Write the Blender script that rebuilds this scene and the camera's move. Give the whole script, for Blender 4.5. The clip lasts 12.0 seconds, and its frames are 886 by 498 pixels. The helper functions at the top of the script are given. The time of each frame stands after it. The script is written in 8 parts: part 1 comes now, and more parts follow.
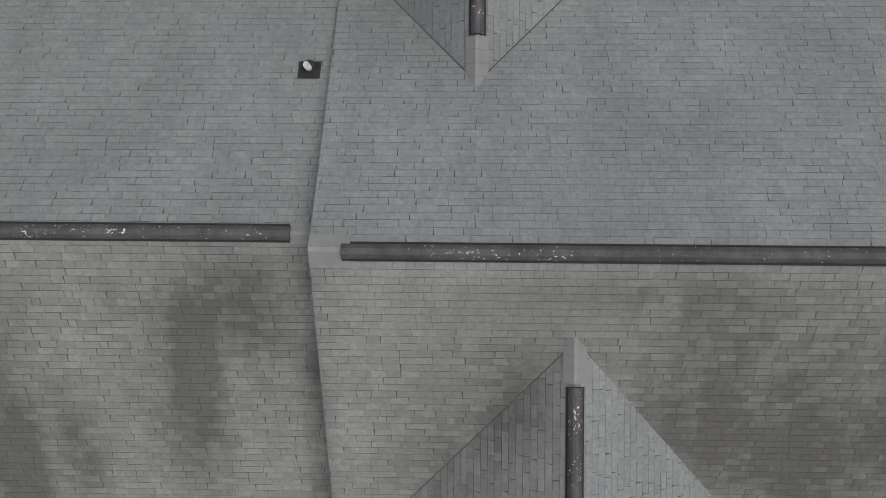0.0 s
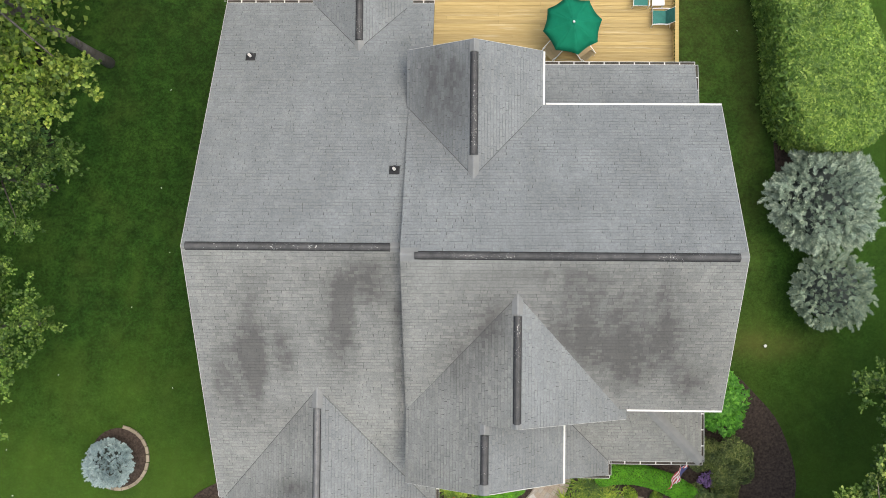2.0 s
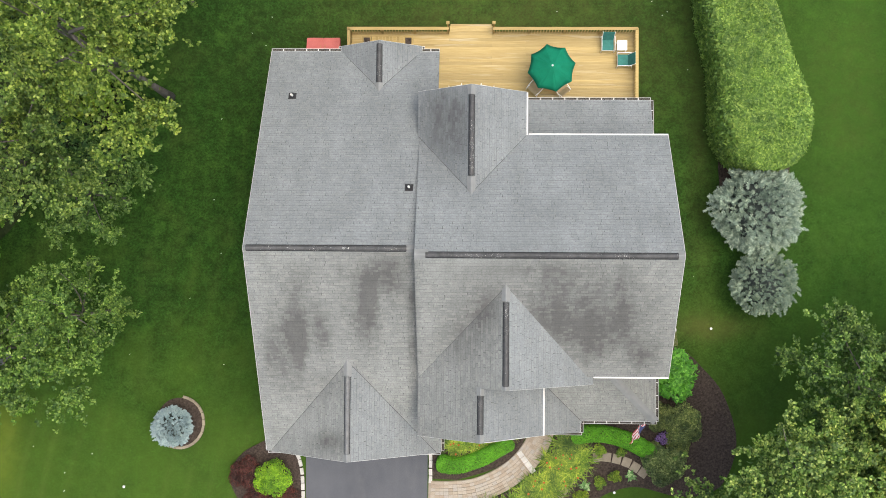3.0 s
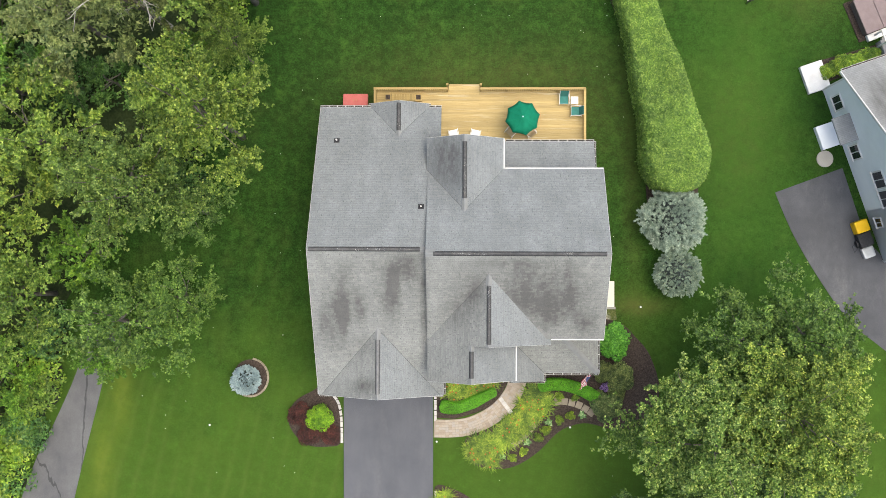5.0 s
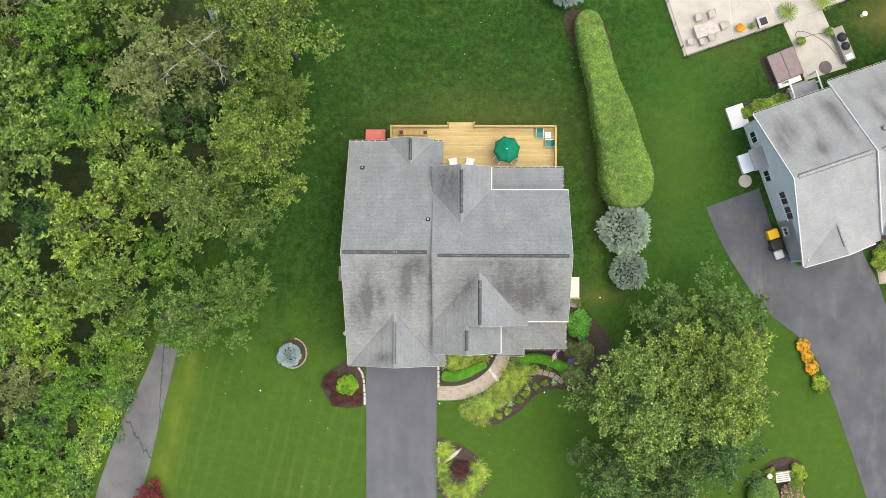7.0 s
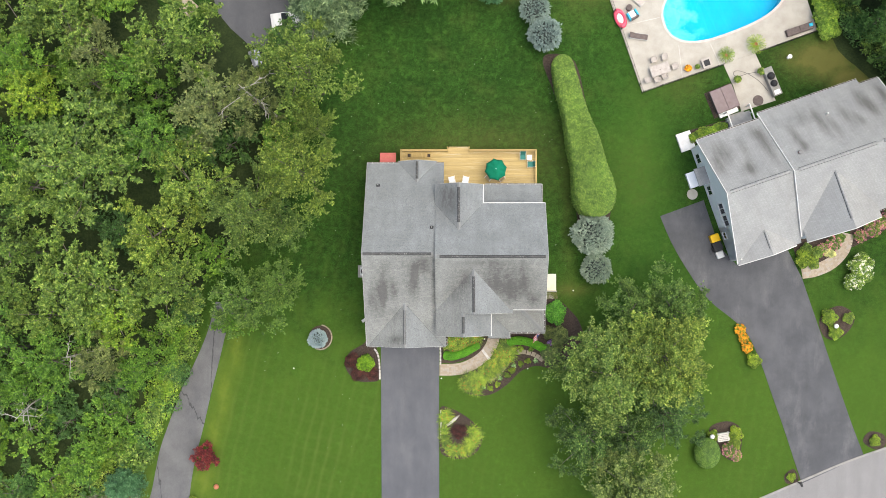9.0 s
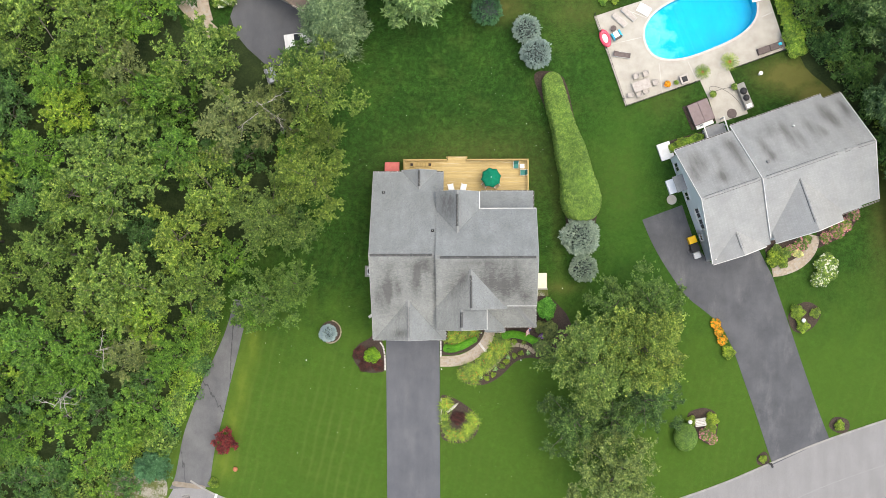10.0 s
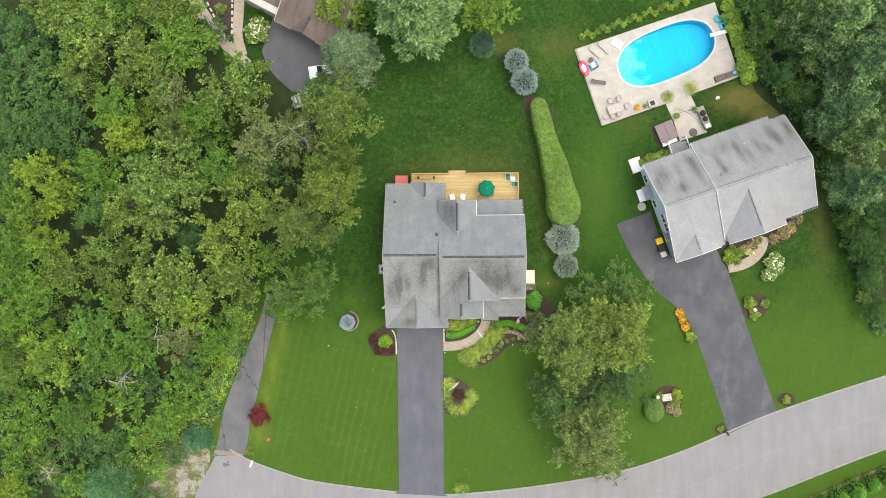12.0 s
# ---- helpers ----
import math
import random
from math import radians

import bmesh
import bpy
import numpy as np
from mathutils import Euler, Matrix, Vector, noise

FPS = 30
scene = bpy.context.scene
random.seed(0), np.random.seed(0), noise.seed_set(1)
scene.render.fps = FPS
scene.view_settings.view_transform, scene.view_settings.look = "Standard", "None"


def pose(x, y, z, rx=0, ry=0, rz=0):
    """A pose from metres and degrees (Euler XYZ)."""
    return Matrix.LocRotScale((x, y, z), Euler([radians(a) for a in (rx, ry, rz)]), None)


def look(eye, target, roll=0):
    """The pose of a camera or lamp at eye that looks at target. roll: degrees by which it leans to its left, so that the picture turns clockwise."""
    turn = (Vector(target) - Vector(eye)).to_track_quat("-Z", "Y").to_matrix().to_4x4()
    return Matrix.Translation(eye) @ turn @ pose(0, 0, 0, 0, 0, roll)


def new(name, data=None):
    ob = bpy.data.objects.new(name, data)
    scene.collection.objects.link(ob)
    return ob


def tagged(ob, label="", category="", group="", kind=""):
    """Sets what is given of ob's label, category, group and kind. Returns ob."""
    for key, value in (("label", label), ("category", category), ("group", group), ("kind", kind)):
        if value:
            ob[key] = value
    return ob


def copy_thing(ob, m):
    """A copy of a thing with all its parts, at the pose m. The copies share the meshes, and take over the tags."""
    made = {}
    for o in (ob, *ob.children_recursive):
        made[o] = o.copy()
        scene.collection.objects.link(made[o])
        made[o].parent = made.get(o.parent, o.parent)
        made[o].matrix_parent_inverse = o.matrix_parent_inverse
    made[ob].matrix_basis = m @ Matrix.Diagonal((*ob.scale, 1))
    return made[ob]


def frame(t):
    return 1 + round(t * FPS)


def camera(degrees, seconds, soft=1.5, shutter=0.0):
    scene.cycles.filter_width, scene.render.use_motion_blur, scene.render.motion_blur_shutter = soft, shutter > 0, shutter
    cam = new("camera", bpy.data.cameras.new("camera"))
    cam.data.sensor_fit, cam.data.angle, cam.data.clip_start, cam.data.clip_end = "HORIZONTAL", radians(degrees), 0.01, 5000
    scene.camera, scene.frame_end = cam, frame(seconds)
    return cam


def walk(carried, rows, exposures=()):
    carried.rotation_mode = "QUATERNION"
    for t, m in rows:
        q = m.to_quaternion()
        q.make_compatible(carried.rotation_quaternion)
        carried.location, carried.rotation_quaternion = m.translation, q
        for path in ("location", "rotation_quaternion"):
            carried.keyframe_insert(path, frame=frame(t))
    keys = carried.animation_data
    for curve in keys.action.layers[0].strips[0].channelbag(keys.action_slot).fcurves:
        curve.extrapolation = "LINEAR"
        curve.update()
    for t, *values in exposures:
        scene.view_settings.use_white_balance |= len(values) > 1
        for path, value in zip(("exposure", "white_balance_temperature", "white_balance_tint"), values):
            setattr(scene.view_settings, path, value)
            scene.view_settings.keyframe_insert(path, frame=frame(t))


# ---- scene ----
cam = camera(45.0, 12.0, soft=0.5)
# seconds, place, small turns away from looking straight down
PATH = [
    (0.0, 0.304, 1.064, 24.84, 1.14, 1.70, 0.57),
    (0.5, 0.313, 0.934, 29.37, 1.26, 1.69, 0.69),
    (1.0, 0.320, 0.808, 33.93, 1.56, 1.64, 0.57),
    (1.5, 0.326, 0.684, 38.51, 1.64, 1.64, 0.54),
    (2.0, 0.331, 0.562, 43.12, 1.66, 1.62, 0.51),
    (2.5, 0.337, 0.443, 47.75, 1.65, 1.59, 0.41),
    (3.0, 0.344, 0.326, 52.40, 1.66, 1.53, 0.39),
    (5.0, 0.402, -0.120, 71.22, 1.59, 1.23, 0.21),
    (5.5, 0.428, -0.226, 75.97, 1.64, 1.22, 0.14),
    (6.0, 0.461, -0.332, 80.73, 1.66, 1.20, 0.19),
    (6.5, 0.501, -0.435, 85.52, 1.68, 1.16, 0.25),
    (7.0, 0.549, -0.537, 90.31, 1.67, 1.14, 0.22),
    (9.0, 0.839, -0.933, 109.66, 1.69, 1.14, 0.03),
    (9.5, 0.941, -1.029, 114.53, 1.71, 1.16, -0.00),
    (10.0, 1.055, -1.125, 119.42, 1.72, 1.15, -0.10),
    (10.5, 1.184, -1.220, 124.33, 1.71, 1.17, -0.18),
    (11.0, 1.327, -1.314, 129.25, 1.73, 1.24, -0.33),
    (11.5, 1.487, -1.408, 134.18, 1.71, 1.31, -0.39),
    (12.0, 1.663, -1.501, 139.13, 1.67, 1.38, -0.33),
]
walk(cam, [(t, pose(x, y, z, a, b, c)) for t, x, y, z, a, b, c in PATH], [(0.0, -0.05, 6500, 5), (0.5, 0.02, 6500, 5), (1.0, 0.33, 6500, 5), (2.0, 0.68, 6500, 5), (3.0, 0.88, 6500, 5), (5.0, 0.96, 6500, 5), (12.0, 0.92, 6500, 5)])

# ---- light: an overcast sky ----
world = bpy.data.worlds.new("overcast_sky")
scene.world = world
world.use_nodes = True
wn, wl = world.node_tree.nodes, world.node_tree.links
SUN_HEIGHT, SUN_TURN = radians(76), radians(95)
sky = wn.new("ShaderNodeTexSky")
sky.sky_type, sky.sun_disc = "NISHITA", False
sky.sun_elevation, sky.sun_rotation = SUN_HEIGHT, SUN_TURN
sky.air_density, sky.dust_density, sky.ozone_density = 1.0, 6.0, 0.6
wl.new(sky.outputs[0], wn["Background"].inputs[0])
wn["Background"].inputs[1].default_value = 0.15
sun = new("sun", bpy.data.lights.new("sun", "SUN"))
sun.data.energy, sun.data.angle, sun.data.color = 0.65, radians(65), (1.0, 0.97, 0.92)
sun.matrix_world = look((math.sin(SUN_TURN) * 50, math.cos(SUN_TURN) * 50, 50 * math.tan(SUN_HEIGHT)), (0, 0, 0))


# ---- materials ----
def rgb(c):
    return (c[0], c[1], c[2], 1.0)


class Nodes:
    """A short way to write node materials."""

    def __init__(self, name, rough=0.8, metal=0.0, spec=0.3):
        self.m = bpy.data.materials.new(name)
        self.m.use_nodes = True
        self.n, self.l = self.m.node_tree.nodes, self.m.node_tree.links
        self.b = self.n["Principled BSDF"]
        self.b.inputs["Roughness"].default_value = rough
        self.b.inputs["Metallic"].default_value = metal
        self.b.inputs["Specular IOR Level"].default_value = spec
        self.pos = self.n.new("ShaderNodeNewGeometry")

    def at(self, stretch=(1, 1, 1), turn=0.0):
        m = self.n.new("ShaderNodeMapping")
        m.inputs["Scale"].default_value = stretch
        m.inputs["Rotation"].default_value = (0, 0, turn)
        self.l.new(self.pos.outputs["Position"], m.inputs[0])
        return m.outputs[0]

    def noise(self, scale, detail=3, rough=0.55, at=None):
        t = self.n.new("ShaderNodeTexNoise")
        t.inputs["Scale"].default_value, t.inputs["Detail"].default_value = scale, detail
        t.inputs["Roughness"].default_value = rough
        self.l.new(at or self.pos.outputs["Position"], t.inputs["Vector"])
        return t.outputs["Fac"]

    def ramp(self, fac, stops):
        r = self.n.new("ShaderNodeValToRGB")
        e = r.color_ramp.elements
        while len(e) < len(stops):
            e.new(0.5)
        for k, (p, c) in zip(e, stops):
            k.position, k.color = p, rgb(c if hasattr(c, "__len__") else (c, c, c))
        self.l.new(fac, r.inputs[0])
        return r.outputs[0]

    def math(self, op, a, b=None, c=None):
        t = self.n.new("ShaderNodeMath")
        t.operation = op
        for i, x in enumerate((a, b, c)):
            if x is None:
                continue
            if isinstance(x, (int, float)):
                t.inputs[i].default_value = x
            else:
                self.l.new(x, t.inputs[i])
        return t.outputs[0]

    def mix(self, fac, a, b, kind="MIX"):
        t = self.n.new("ShaderNodeMix")
        t.data_type, t.blend_type = "RGBA", kind
        for i, x in ((0, fac), (6, a), (7, b)):
            if isinstance(x, (int, float)):
                t.inputs[i].default_value = x
            elif isinstance(x, tuple):
                t.inputs[i].default_value = rgb(x)
            else:
                self.l.new(x, t.inputs[i])
        return t.outputs[2]

    def island(self):
        return self.pos.outputs["Random Per Island"]

    def thing(self):
        return self.n.new("ShaderNodeObjectInfo").outputs["Random"]

    def color(self, c):
        if isinstance(c, tuple):
            self.b.inputs["Base Color"].default_value = rgb(c)
        else:
            self.l.new(c, self.b.inputs["Base Color"])
        return self

    def bump(self, height, strength=0.3, distance=0.02):
        t = self.n.new("ShaderNodeBump")
        t.inputs["Strength"].default_value, t.inputs["Distance"].default_value = strength, distance
        self.l.new(height, t.inputs["Height"])
        self.l.new(t.outputs[0], self.b.inputs["Normal"])
        return self


def plain(name, dark, light, big=1.5, fine=40.0, rough=0.75, metal=0.0, bump=0.25, distance=0.01, spec=0.3, vary=0.0):
    """Two tones mixed by a coarse and a fine noise, with fine relief."""
    k = Nodes(name, rough, metal, spec)
    f = k.math("ADD", k.math("MULTIPLY", k.noise(big, 3), 0.6), k.math("MULTIPLY", k.noise(fine, 2), 0.4))
    c = k.ramp(f, [(0.32, dark), (0.68, light)])
    if vary:
        c = k.mix(1.0, c, k.ramp(k.thing(), [(0, 1 - vary), (1, 1.0)]), "MULTIPLY")
    k.color(c)
    if bump:
        k.bump(k.noise(fine, 3), bump, distance)
    return k.m


def leafy(name, dark, light, pale, tree_vary=0.3, rough=0.55, thin=0.1, patch=1.0):
    """Foliage: each leaf its own tone, boughs in patches that paint in light tops and shaded gaps, each plant a little
    apart.
    """
    k = Nodes(name, rough, 0.0, 0.35)
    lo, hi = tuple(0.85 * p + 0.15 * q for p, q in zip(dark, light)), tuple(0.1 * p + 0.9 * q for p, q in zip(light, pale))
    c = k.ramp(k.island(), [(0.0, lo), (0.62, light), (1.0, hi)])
    # dark and light patches: clump shading put into the colour, scaled by patch
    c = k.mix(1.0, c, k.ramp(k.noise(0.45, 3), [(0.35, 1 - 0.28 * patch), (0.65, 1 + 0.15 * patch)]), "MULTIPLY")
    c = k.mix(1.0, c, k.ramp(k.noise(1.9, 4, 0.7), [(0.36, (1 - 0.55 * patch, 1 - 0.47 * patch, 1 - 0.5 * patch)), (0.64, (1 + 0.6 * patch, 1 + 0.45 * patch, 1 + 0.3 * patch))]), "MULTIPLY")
    if tree_vary:
        c = k.mix(1.0, c, k.ramp(k.thing(), [(0, (1 - tree_vary, 1 - tree_vary * 0.8, 1 - tree_vary)), (0.5, (0.95, 0.97, 0.85)), (1, (1.15, 1.08, 0.8))]), "MULTIPLY")
    k.color(c)
    thru = k.n.new("ShaderNodeBsdfTranslucent")
    k.l.new(c, thru.inputs[0])
    both = k.n.new("ShaderNodeMixShader")
    both.inputs[0].default_value = thin
    k.l.new(k.b.outputs[0], both.inputs[1])
    k.l.new(thru.outputs[0], both.inputs[2])
    k.l.new(both.outputs[0], k.n["Material Output"].inputs[0])
    return k.m


def shingle_material(name, stains, tint=(1.0, 1.0, 1.0), spread=0.09):
    """Grey asphalt shingles: each tab its own tone, granules, dark algae stains (x, y, half sizes, depth). tint: light
    on the slope, put into the colour.
    """
    k = Nodes(name, 0.95, 0.0, 0.15)
    c = k.ramp(k.island(), [(0.0, (0.222 * (1 - spread), 0.231 * (1 - spread), 0.232 * (1 - spread))), (0.6, (0.222, 0.231, 0.23)), (1.0, (0.222 * (1 + spread), 0.229 * (1 + spread), 0.224 * (1 + spread)))])
    c = k.mix(1.0, c, k.ramp(k.thing(), [(0, 0.96), (1, 1.04)]), "MULTIPLY")
    c = k.mix(1.0, c, k.ramp(k.noise(150, 3, 0.7), [(0.3, 0.76), (0.7, 1.22)]), "MULTIPLY")
    c = k.mix(1.0, c, k.ramp(k.noise(62, 2, 0.6), [(0.3, 0.88), (0.7, 1.1)]), "MULTIPLY")
    c = k.mix(1.0, c, k.ramp(k.noise(14, 4, 0.65), [(0.3, 0.86), (0.7, 1.12)]), "MULTIPLY")
    c = k.mix(1.0, c, k.ramp(k.noise(0.55, 4), [(0.3, 0.9), (0.7, 1.08)]), "MULTIPLY")
    c = k.mix(1.0, c, k.ramp(k.noise(1.6, 4, 0.65, k.at((1, 0.22, 0.3))), [(0.42, 1.0), (0.72, 0.88)]), "MULTIPLY")
    c = k.mix(1.0, c, tint, "MULTIPLY")
    if stains:
        sep = k.n.new("ShaderNodeSeparateXYZ")
        k.l.new(k.pos.outputs["Position"], sep.inputs[0])
        total = None
        for x, y, a, b, depth in stains:
            dx = k.math("POWER", k.math("ABSOLUTE", k.math("DIVIDE", k.math("SUBTRACT", sep.outputs[0], x), a)), 2.0)
            dy = k.math("POWER", k.math("ABSOLUTE", k.math("DIVIDE", k.math("SUBTRACT", sep.outputs[1], y), b)), 2.0)
            g = k.math("MULTIPLY", k.math("EXPONENT", k.math("MULTIPLY", k.math("ADD", dx, dy), -1.0)), depth)
            total = g if total is None else k.math("ADD", total, g)
        rag = k.math("MULTIPLY", total, k.math("ADD", k.math("MULTIPLY", k.noise(1.5, 5, 0.65, k.at((1, 0.4, 0.45))), 1.85), -0.03))
        tab = k.math("MULTIPLY", rag, k.math("SUBTRACT", 1.12, k.math("MULTIPLY", k.island(), 0.3)))
        c = k.mix(k.math("MINIMUM", k.math("MAXIMUM", tab, 0.0), 0.7), c, (0.058, 0.055, 0.053))
    k.color(c).bump(k.noise(180, 2), 0.35, 0.004)
    return k.m


# less lit copy of the shingle: its tint is dimmer and sky-blue
M_shingle_back = shingle_material("weathered_dim_shingle", [(-1.2, 7.4, 0.9, 1.6, 0.35), (-0.4, 7.2, 0.8, 0.9, 0.5), (-0.6, 6.0, 0.9, 0.7, 0.3)], (1.01, 1.035, 1.055), 0.06)
# better lit copy: a brighter, warmer tint beside its real stains
M_shingle_front = shingle_material("stained_lit_shingle", [
    (-6.9, -1.9, 0.42, 1.5, 1.25), (-5.9, -1.9, 0.36, 1.0, 0.7), (-3.9, -0.5, 0.5, 1.7, 0.8), (-2.9, 0.5, 0.4, 0.9, 0.5), (-5.0, 0.9, 0.5, 0.6, 0.3), (-2.1, -2.0, 0.25, 3.5, 0.55),
    (-5.6, -6.6, 0.8, 0.45, 0.7), (0.1, -1.8, 0.9, 1.4, 0.55), (0.9, -0.9, 0.5, 0.8, 0.5), (4.0, -1.2, 1.6, 1.1, 0.5), (5.2, -2.2, 1.1, 0.9, 0.55),
    (3.4, 0.2, 1.6, 0.9, 0.3), (6.4, -0.8, 0.35, 1.3, 0.4), (7.5, -2.8, 0.8, 0.6, 0.4), (0.8, 0.2, 1.4, 0.7, 0.25), (6.0, 0.3, 1.6, 0.6, 0.25), (-6.4, 0.2, 1.0, 0.9, 0.25), (-4.6, -1.6, 2.0, 1.4, 0.22), (2.6, -2.6, 0.6, 0.8, 0.4), (4.6, -1.0, 2.4, 1.5, 0.34), (6.9, -1.8, 1.3, 1.6, 0.3), (-7.6, -1.2, 0.5, 1.2, 0.3), (-7.9, -3.0, 0.8, 1.3, 0.5), (-6.3, -4.2, 1.6, 0.8, 0.25), (-3.3, 0.3, 1.1, 1.0, 0.4), (2.2, 0.75, 3.0, 0.25, 0.25)], (1.13, 1.115, 1.06), 0.085)
M_joint = plain("shaded_joint", (0.06, 0.06, 0.06), (0.1, 0.1, 0.098), 3, 60, 1.0)
M_pale_vent = plain("pale_vent", (0.12, 0.12, 0.12), (0.21, 0.21, 0.207), 5, 40, 0.6)
M_cap = plain("cap_shingle", (0.2, 0.206, 0.204), (0.255, 0.26, 0.255), 3, 160, 0.95, 0, 0.4, 0.004, 0.1)


def vent_material():
    """Dark weathered plastic, spattered with small pale lichen spots."""
    k = Nodes("dark_vent_plastic", 0.7, 0.0, 0.3)
    c = k.ramp(k.math("ADD", k.math("MULTIPLY", k.noise(3, 4), 0.6), k.math("MULTIPLY", k.noise(70, 2), 0.4)), [(0.32, (0.04, 0.04, 0.041)), (0.68, (0.11, 0.108, 0.106))])
    spots = k.math("GREATER_THAN", k.math("MULTIPLY", k.noise(22, 3, 0.65), k.ramp(k.noise(1.3, 3), [(0.4, 0.9), (0.65, 1.12)])), 0.675)
    c = k.mix(spots, c, (0.5, 0.5, 0.46))
    k.color(c).bump(k.noise(60, 3), 0.3, 0.003)
    return k.m


M_vent = vent_material()
M_white = plain("white_trim", (0.56, 0.55, 0.53), (0.72, 0.71, 0.69), 2, 30, 0.5, 0, 0.1)
M_siding = plain("pale_siding", (0.52, 0.53, 0.55), (0.62, 0.63, 0.65), 1, 20, 0.6, 0, 0.15)
M_gutter_dirt = plain("gutter_litter", (0.03, 0.027, 0.022), (0.1, 0.09, 0.075), 8, 50, 0.95)
M_black = plain("black_rubber", (0.02, 0.02, 0.022), (0.04, 0.04, 0.042), 8, 60, 0.7)
M_bark = plain("grey_bark", (0.08, 0.065, 0.05), (0.22, 0.2, 0.18), 3, 25, 0.95, 0, 0.7, 0.03)
M_deadwood = plain("bare_dead_wood", (0.28, 0.26, 0.24), (0.5, 0.48, 0.45), 3, 25, 0.9, 0, 0.5, 0.02)
# the deep shade seen between crowns is in this floor's colour
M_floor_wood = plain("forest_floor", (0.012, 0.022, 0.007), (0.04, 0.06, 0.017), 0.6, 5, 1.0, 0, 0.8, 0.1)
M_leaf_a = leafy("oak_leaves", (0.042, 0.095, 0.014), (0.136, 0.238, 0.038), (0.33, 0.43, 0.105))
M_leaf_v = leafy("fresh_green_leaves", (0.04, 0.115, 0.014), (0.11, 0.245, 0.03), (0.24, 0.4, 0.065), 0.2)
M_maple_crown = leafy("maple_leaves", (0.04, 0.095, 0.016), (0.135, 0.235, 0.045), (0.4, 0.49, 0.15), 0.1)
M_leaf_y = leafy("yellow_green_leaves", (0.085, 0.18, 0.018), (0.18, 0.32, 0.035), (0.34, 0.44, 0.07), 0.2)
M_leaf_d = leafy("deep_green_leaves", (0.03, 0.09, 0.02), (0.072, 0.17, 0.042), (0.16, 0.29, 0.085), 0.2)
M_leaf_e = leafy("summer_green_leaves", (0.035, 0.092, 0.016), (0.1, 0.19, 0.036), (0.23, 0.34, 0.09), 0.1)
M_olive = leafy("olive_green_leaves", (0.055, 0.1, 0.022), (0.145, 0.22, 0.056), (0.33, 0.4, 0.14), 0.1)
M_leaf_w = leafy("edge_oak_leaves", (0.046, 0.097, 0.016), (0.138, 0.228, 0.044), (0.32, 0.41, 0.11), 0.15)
M_pine = leafy("pine_needles", (0.08, 0.165, 0.065), (0.17, 0.295, 0.125), (0.33, 0.48, 0.23), 0.15)
M_teal = leafy("blue_green_needles", (0.04, 0.125, 0.06), (0.085, 0.215, 0.105), (0.15, 0.31, 0.17), 0.2)
M_pale_spruce = leafy("pale_spruce_needles", (0.07, 0.13, 0.075), (0.15, 0.245, 0.145), (0.28, 0.4, 0.26), 0.1)
M_blue = leafy("silver_blue_needles", (0.135, 0.205, 0.21), (0.3, 0.395, 0.395), (0.48, 0.58, 0.57), 0.1, patch=0.35)
M_hedge = leafy("clipped_hedge_leaves", (0.045, 0.11, 0.018), (0.118, 0.225, 0.043), (0.255, 0.38, 0.1), 0.1, patch=0.6)
M_box = leafy("boxwood_leaves", (0.055, 0.2, 0.008), (0.1, 0.32, 0.012), (0.16, 0.42, 0.022), 0.1, patch=0.4)
M_arbor = leafy("arborvitae_sprays", (0.04, 0.14, 0.014), (0.1, 0.26, 0.026), (0.2, 0.4, 0.05), 0.1, patch=0.5)
M_lime = leafy("lime_leaves", (0.08, 0.2, 0.01), (0.15, 0.33, 0.015), (0.24, 0.42, 0.03), 0.1)
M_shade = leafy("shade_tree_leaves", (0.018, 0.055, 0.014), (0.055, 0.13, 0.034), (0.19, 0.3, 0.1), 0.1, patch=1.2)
M_red = leafy("dark_red_leaves", (0.03, 0.01, 0.01), (0.075, 0.022, 0.022), (0.13, 0.05, 0.04), 0.1)
M_maple = leafy("red_maple_leaves", (0.07, 0.008, 0.012), (0.16, 0.02, 0.03), (0.25, 0.06, 0.06), 0.1)
# dark fill inside spruces: the shade between shoots, put into the colour
M_blue_core = plain("needle_shade_core", (0.035, 0.045, 0.04), (0.07, 0.085, 0.08), 3, 25, 1.0)
# dark green fill under clipped leaves, coloured like their inner shade
M_hedge_core = plain("hedge_shade_core", (0.04, 0.075, 0.014), (0.08, 0.14, 0.026), 3, 20, 1.0)
# near-black fill for shrubs: shade among the twigs as a colour
M_core = plain("twig_shade_core", (0.012, 0.016, 0.008), (0.03, 0.04, 0.018), 3, 20, 1.0)


# ---- building blocks ----
def thing(name, x=0.0, y=0.0, z=0.0, turn=0.0, label="", category="", group="", kind=""):
    ob = new(name)
    ob.matrix_world = pose(x, y, z, 0, 0, turn)
    ob.empty_display_size = 0.3
    return tagged(ob, label, category, group, kind)


def part(name, bm, material, parent=None, label="", smooth=False):
    """Links a bmesh as one mesh object, under a thing or a part."""
    me = bpy.data.meshes.new(name)
    bm.to_mesh(me)
    bm.free()
    return part_mesh(name, me, material, parent, label, smooth)


def part_mesh(name, me, material, parent=None, label="", smooth=False):
    me.materials.clear()
    me.materials.append(material)
    if smooth:
        me.polygons.foreach_set("use_smooth", [True] * len(me.polygons))
    ob = new(name, me)
    if parent:
        ob.parent = parent
    if label:
        ob["label"] = label
    return ob


def single(name, bm, material, label, category, kind="", group="", smooth=False):
    """A thing that is one mesh."""
    return tagged(part(name, bm, material, None, "", smooth), label, category, group, kind)


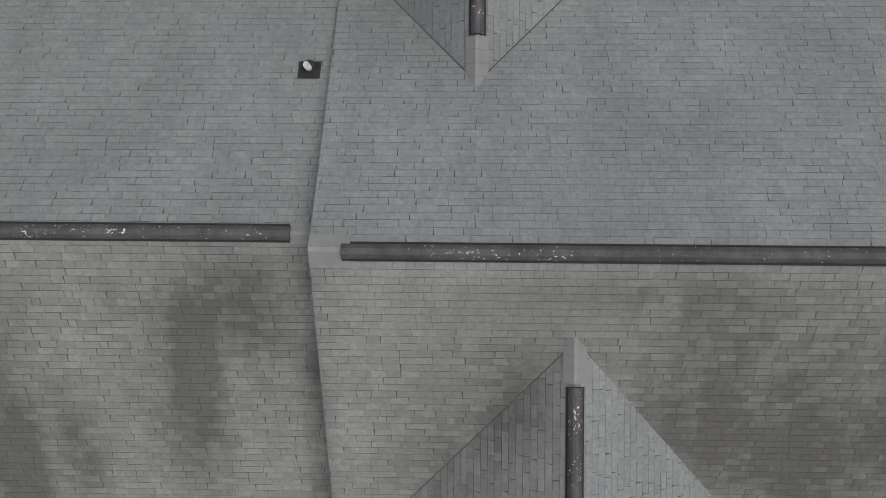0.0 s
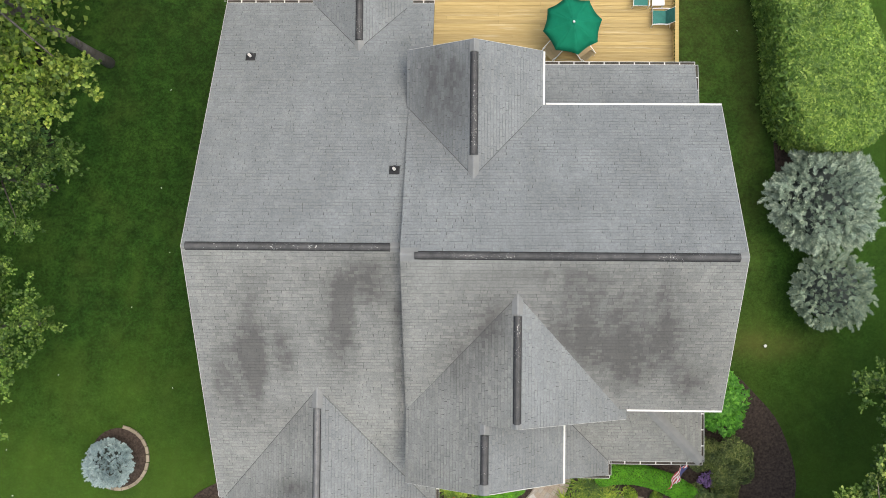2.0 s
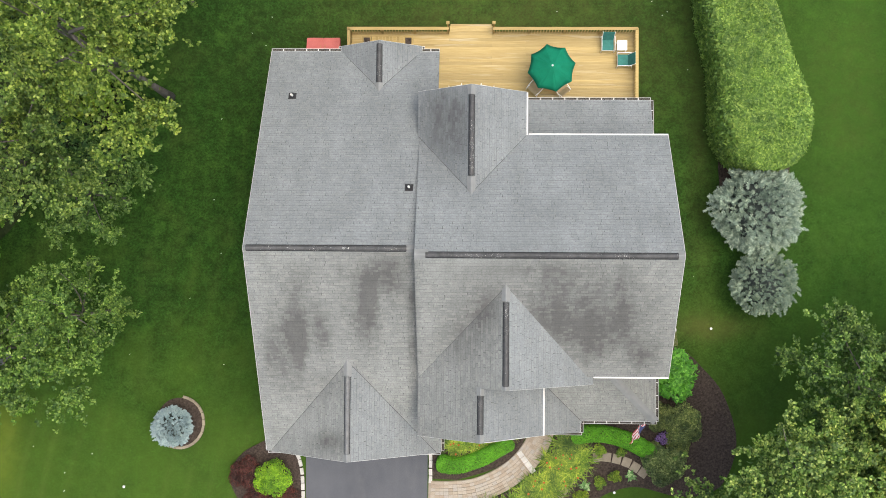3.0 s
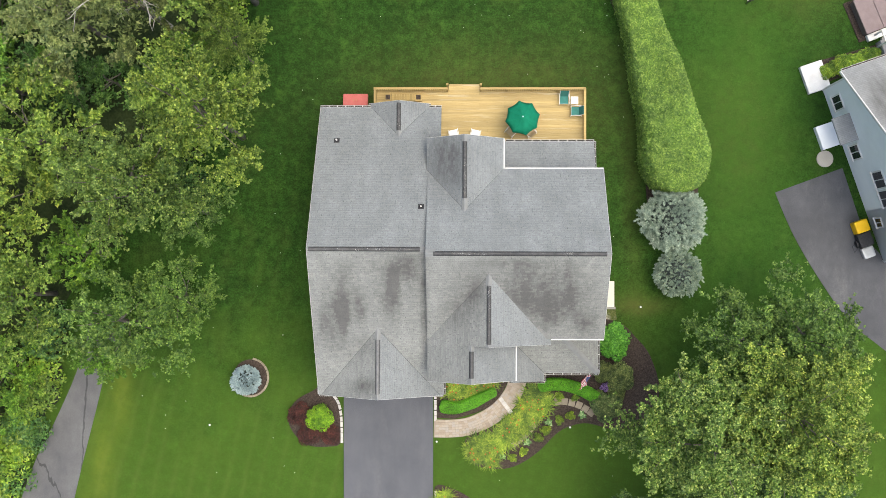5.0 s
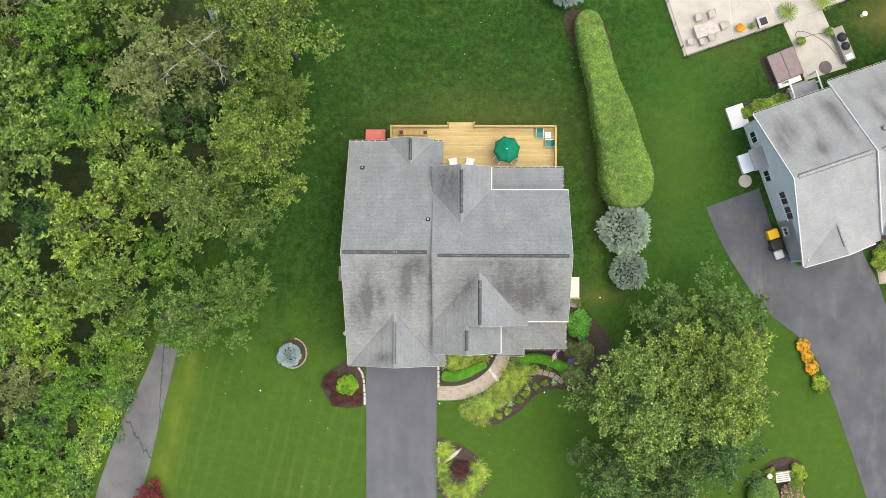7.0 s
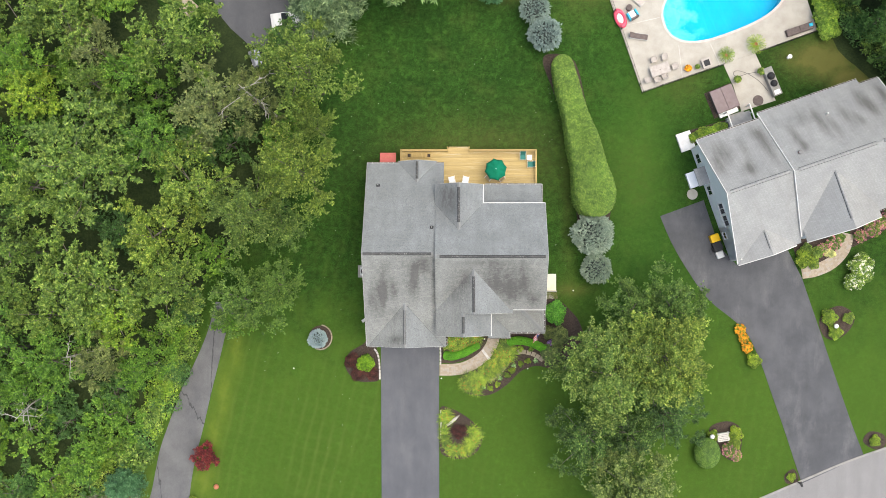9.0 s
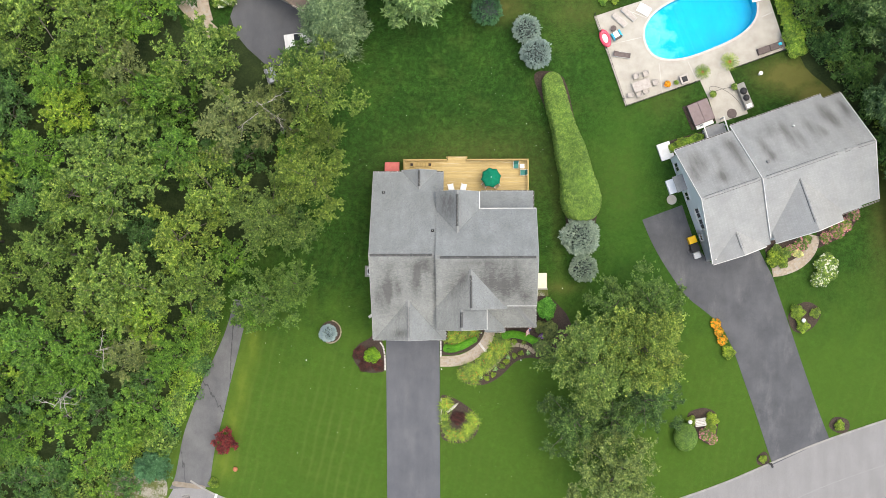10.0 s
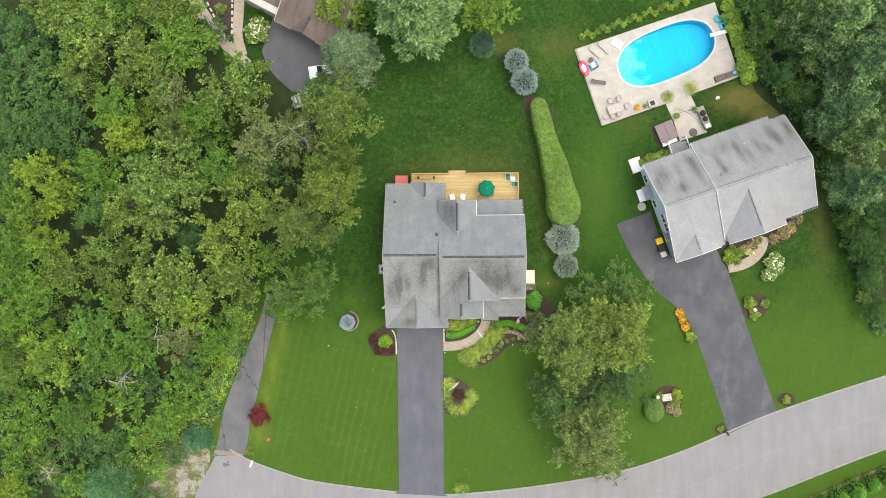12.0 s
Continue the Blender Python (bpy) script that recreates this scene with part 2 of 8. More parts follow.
def box(x0, x1, y0, y1, z0, z1, bevel=0.0, bm=None):
    b = bmesh.new()
    v = [b.verts.new((x, y, z)) for z in (z0, z1) for y in (y0, y1) for x in (x0, x1)]
    for f in ((0, 2, 3, 1), (4, 5, 7, 6), (0, 1, 5, 4), (2, 6, 7, 3), (0, 4, 6, 2), (1, 3, 7, 5)):
        b.faces.new([v[i] for i in f])
    if bevel:
        bmesh.ops.bevel(b, geom=b.edges[:], offset=bevel, segments=2, profile=0.6, affect="EDGES")
    return merge(bm, b)


def merge(bm, b):
    if bm is None:
        return b
    me = bpy.data.meshes.new("scrap")
    b.to_mesh(me)
    b.free()
    bm.from_mesh(me)
    bpy.data.meshes.remove(me)
    return bm


def prism(outline, z0, z1, bm=None):
    """An upright prism over an outline of (x, y), concave or not."""
    bm = bm or bmesh.new()
    low = [bm.verts.new((x, y, z0)) for x, y in outline]
    top = [bm.verts.new((x, y, z1)) for x, y in outline]
    n = len(outline)
    for i in range(n):
        bm.faces.new((low[i], low[(i + 1) % n], top[(i + 1) % n], top[i]))
    f = bm.faces.new(top)
    f.normal_update()
    bm.faces.new(low[::-1])
    bmesh.ops.triangulate(bm, faces=[f])
    bmesh.ops.recalc_face_normals(bm, faces=bm.faces[:])
    return bm


def solid(points, bm=None):
    """The convex hull of some points."""
    b = bmesh.new()
    for p in points:
        b.verts.new(p)
    bmesh.ops.convex_hull(b, input=b.verts[:])
    return merge(bm, b)


def tube(path, radii, sides=8, bm=None):
    """A round tube along a path, its radius given at each point."""
    bm = bm or bmesh.new()
    path = [Vector(p) for p in path]
    if not hasattr(radii, "__len__"):
        radii = [radii] * len(path)
    rings = []
    for i, p in enumerate(path):
        d = (path[min(i + 1, len(path) - 1)] - path[max(i - 1, 0)]).normalized()
        a = d.cross(Vector((0.31, 0.17, 0.93)) if abs(d.z) < 0.9 else Vector((1, 0, 0))).normalized()
        b = d.cross(a)
        rings.append([bm.verts.new(p + radii[i] * (a * math.cos(t) + b * math.sin(t))) for t in [2 * math.pi * j / sides for j in range(sides)]])
    for r, s in zip(rings, rings[1:]):
        for j in range(sides):
            bm.faces.new((r[j], r[(j + 1) % sides], s[(j + 1) % sides], s[j]))
    bm.faces.new(rings[0][::-1])
    bm.faces.new(rings[-1])
    return bm


def lathe(profile, sides=16, bm=None, cx=0.0, cy=0.0):
    """A turned shape from a profile of (radius, height)."""
    bm = bm or bmesh.new()
    rings = [[bm.verts.new((cx + r * math.cos(2 * math.pi * j / sides), cy + r * math.sin(2 * math.pi * j / sides), z)) for j in range(sides)] for r, z in profile]
    for a, b in zip(rings, rings[1:]):
        for j in range(sides):
            bm.faces.new((a[j], a[(j + 1) % sides], b[(j + 1) % sides], b[j]))
    bm.faces.new(rings[0][::-1])
    bm.faces.new(rings[-1])
    return bm


def curve(points, steps=6, closed=False):
    """A smooth line (Catmull-Rom) through points of (x, y)."""
    n, out = len(points), []
    at = (lambda i: points[i % n]) if closed else (lambda i: points[max(0, min(n - 1, i))])
    for i in range(n if closed else n - 1):
        p = [Vector(at(j)) for j in (i - 1, i, i + 1, i + 2)]
        for k in range(steps):
            t = k / steps
            v = 0.5 * (2 * p[1] + (p[2] - p[0]) * t + (2 * p[0] - 5 * p[1] + 4 * p[2] - p[3]) * t * t + (3 * p[1] - p[0] - 3 * p[2] + p[3]) * t ** 3)
            out.append(tuple(v))
    if not closed:
        out.append(tuple(points[-1]))
    return out


def strip(line, left, right):
    """The outline of a band along a line, from left metres on its left to right metres on its right."""
    a, b = [], []
    for i, p in enumerate(line):
        d = (Vector(line[min(i + 1, len(line) - 1)]) - Vector(line[max(i - 1, 0)])).normalized()
        a.append((p[0] - d.y * left, p[1] + d.x * left))
        b.append((p[0] + d.y * right, p[1] - d.x * right))
    return a + b[::-1]


def leaf_mesh(name, v):
    """A mesh of loose leaves from an array (n, corners, 3)."""
    n, k = v.shape[:2]
    me = bpy.data.meshes.new(name)
    me.vertices.add(k * n)
    me.vertices.foreach_set("co", np.ascontiguousarray(v, dtype=np.float32).ravel())
    me.loops.add(k * n)
    me.loops.foreach_set("vertex_index", np.arange(k * n, dtype=np.int32))
    me.polygons.add(n)
    me.polygons.foreach_set("loop_start", np.arange(0, k * n, k, dtype=np.int32))
    me.update(calc_edges=True)
    me.validate()
    return me


def unit(v):
    return v / np.maximum(np.linalg.norm(v, axis=-1, keepdims=True), 1e-9)


def leaves(rng, centre, normal, length, width):
    """Pointed leaves, each a loose triangle, lying across their normals."""
    n = len(centre)
    t = unit(np.cross(normal, unit(rng.normal(size=(n, 3)))))
    b = np.cross(normal, t)
    L = (length * rng.uniform(0.7, 1.3, n))[:, None]
    W = (width * rng.uniform(0.7, 1.3, n))[:, None]
    return np.stack([centre - t * L * 0.4 - b * W / 2, centre - t * L * 0.4 + b * W / 2, centre + t * L * 0.6], 1)


def lump_leaves(rng, middle, size, count, length, width, up=0.6, shell=0.35):
    """Leaves through the outer shell of an ellipsoid, more on top."""
    d = unit(rng.normal(size=(count, 3)))
    d[:, 2] = np.where(d[:, 2] < -0.25, -d[:, 2], d[:, 2])
    r = 1 - shell * rng.random(count) ** 1.5
    c = np.array(middle) + d * r[:, None] * np.array(size)
    n = unit(d * (1 - up) + np.array([0, 0, up]) + rng.normal(size=(count, 3)) * 0.35)
    return leaves(rng, c, n, length, width)


def star_leaves(rng, s, d, each, length, width, reach, full=False):
    """Small stars of leaves round the twig ends s, whose twigs point along d; full leaves have four corners."""
    s, d = np.repeat(s, each, 0), np.repeat(d, each, 0)
    n = len(s)
    way = unit(rng.normal(size=(n, 3)) * np.array([1, 1, 0.5]) + d * 0.5)
    c = s + way * (reach * rng.uniform(0.2, 1.0, n))[:, None]
    b = unit(np.cross(way, unit(np.array([0, 0, 1.0]) + rng.normal(size=(n, 3)) * 0.45)))
    L, W = (length * rng.uniform(0.7, 1.3, n))[:, None], (width * rng.uniform(0.7, 1.3, n))[:, None]
    if full:
        return np.stack([c - way * L * 0.5, c + b * W * 0.55 + way * L * 0.08, c + way * L * 0.5, c - b * W * 0.55 + way * L * 0.08], 1)
    return np.stack([c - way * L * 0.4 - b * W / 2, c - way * L * 0.4 + b * W / 2, c + way * L * 0.6], 1)


# ---- ground ----
def pool_outline(scale=0.0, steps=56):
    """The oval of the pool, turned as the neighbour's terrace is."""
    a, out = radians(18.0), []
    for i in range(steps):
        t = 2 * math.pi * i / steps
        u = (6.55 + scale) * math.copysign(abs(math.cos(t)) ** 0.72, math.cos(t))
        w = (3.3 + scale) * math.copysign(abs(math.sin(t)) ** 0.86, math.sin(t))
        w += 0.1 * u * 0.6
        out.append((27.55 + u * math.cos(a) - w * math.sin(a), 27.9 + u * math.sin(a) + w * math.cos(a)))
    return out


def sheet_with_hole(outer, hole, z):
    bm = bmesh.new()
    edges = []
    for ring in (outer, hole):
        v = [bm.verts.new((x, y, z)) for x, y in ring]
        edges += [bm.edges.new((v[i], v[(i + 1) % len(v)])) for i in range(len(v))]
    bmesh.ops.triangle_fill(bm, use_beauty=True, use_dissolve=False, edges=edges)
    bmesh.ops.recalc_face_normals(bm, faces=bm.faces[:])
    if sum(f.normal.z for f in bm.faces) < 0:
        bmesh.ops.reverse_faces(bm, faces=bm.faces[:])
    return bm


def lawn_material():
    k = Nodes("mown_lawn", 0.9, 0.0, 0.15)
    c = k.ramp(k.noise(0.12, 4, 0.6), [(0.3, (0.019, 0.056, 0.008)), (0.55, (0.03, 0.08, 0.011)), (0.75, (0.05, 0.108, 0.015))])
    c = k.mix(1.0, c, k.ramp(k.noise(2.4, 4, 0.7), [(0.3, 0.6), (0.7, 1.42)]), "MULTIPLY")
    c = k.mix(1.0, c, k.ramp(k.noise(38, 3, 0.7), [(0.3, 0.5), (0.7, 1.45)]), "MULTIPLY")
    c = k.mix(1.0, c, k.ramp(k.noise(9, 3, 0.7), [(0.3, 0.52), (0.7, 1.5)]), "MULTIPLY")
    c = k.mix(k.ramp(k.noise(0.3, 5, 0.7), [(0.5, 0.0), (0.75, 0.4)]), c, (0.085, 0.115, 0.024))
    c = k.mix(k.ramp(k.noise(0.55, 7, 0.72), [(0.56, 0.0), (0.72, 0.6)]), c, (0.065, 0.15, 0.02))
    c = k.mix(1.0, c, k.ramp(k.noise(1.1, 8, 0.75), [(0.35, 0.78), (0.65, 1.22)]), "MULTIPLY")
    # front lawn painted lighter, as if more light fell there; thin, dry places
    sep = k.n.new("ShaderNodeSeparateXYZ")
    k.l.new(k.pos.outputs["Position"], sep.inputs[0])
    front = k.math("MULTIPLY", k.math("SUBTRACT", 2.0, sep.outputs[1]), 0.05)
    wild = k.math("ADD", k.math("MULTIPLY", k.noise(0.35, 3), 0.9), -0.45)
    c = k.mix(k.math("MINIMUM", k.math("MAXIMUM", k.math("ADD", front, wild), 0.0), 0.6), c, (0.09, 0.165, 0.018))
    for x, y, a, b, depth in ((2.0, 11.5, 9.0, 4.0, 0.35), (37.6, 21.8, 3.6, 1.8, 1.1), (47.5, 9.0, 1.6, 9.0, 0.5), (5.2, 29.6, 2.6, 1.6, 0.6), (40.5, 19.6, 2.0, 1.2, 1.2), (-33.5, -16.0, 1.6, 9.0, 0.6), (11.9, -1.9, 1.6, 0.6, 0.5), (22.5, 20.0, 3.0, 3.0, 0.3), (18.5, 10.0, 2.6, 5.0, 0.3), (11.5, 6.0, 0.8, 8.0, 0.15), (14.0, 29.0, 4.0, 2.0, 0.35)):
        dx = k.math("POWER", k.math("DIVIDE", k.math("ABSOLUTE", k.math("SUBTRACT", sep.outputs[0], x)), a), 2.0)
        dy = k.math("POWER", k.math("DIVIDE", k.math("ABSOLUTE", k.math("SUBTRACT", sep.outputs[1], y)), b), 2.0)
        g = k.math("MULTIPLY", k.math("EXPONENT", k.math("MULTIPLY", k.math("ADD", dx, dy), -1.0)), k.math("MULTIPLY", k.noise(0.9, 4, 0.65), 1.9 * depth))
        c = k.mix(k.math("MINIMUM", g, 0.8), c, (0.17, 0.16, 0.045))
    for x, y, a, b, depth, tone in ((19.0, 10.0, 5.0, 15.0, 0.6, (0.055, 0.14, 0.015)), (42.0, -9.0, 9.0, 9.0, 0.35, (0.07, 0.14, 0.018)), (-22.6, -7.5, 0.8, 3.0, 0.75, (0.15, 0.2, 0.025)), (-23.8, -12.5, 0.8, 3.0, 0.75, (0.15, 0.2, 0.025)), (-24.9, -17.0, 0.8, 2.6, 0.75, (0.15, 0.2, 0.025)), (-25.8, -21.5, 1.2, 1.8, 0.75, (0.15, 0.2, 0.025))):
        dx = k.math("POWER", k.math("DIVIDE", k.math("ABSOLUTE", k.math("SUBTRACT", sep.outputs[0], x)), a), 2.0)
        dy = k.math("POWER", k.math("DIVIDE", k.math("ABSOLUTE", k.math("SUBTRACT", sep.outputs[1], y)), b), 2.0)
        g = k.math("MULTIPLY", k.math("EXPONENT", k.math("MULTIPLY", k.math("ADD", dx, dy), -1.0)), k.math("MULTIPLY", k.noise(1.3, 5, 0.7), 1.9 * depth))
        c = k.mix(k.math("MINIMUM", g, 0.8), c, tone)
    # faint lines left by the mower
    for turn, gap, depth in ((radians(13), 1.15, 0.14), (radians(-74), 1.5, 0.04)):
        w = k.n.new("ShaderNodeTexWave")
        w.wave_type, w.bands_direction, w.wave_profile = "BANDS", "X", "SIN"
        w.inputs["Scale"].default_value = 0.314 / gap * 1.0
        w.inputs["Distortion"].default_value, w.inputs["Detail"].default_value, w.inputs["Detail Scale"].default_value = 3.2, 4.0, 0.5
        k.l.new(k.at((1, 1, 1), turn), w.inputs["Vector"])
        line = k.math("MULTIPLY", k.math("POWER", w.outputs["Fac"], 4.0), k.ramp(k.noise(0.09, 2), [(0.42, 0.15), (0.6, 1.0)]))
        line = k.math("MULTIPLY", line, k.math("MINIMUM", k.math("MAXIMUM", k.math("ADD", front, 0.15), 0.12), 1.0))
        line = k.math("MULTIPLY", line, k.math("MINIMUM", k.math("MAXIMUM", k.math("MULTIPLY", k.math("SUBTRACT", 2.0, sep.outputs[0]), 0.2), 0.25), 1.0))
        c = k.mix(k.math("MULTIPLY", line, depth * 2), c, (0.16, 0.2, 0.045))
    c = k.mix(1.0, c, (0.75, 0.77, 0.75), "MULTIPLY")
    k.color(c).bump(k.noise(70, 3, 0.7), 0.7, 0.05)
    return k.m


M_lawn = lawn_material()
FAR = 2500.0
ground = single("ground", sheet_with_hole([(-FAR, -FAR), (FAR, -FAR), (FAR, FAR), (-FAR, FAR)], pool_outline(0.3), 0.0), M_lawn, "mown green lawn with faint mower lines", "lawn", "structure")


def asphalt(name, dark, light, crack=0.0, way=0.3, worn=0.0):
    k = Nodes(name, 0.9, 0.0, 0.25)
    c = k.ramp(k.noise(0.35, 5, 0.6), [(0.3, dark), (0.7, light)])
    c = k.mix(1.0, c, k.ramp(k.noise(1.1, 4, 0.6, k.at((1, 0.15, 1), way)), [(0.35, 0.95), (0.65, 1.05)]), "MULTIPLY")
    c = k.mix(1.0, c, k.ramp(k.noise(90, 2), [(0.3, 0.78), (0.7, 1.22)]), "MULTIPLY")
    if crack:
        v = k.n.new("ShaderNodeTexVoronoi")
        v.feature = "DISTANCE_TO_EDGE"
        v.inputs["Scale"].default_value = 0.16
        warp = k.n.new("ShaderNodeVectorMath")
        warp.operation = "MULTIPLY_ADD"
        tex = k.n.new("ShaderNodeTexNoise")
        tex.inputs["Scale"].default_value, tex.inputs["Detail"].default_value = 0.9, 4
        k.l.new(k.at((1.6, 0.5, 1)), tex.inputs["Vector"])
        k.l.new(tex.outputs["Color"], warp.inputs[0])
        warp.inputs[1].default_value = (1.4, 1.4, 0)
        k.l.new(k.at((1.6, 0.5, 1)), warp.inputs[2])
        k.l.new(warp.outputs[0], v.inputs["Vector"])
        c = k.mix(k.math("MULTIPLY", k.math("LESS_THAN", v.outputs["Distance"], 0.008), crack), c, (0.03, 0.03, 0.032))
    if worn:
        scuff = k.math("MULTIPLY", k.ramp(k.noise(0.5, 6, 0.7, k.at((1, 0.35, 1), way)), [(0.52, 0.0), (0.72, 1.0)]), k.ramp(k.noise(7, 4, 0.75), [(0.35, 0.2), (0.65, 1.0)]))
        c = k.mix(k.math("MULTIPLY", scuff, worn), c, (0.24, 0.238, 0.235))
        c = k.mix(k.math("MULTIPLY", k.ramp(k.noise(0.23, 4, 0.6), [(0.5, 0.0), (0.7, 1.0)]), worn), c, tuple(v * 0.72 for v in dark))
    k.color(c).bump(k.noise(120, 2), 0.35, 0.006)
    return k.m


M_road = asphalt("road_asphalt", (0.2, 0.196, 0.196), (0.225, 0.221, 0.221), 0.0, 1.9)
M_drive = asphalt("driveway_asphalt", (0.088, 0.091, 0.102), (0.112, 0.115, 0.126), 0.0, 0.0, 0.22)
M_drive_n = asphalt("worn_driveway_asphalt", (0.068, 0.07, 0.077), (0.102, 0.104, 0.111), 0.0, -0.35, 0.4)
M_lane = asphalt("cracked_lane_asphalt", (0.09, 0.09, 0.094), (0.15, 0.15, 0.15), 0.6, -0.35)
M_kerb = plain("kerb_stone", (0.2, 0.195, 0.18), (0.33, 0.32, 0.3), 1.5, 30, 0.9)
M_mulch = plain("dark_mulch", (0.016, 0.012, 0.01), (0.105, 0.078, 0.062), 11, 48, 1.0, 0, 1.0, 0.04)


def gravel_material():
    """Sandy gravel with weeds growing through it."""
    k = Nodes("weedy_gravel", 1.0, 0.0, 0.2)
    c = k.ramp(k.noise(22, 3, 0.7), [(0.3, (0.16, 0.145, 0.11)), (0.7, (0.4, 0.38, 0.33))])
    weed = k.ramp(k.math("ADD", k.math("MULTIPLY", k.noise(0.55, 5, 0.7), 0.7), k.math("MULTIPLY", k.noise(6, 3, 0.7), 0.3)), [(0.44, 0.0), (0.54, 1.0)])
    c = k.mix(weed, c, k.ramp(k.noise(9, 3, 0.7), [(0.3, (0.05, 0.075, 0.018)), (0.7, (0.14, 0.15, 0.05))]))
    k.color(c).bump(k.noise(30, 3), 0.8, 0.03)
    return k.m


M_gravel = gravel_material()
M_edge = plain("edging_stone", (0.4, 0.38, 0.35), (0.62, 0.6, 0.56), 3, 40, 0.9)

north_kerb = curve([(-29.6, -23.4), (-26.9, -24.9), (-22.5, -26.5), (-18.2, -27.65), (-8.0, -28.95), (-0.7, -29.3), (10.3, -28.25), (20.5, -26.5), (28.5, -24.0), (35.0, -21.3), (41.6, -18.6), (55.2, -14.2), (75, -8.5), (120, 2)], 5)
south_kerb = curve([(120, -6.5), (75, -17.2), (55.0, -23.3), (38.5, -29.6), (24, -34), (8, -37.2), (-6, -38.2), (-14, -38.6), (-18, -41), (-19, -48), (-19, -80)], 5)
road = single("road", prism(north_kerb + south_kerb + [(-37, -80), (-36.5, -45), (-34.3, -29.4), (-31.3, -23.9)], -0.05, 0.012), M_road, "pale worn asphalt residential road, curving", "road", "structure")
single("road_seam", prism(strip(north_kerb[6:56], -4.5, 4.57), 0.0, 0.016), plain("worn_seam", (0.215, 0.213, 0.21), (0.27, 0.268, 0.265), 1.5, 30, 0.9), "faint pale seam along the middle of the road", "road", "structure")
single("kerb", prism(strip(north_kerb, 0.2, 0.0), -0.05, 0.075), M_kerb, "low pale stone kerb along the road", "kerb", "structure")
single("kerb", prism(strip(south_kerb, 0.2, 0.0), -0.05, 0.075), M_kerb, "low pale stone kerb along the road", "kerb", "structure")
single("driveway", prism([(-7.7, -6.6), (-1.75, -6.6), (-1.72, -20), (-1.69, -29.05), (-1.2, -29.4), (-8.1, -29.05), (-7.55, -28.6), (-7.62, -18)], -0.05, 0.09), M_drive, "dark sealed asphalt driveway to the garage", "driveway", "structure")
single("lane", prism(curve([(-31.9, -24.23), (-31.24, -22.76), (-30.42, -18.52), (-29.46, -15.59), (-28.13, -11.92), (-27.02, -9.72), (-25.61, -6.42), (-24.72, -3.11)], 4) + curve([(-22.28, -3.49), (-23.54, -6.06), (-24.28, -9.0), (-25.17, -12.67), (-25.99, -16.33), (-26.65, -18.89), (-27.1, -21.46), (-27.39, -24.01)], 4), -0.05, 0.03), M_lane, "narrow cracked old asphalt lane", "driveway", "structure")
single("gravel_patch", prism(curve([(-33.0, -22.6), (-36.5, -22.5), (-40, -25), (-41, -31), (-40, -40), (-36.4, -44), (-34.5, -31), (-32.2, -25)], 5, True), -0.05, 0.02), M_gravel, "pale bare gravel and sandy soil patch", "gravel", "structure")
# floor sheets whose near-black green stands for shade under the trees
single("forest_floor", prism(curve([(-31.6, -19), (-29.7, -13), (-28.2, -7), (-26, -1), (-21.5, 4), (-18, 12), (-15, 22), (-16, 29), (-24, 31), (-27, 24), (-31, 28), (-36, 40), (-80, 60), (-95, 0), (-80, -60), (-42, -46), (-43, -28), (-36, -20.5)], 4, True), -0.05, 0.015), M_floor_wood, "forest floor painted dark green like the shade under the crowns", "forest floor", "structure")
single("forest_floor", prism(curve([(38.5, 33), (38.5, 24), (42, 20), (46.5, 15), (48.5, 8), (51, 0), (55, -8), (70, -6), (100, 10), (90, 60), (38, 60)], 4, True), -0.05, 0.015), M_floor_wood, "forest floor painted dark green like the shade under the crowns", "forest floor", "structure")


# ---- roofs ----
EXPOSE = 0.127
LAP = 0.0095            # shaded gap under each butt edge
TABS = (0.12, 0.19, 0.22, 0.25, 0.28)


def clip(poly, corners):
    """Cuts a polygon by a convex one that runs anticlockwise."""
    for i in range(len(corners)):
        (ax, ay), (bx, by) = corners[i], corners[(i + 1) % len(corners)]
        out = []
        for j in range(len(poly)):
            p, q = poly[j], poly[(j + 1) % len(poly)]
            sp = (bx - ax) * (p[1] - ay) - (by - ay) * (p[0] - ax)
            sq = (bx - ax) * (q[1] - ay) - (by - ay) * (q[0] - ax)
            if sp >= 0:
                out.append(p)
            if (sp >= 0) != (sq >= 0):
                t = sp / (sp - sq)
                out.append((p[0] + t * (q[0] - p[0]), p[1] + t * (q[1] - p[1])))
        poly = out
        if len(poly) < 3:
            return []
    return poly


def tab_body(poly, v0, lip):
    """The vertices and faces of one shingle tab: highest along its lower edge."""
    m = len(poly)
    top = [(u, v, lip - (lip - 0.002) * (v - v0) / EXPOSE) for u, v in poly]
    low = [(u, v, -0.004) for u, v in poly]
    faces = [tuple(range(m))] + [(i, i + m, (i + 1) % m + m, (i + 1) % m) for i in range(m)]
    return top + low, faces


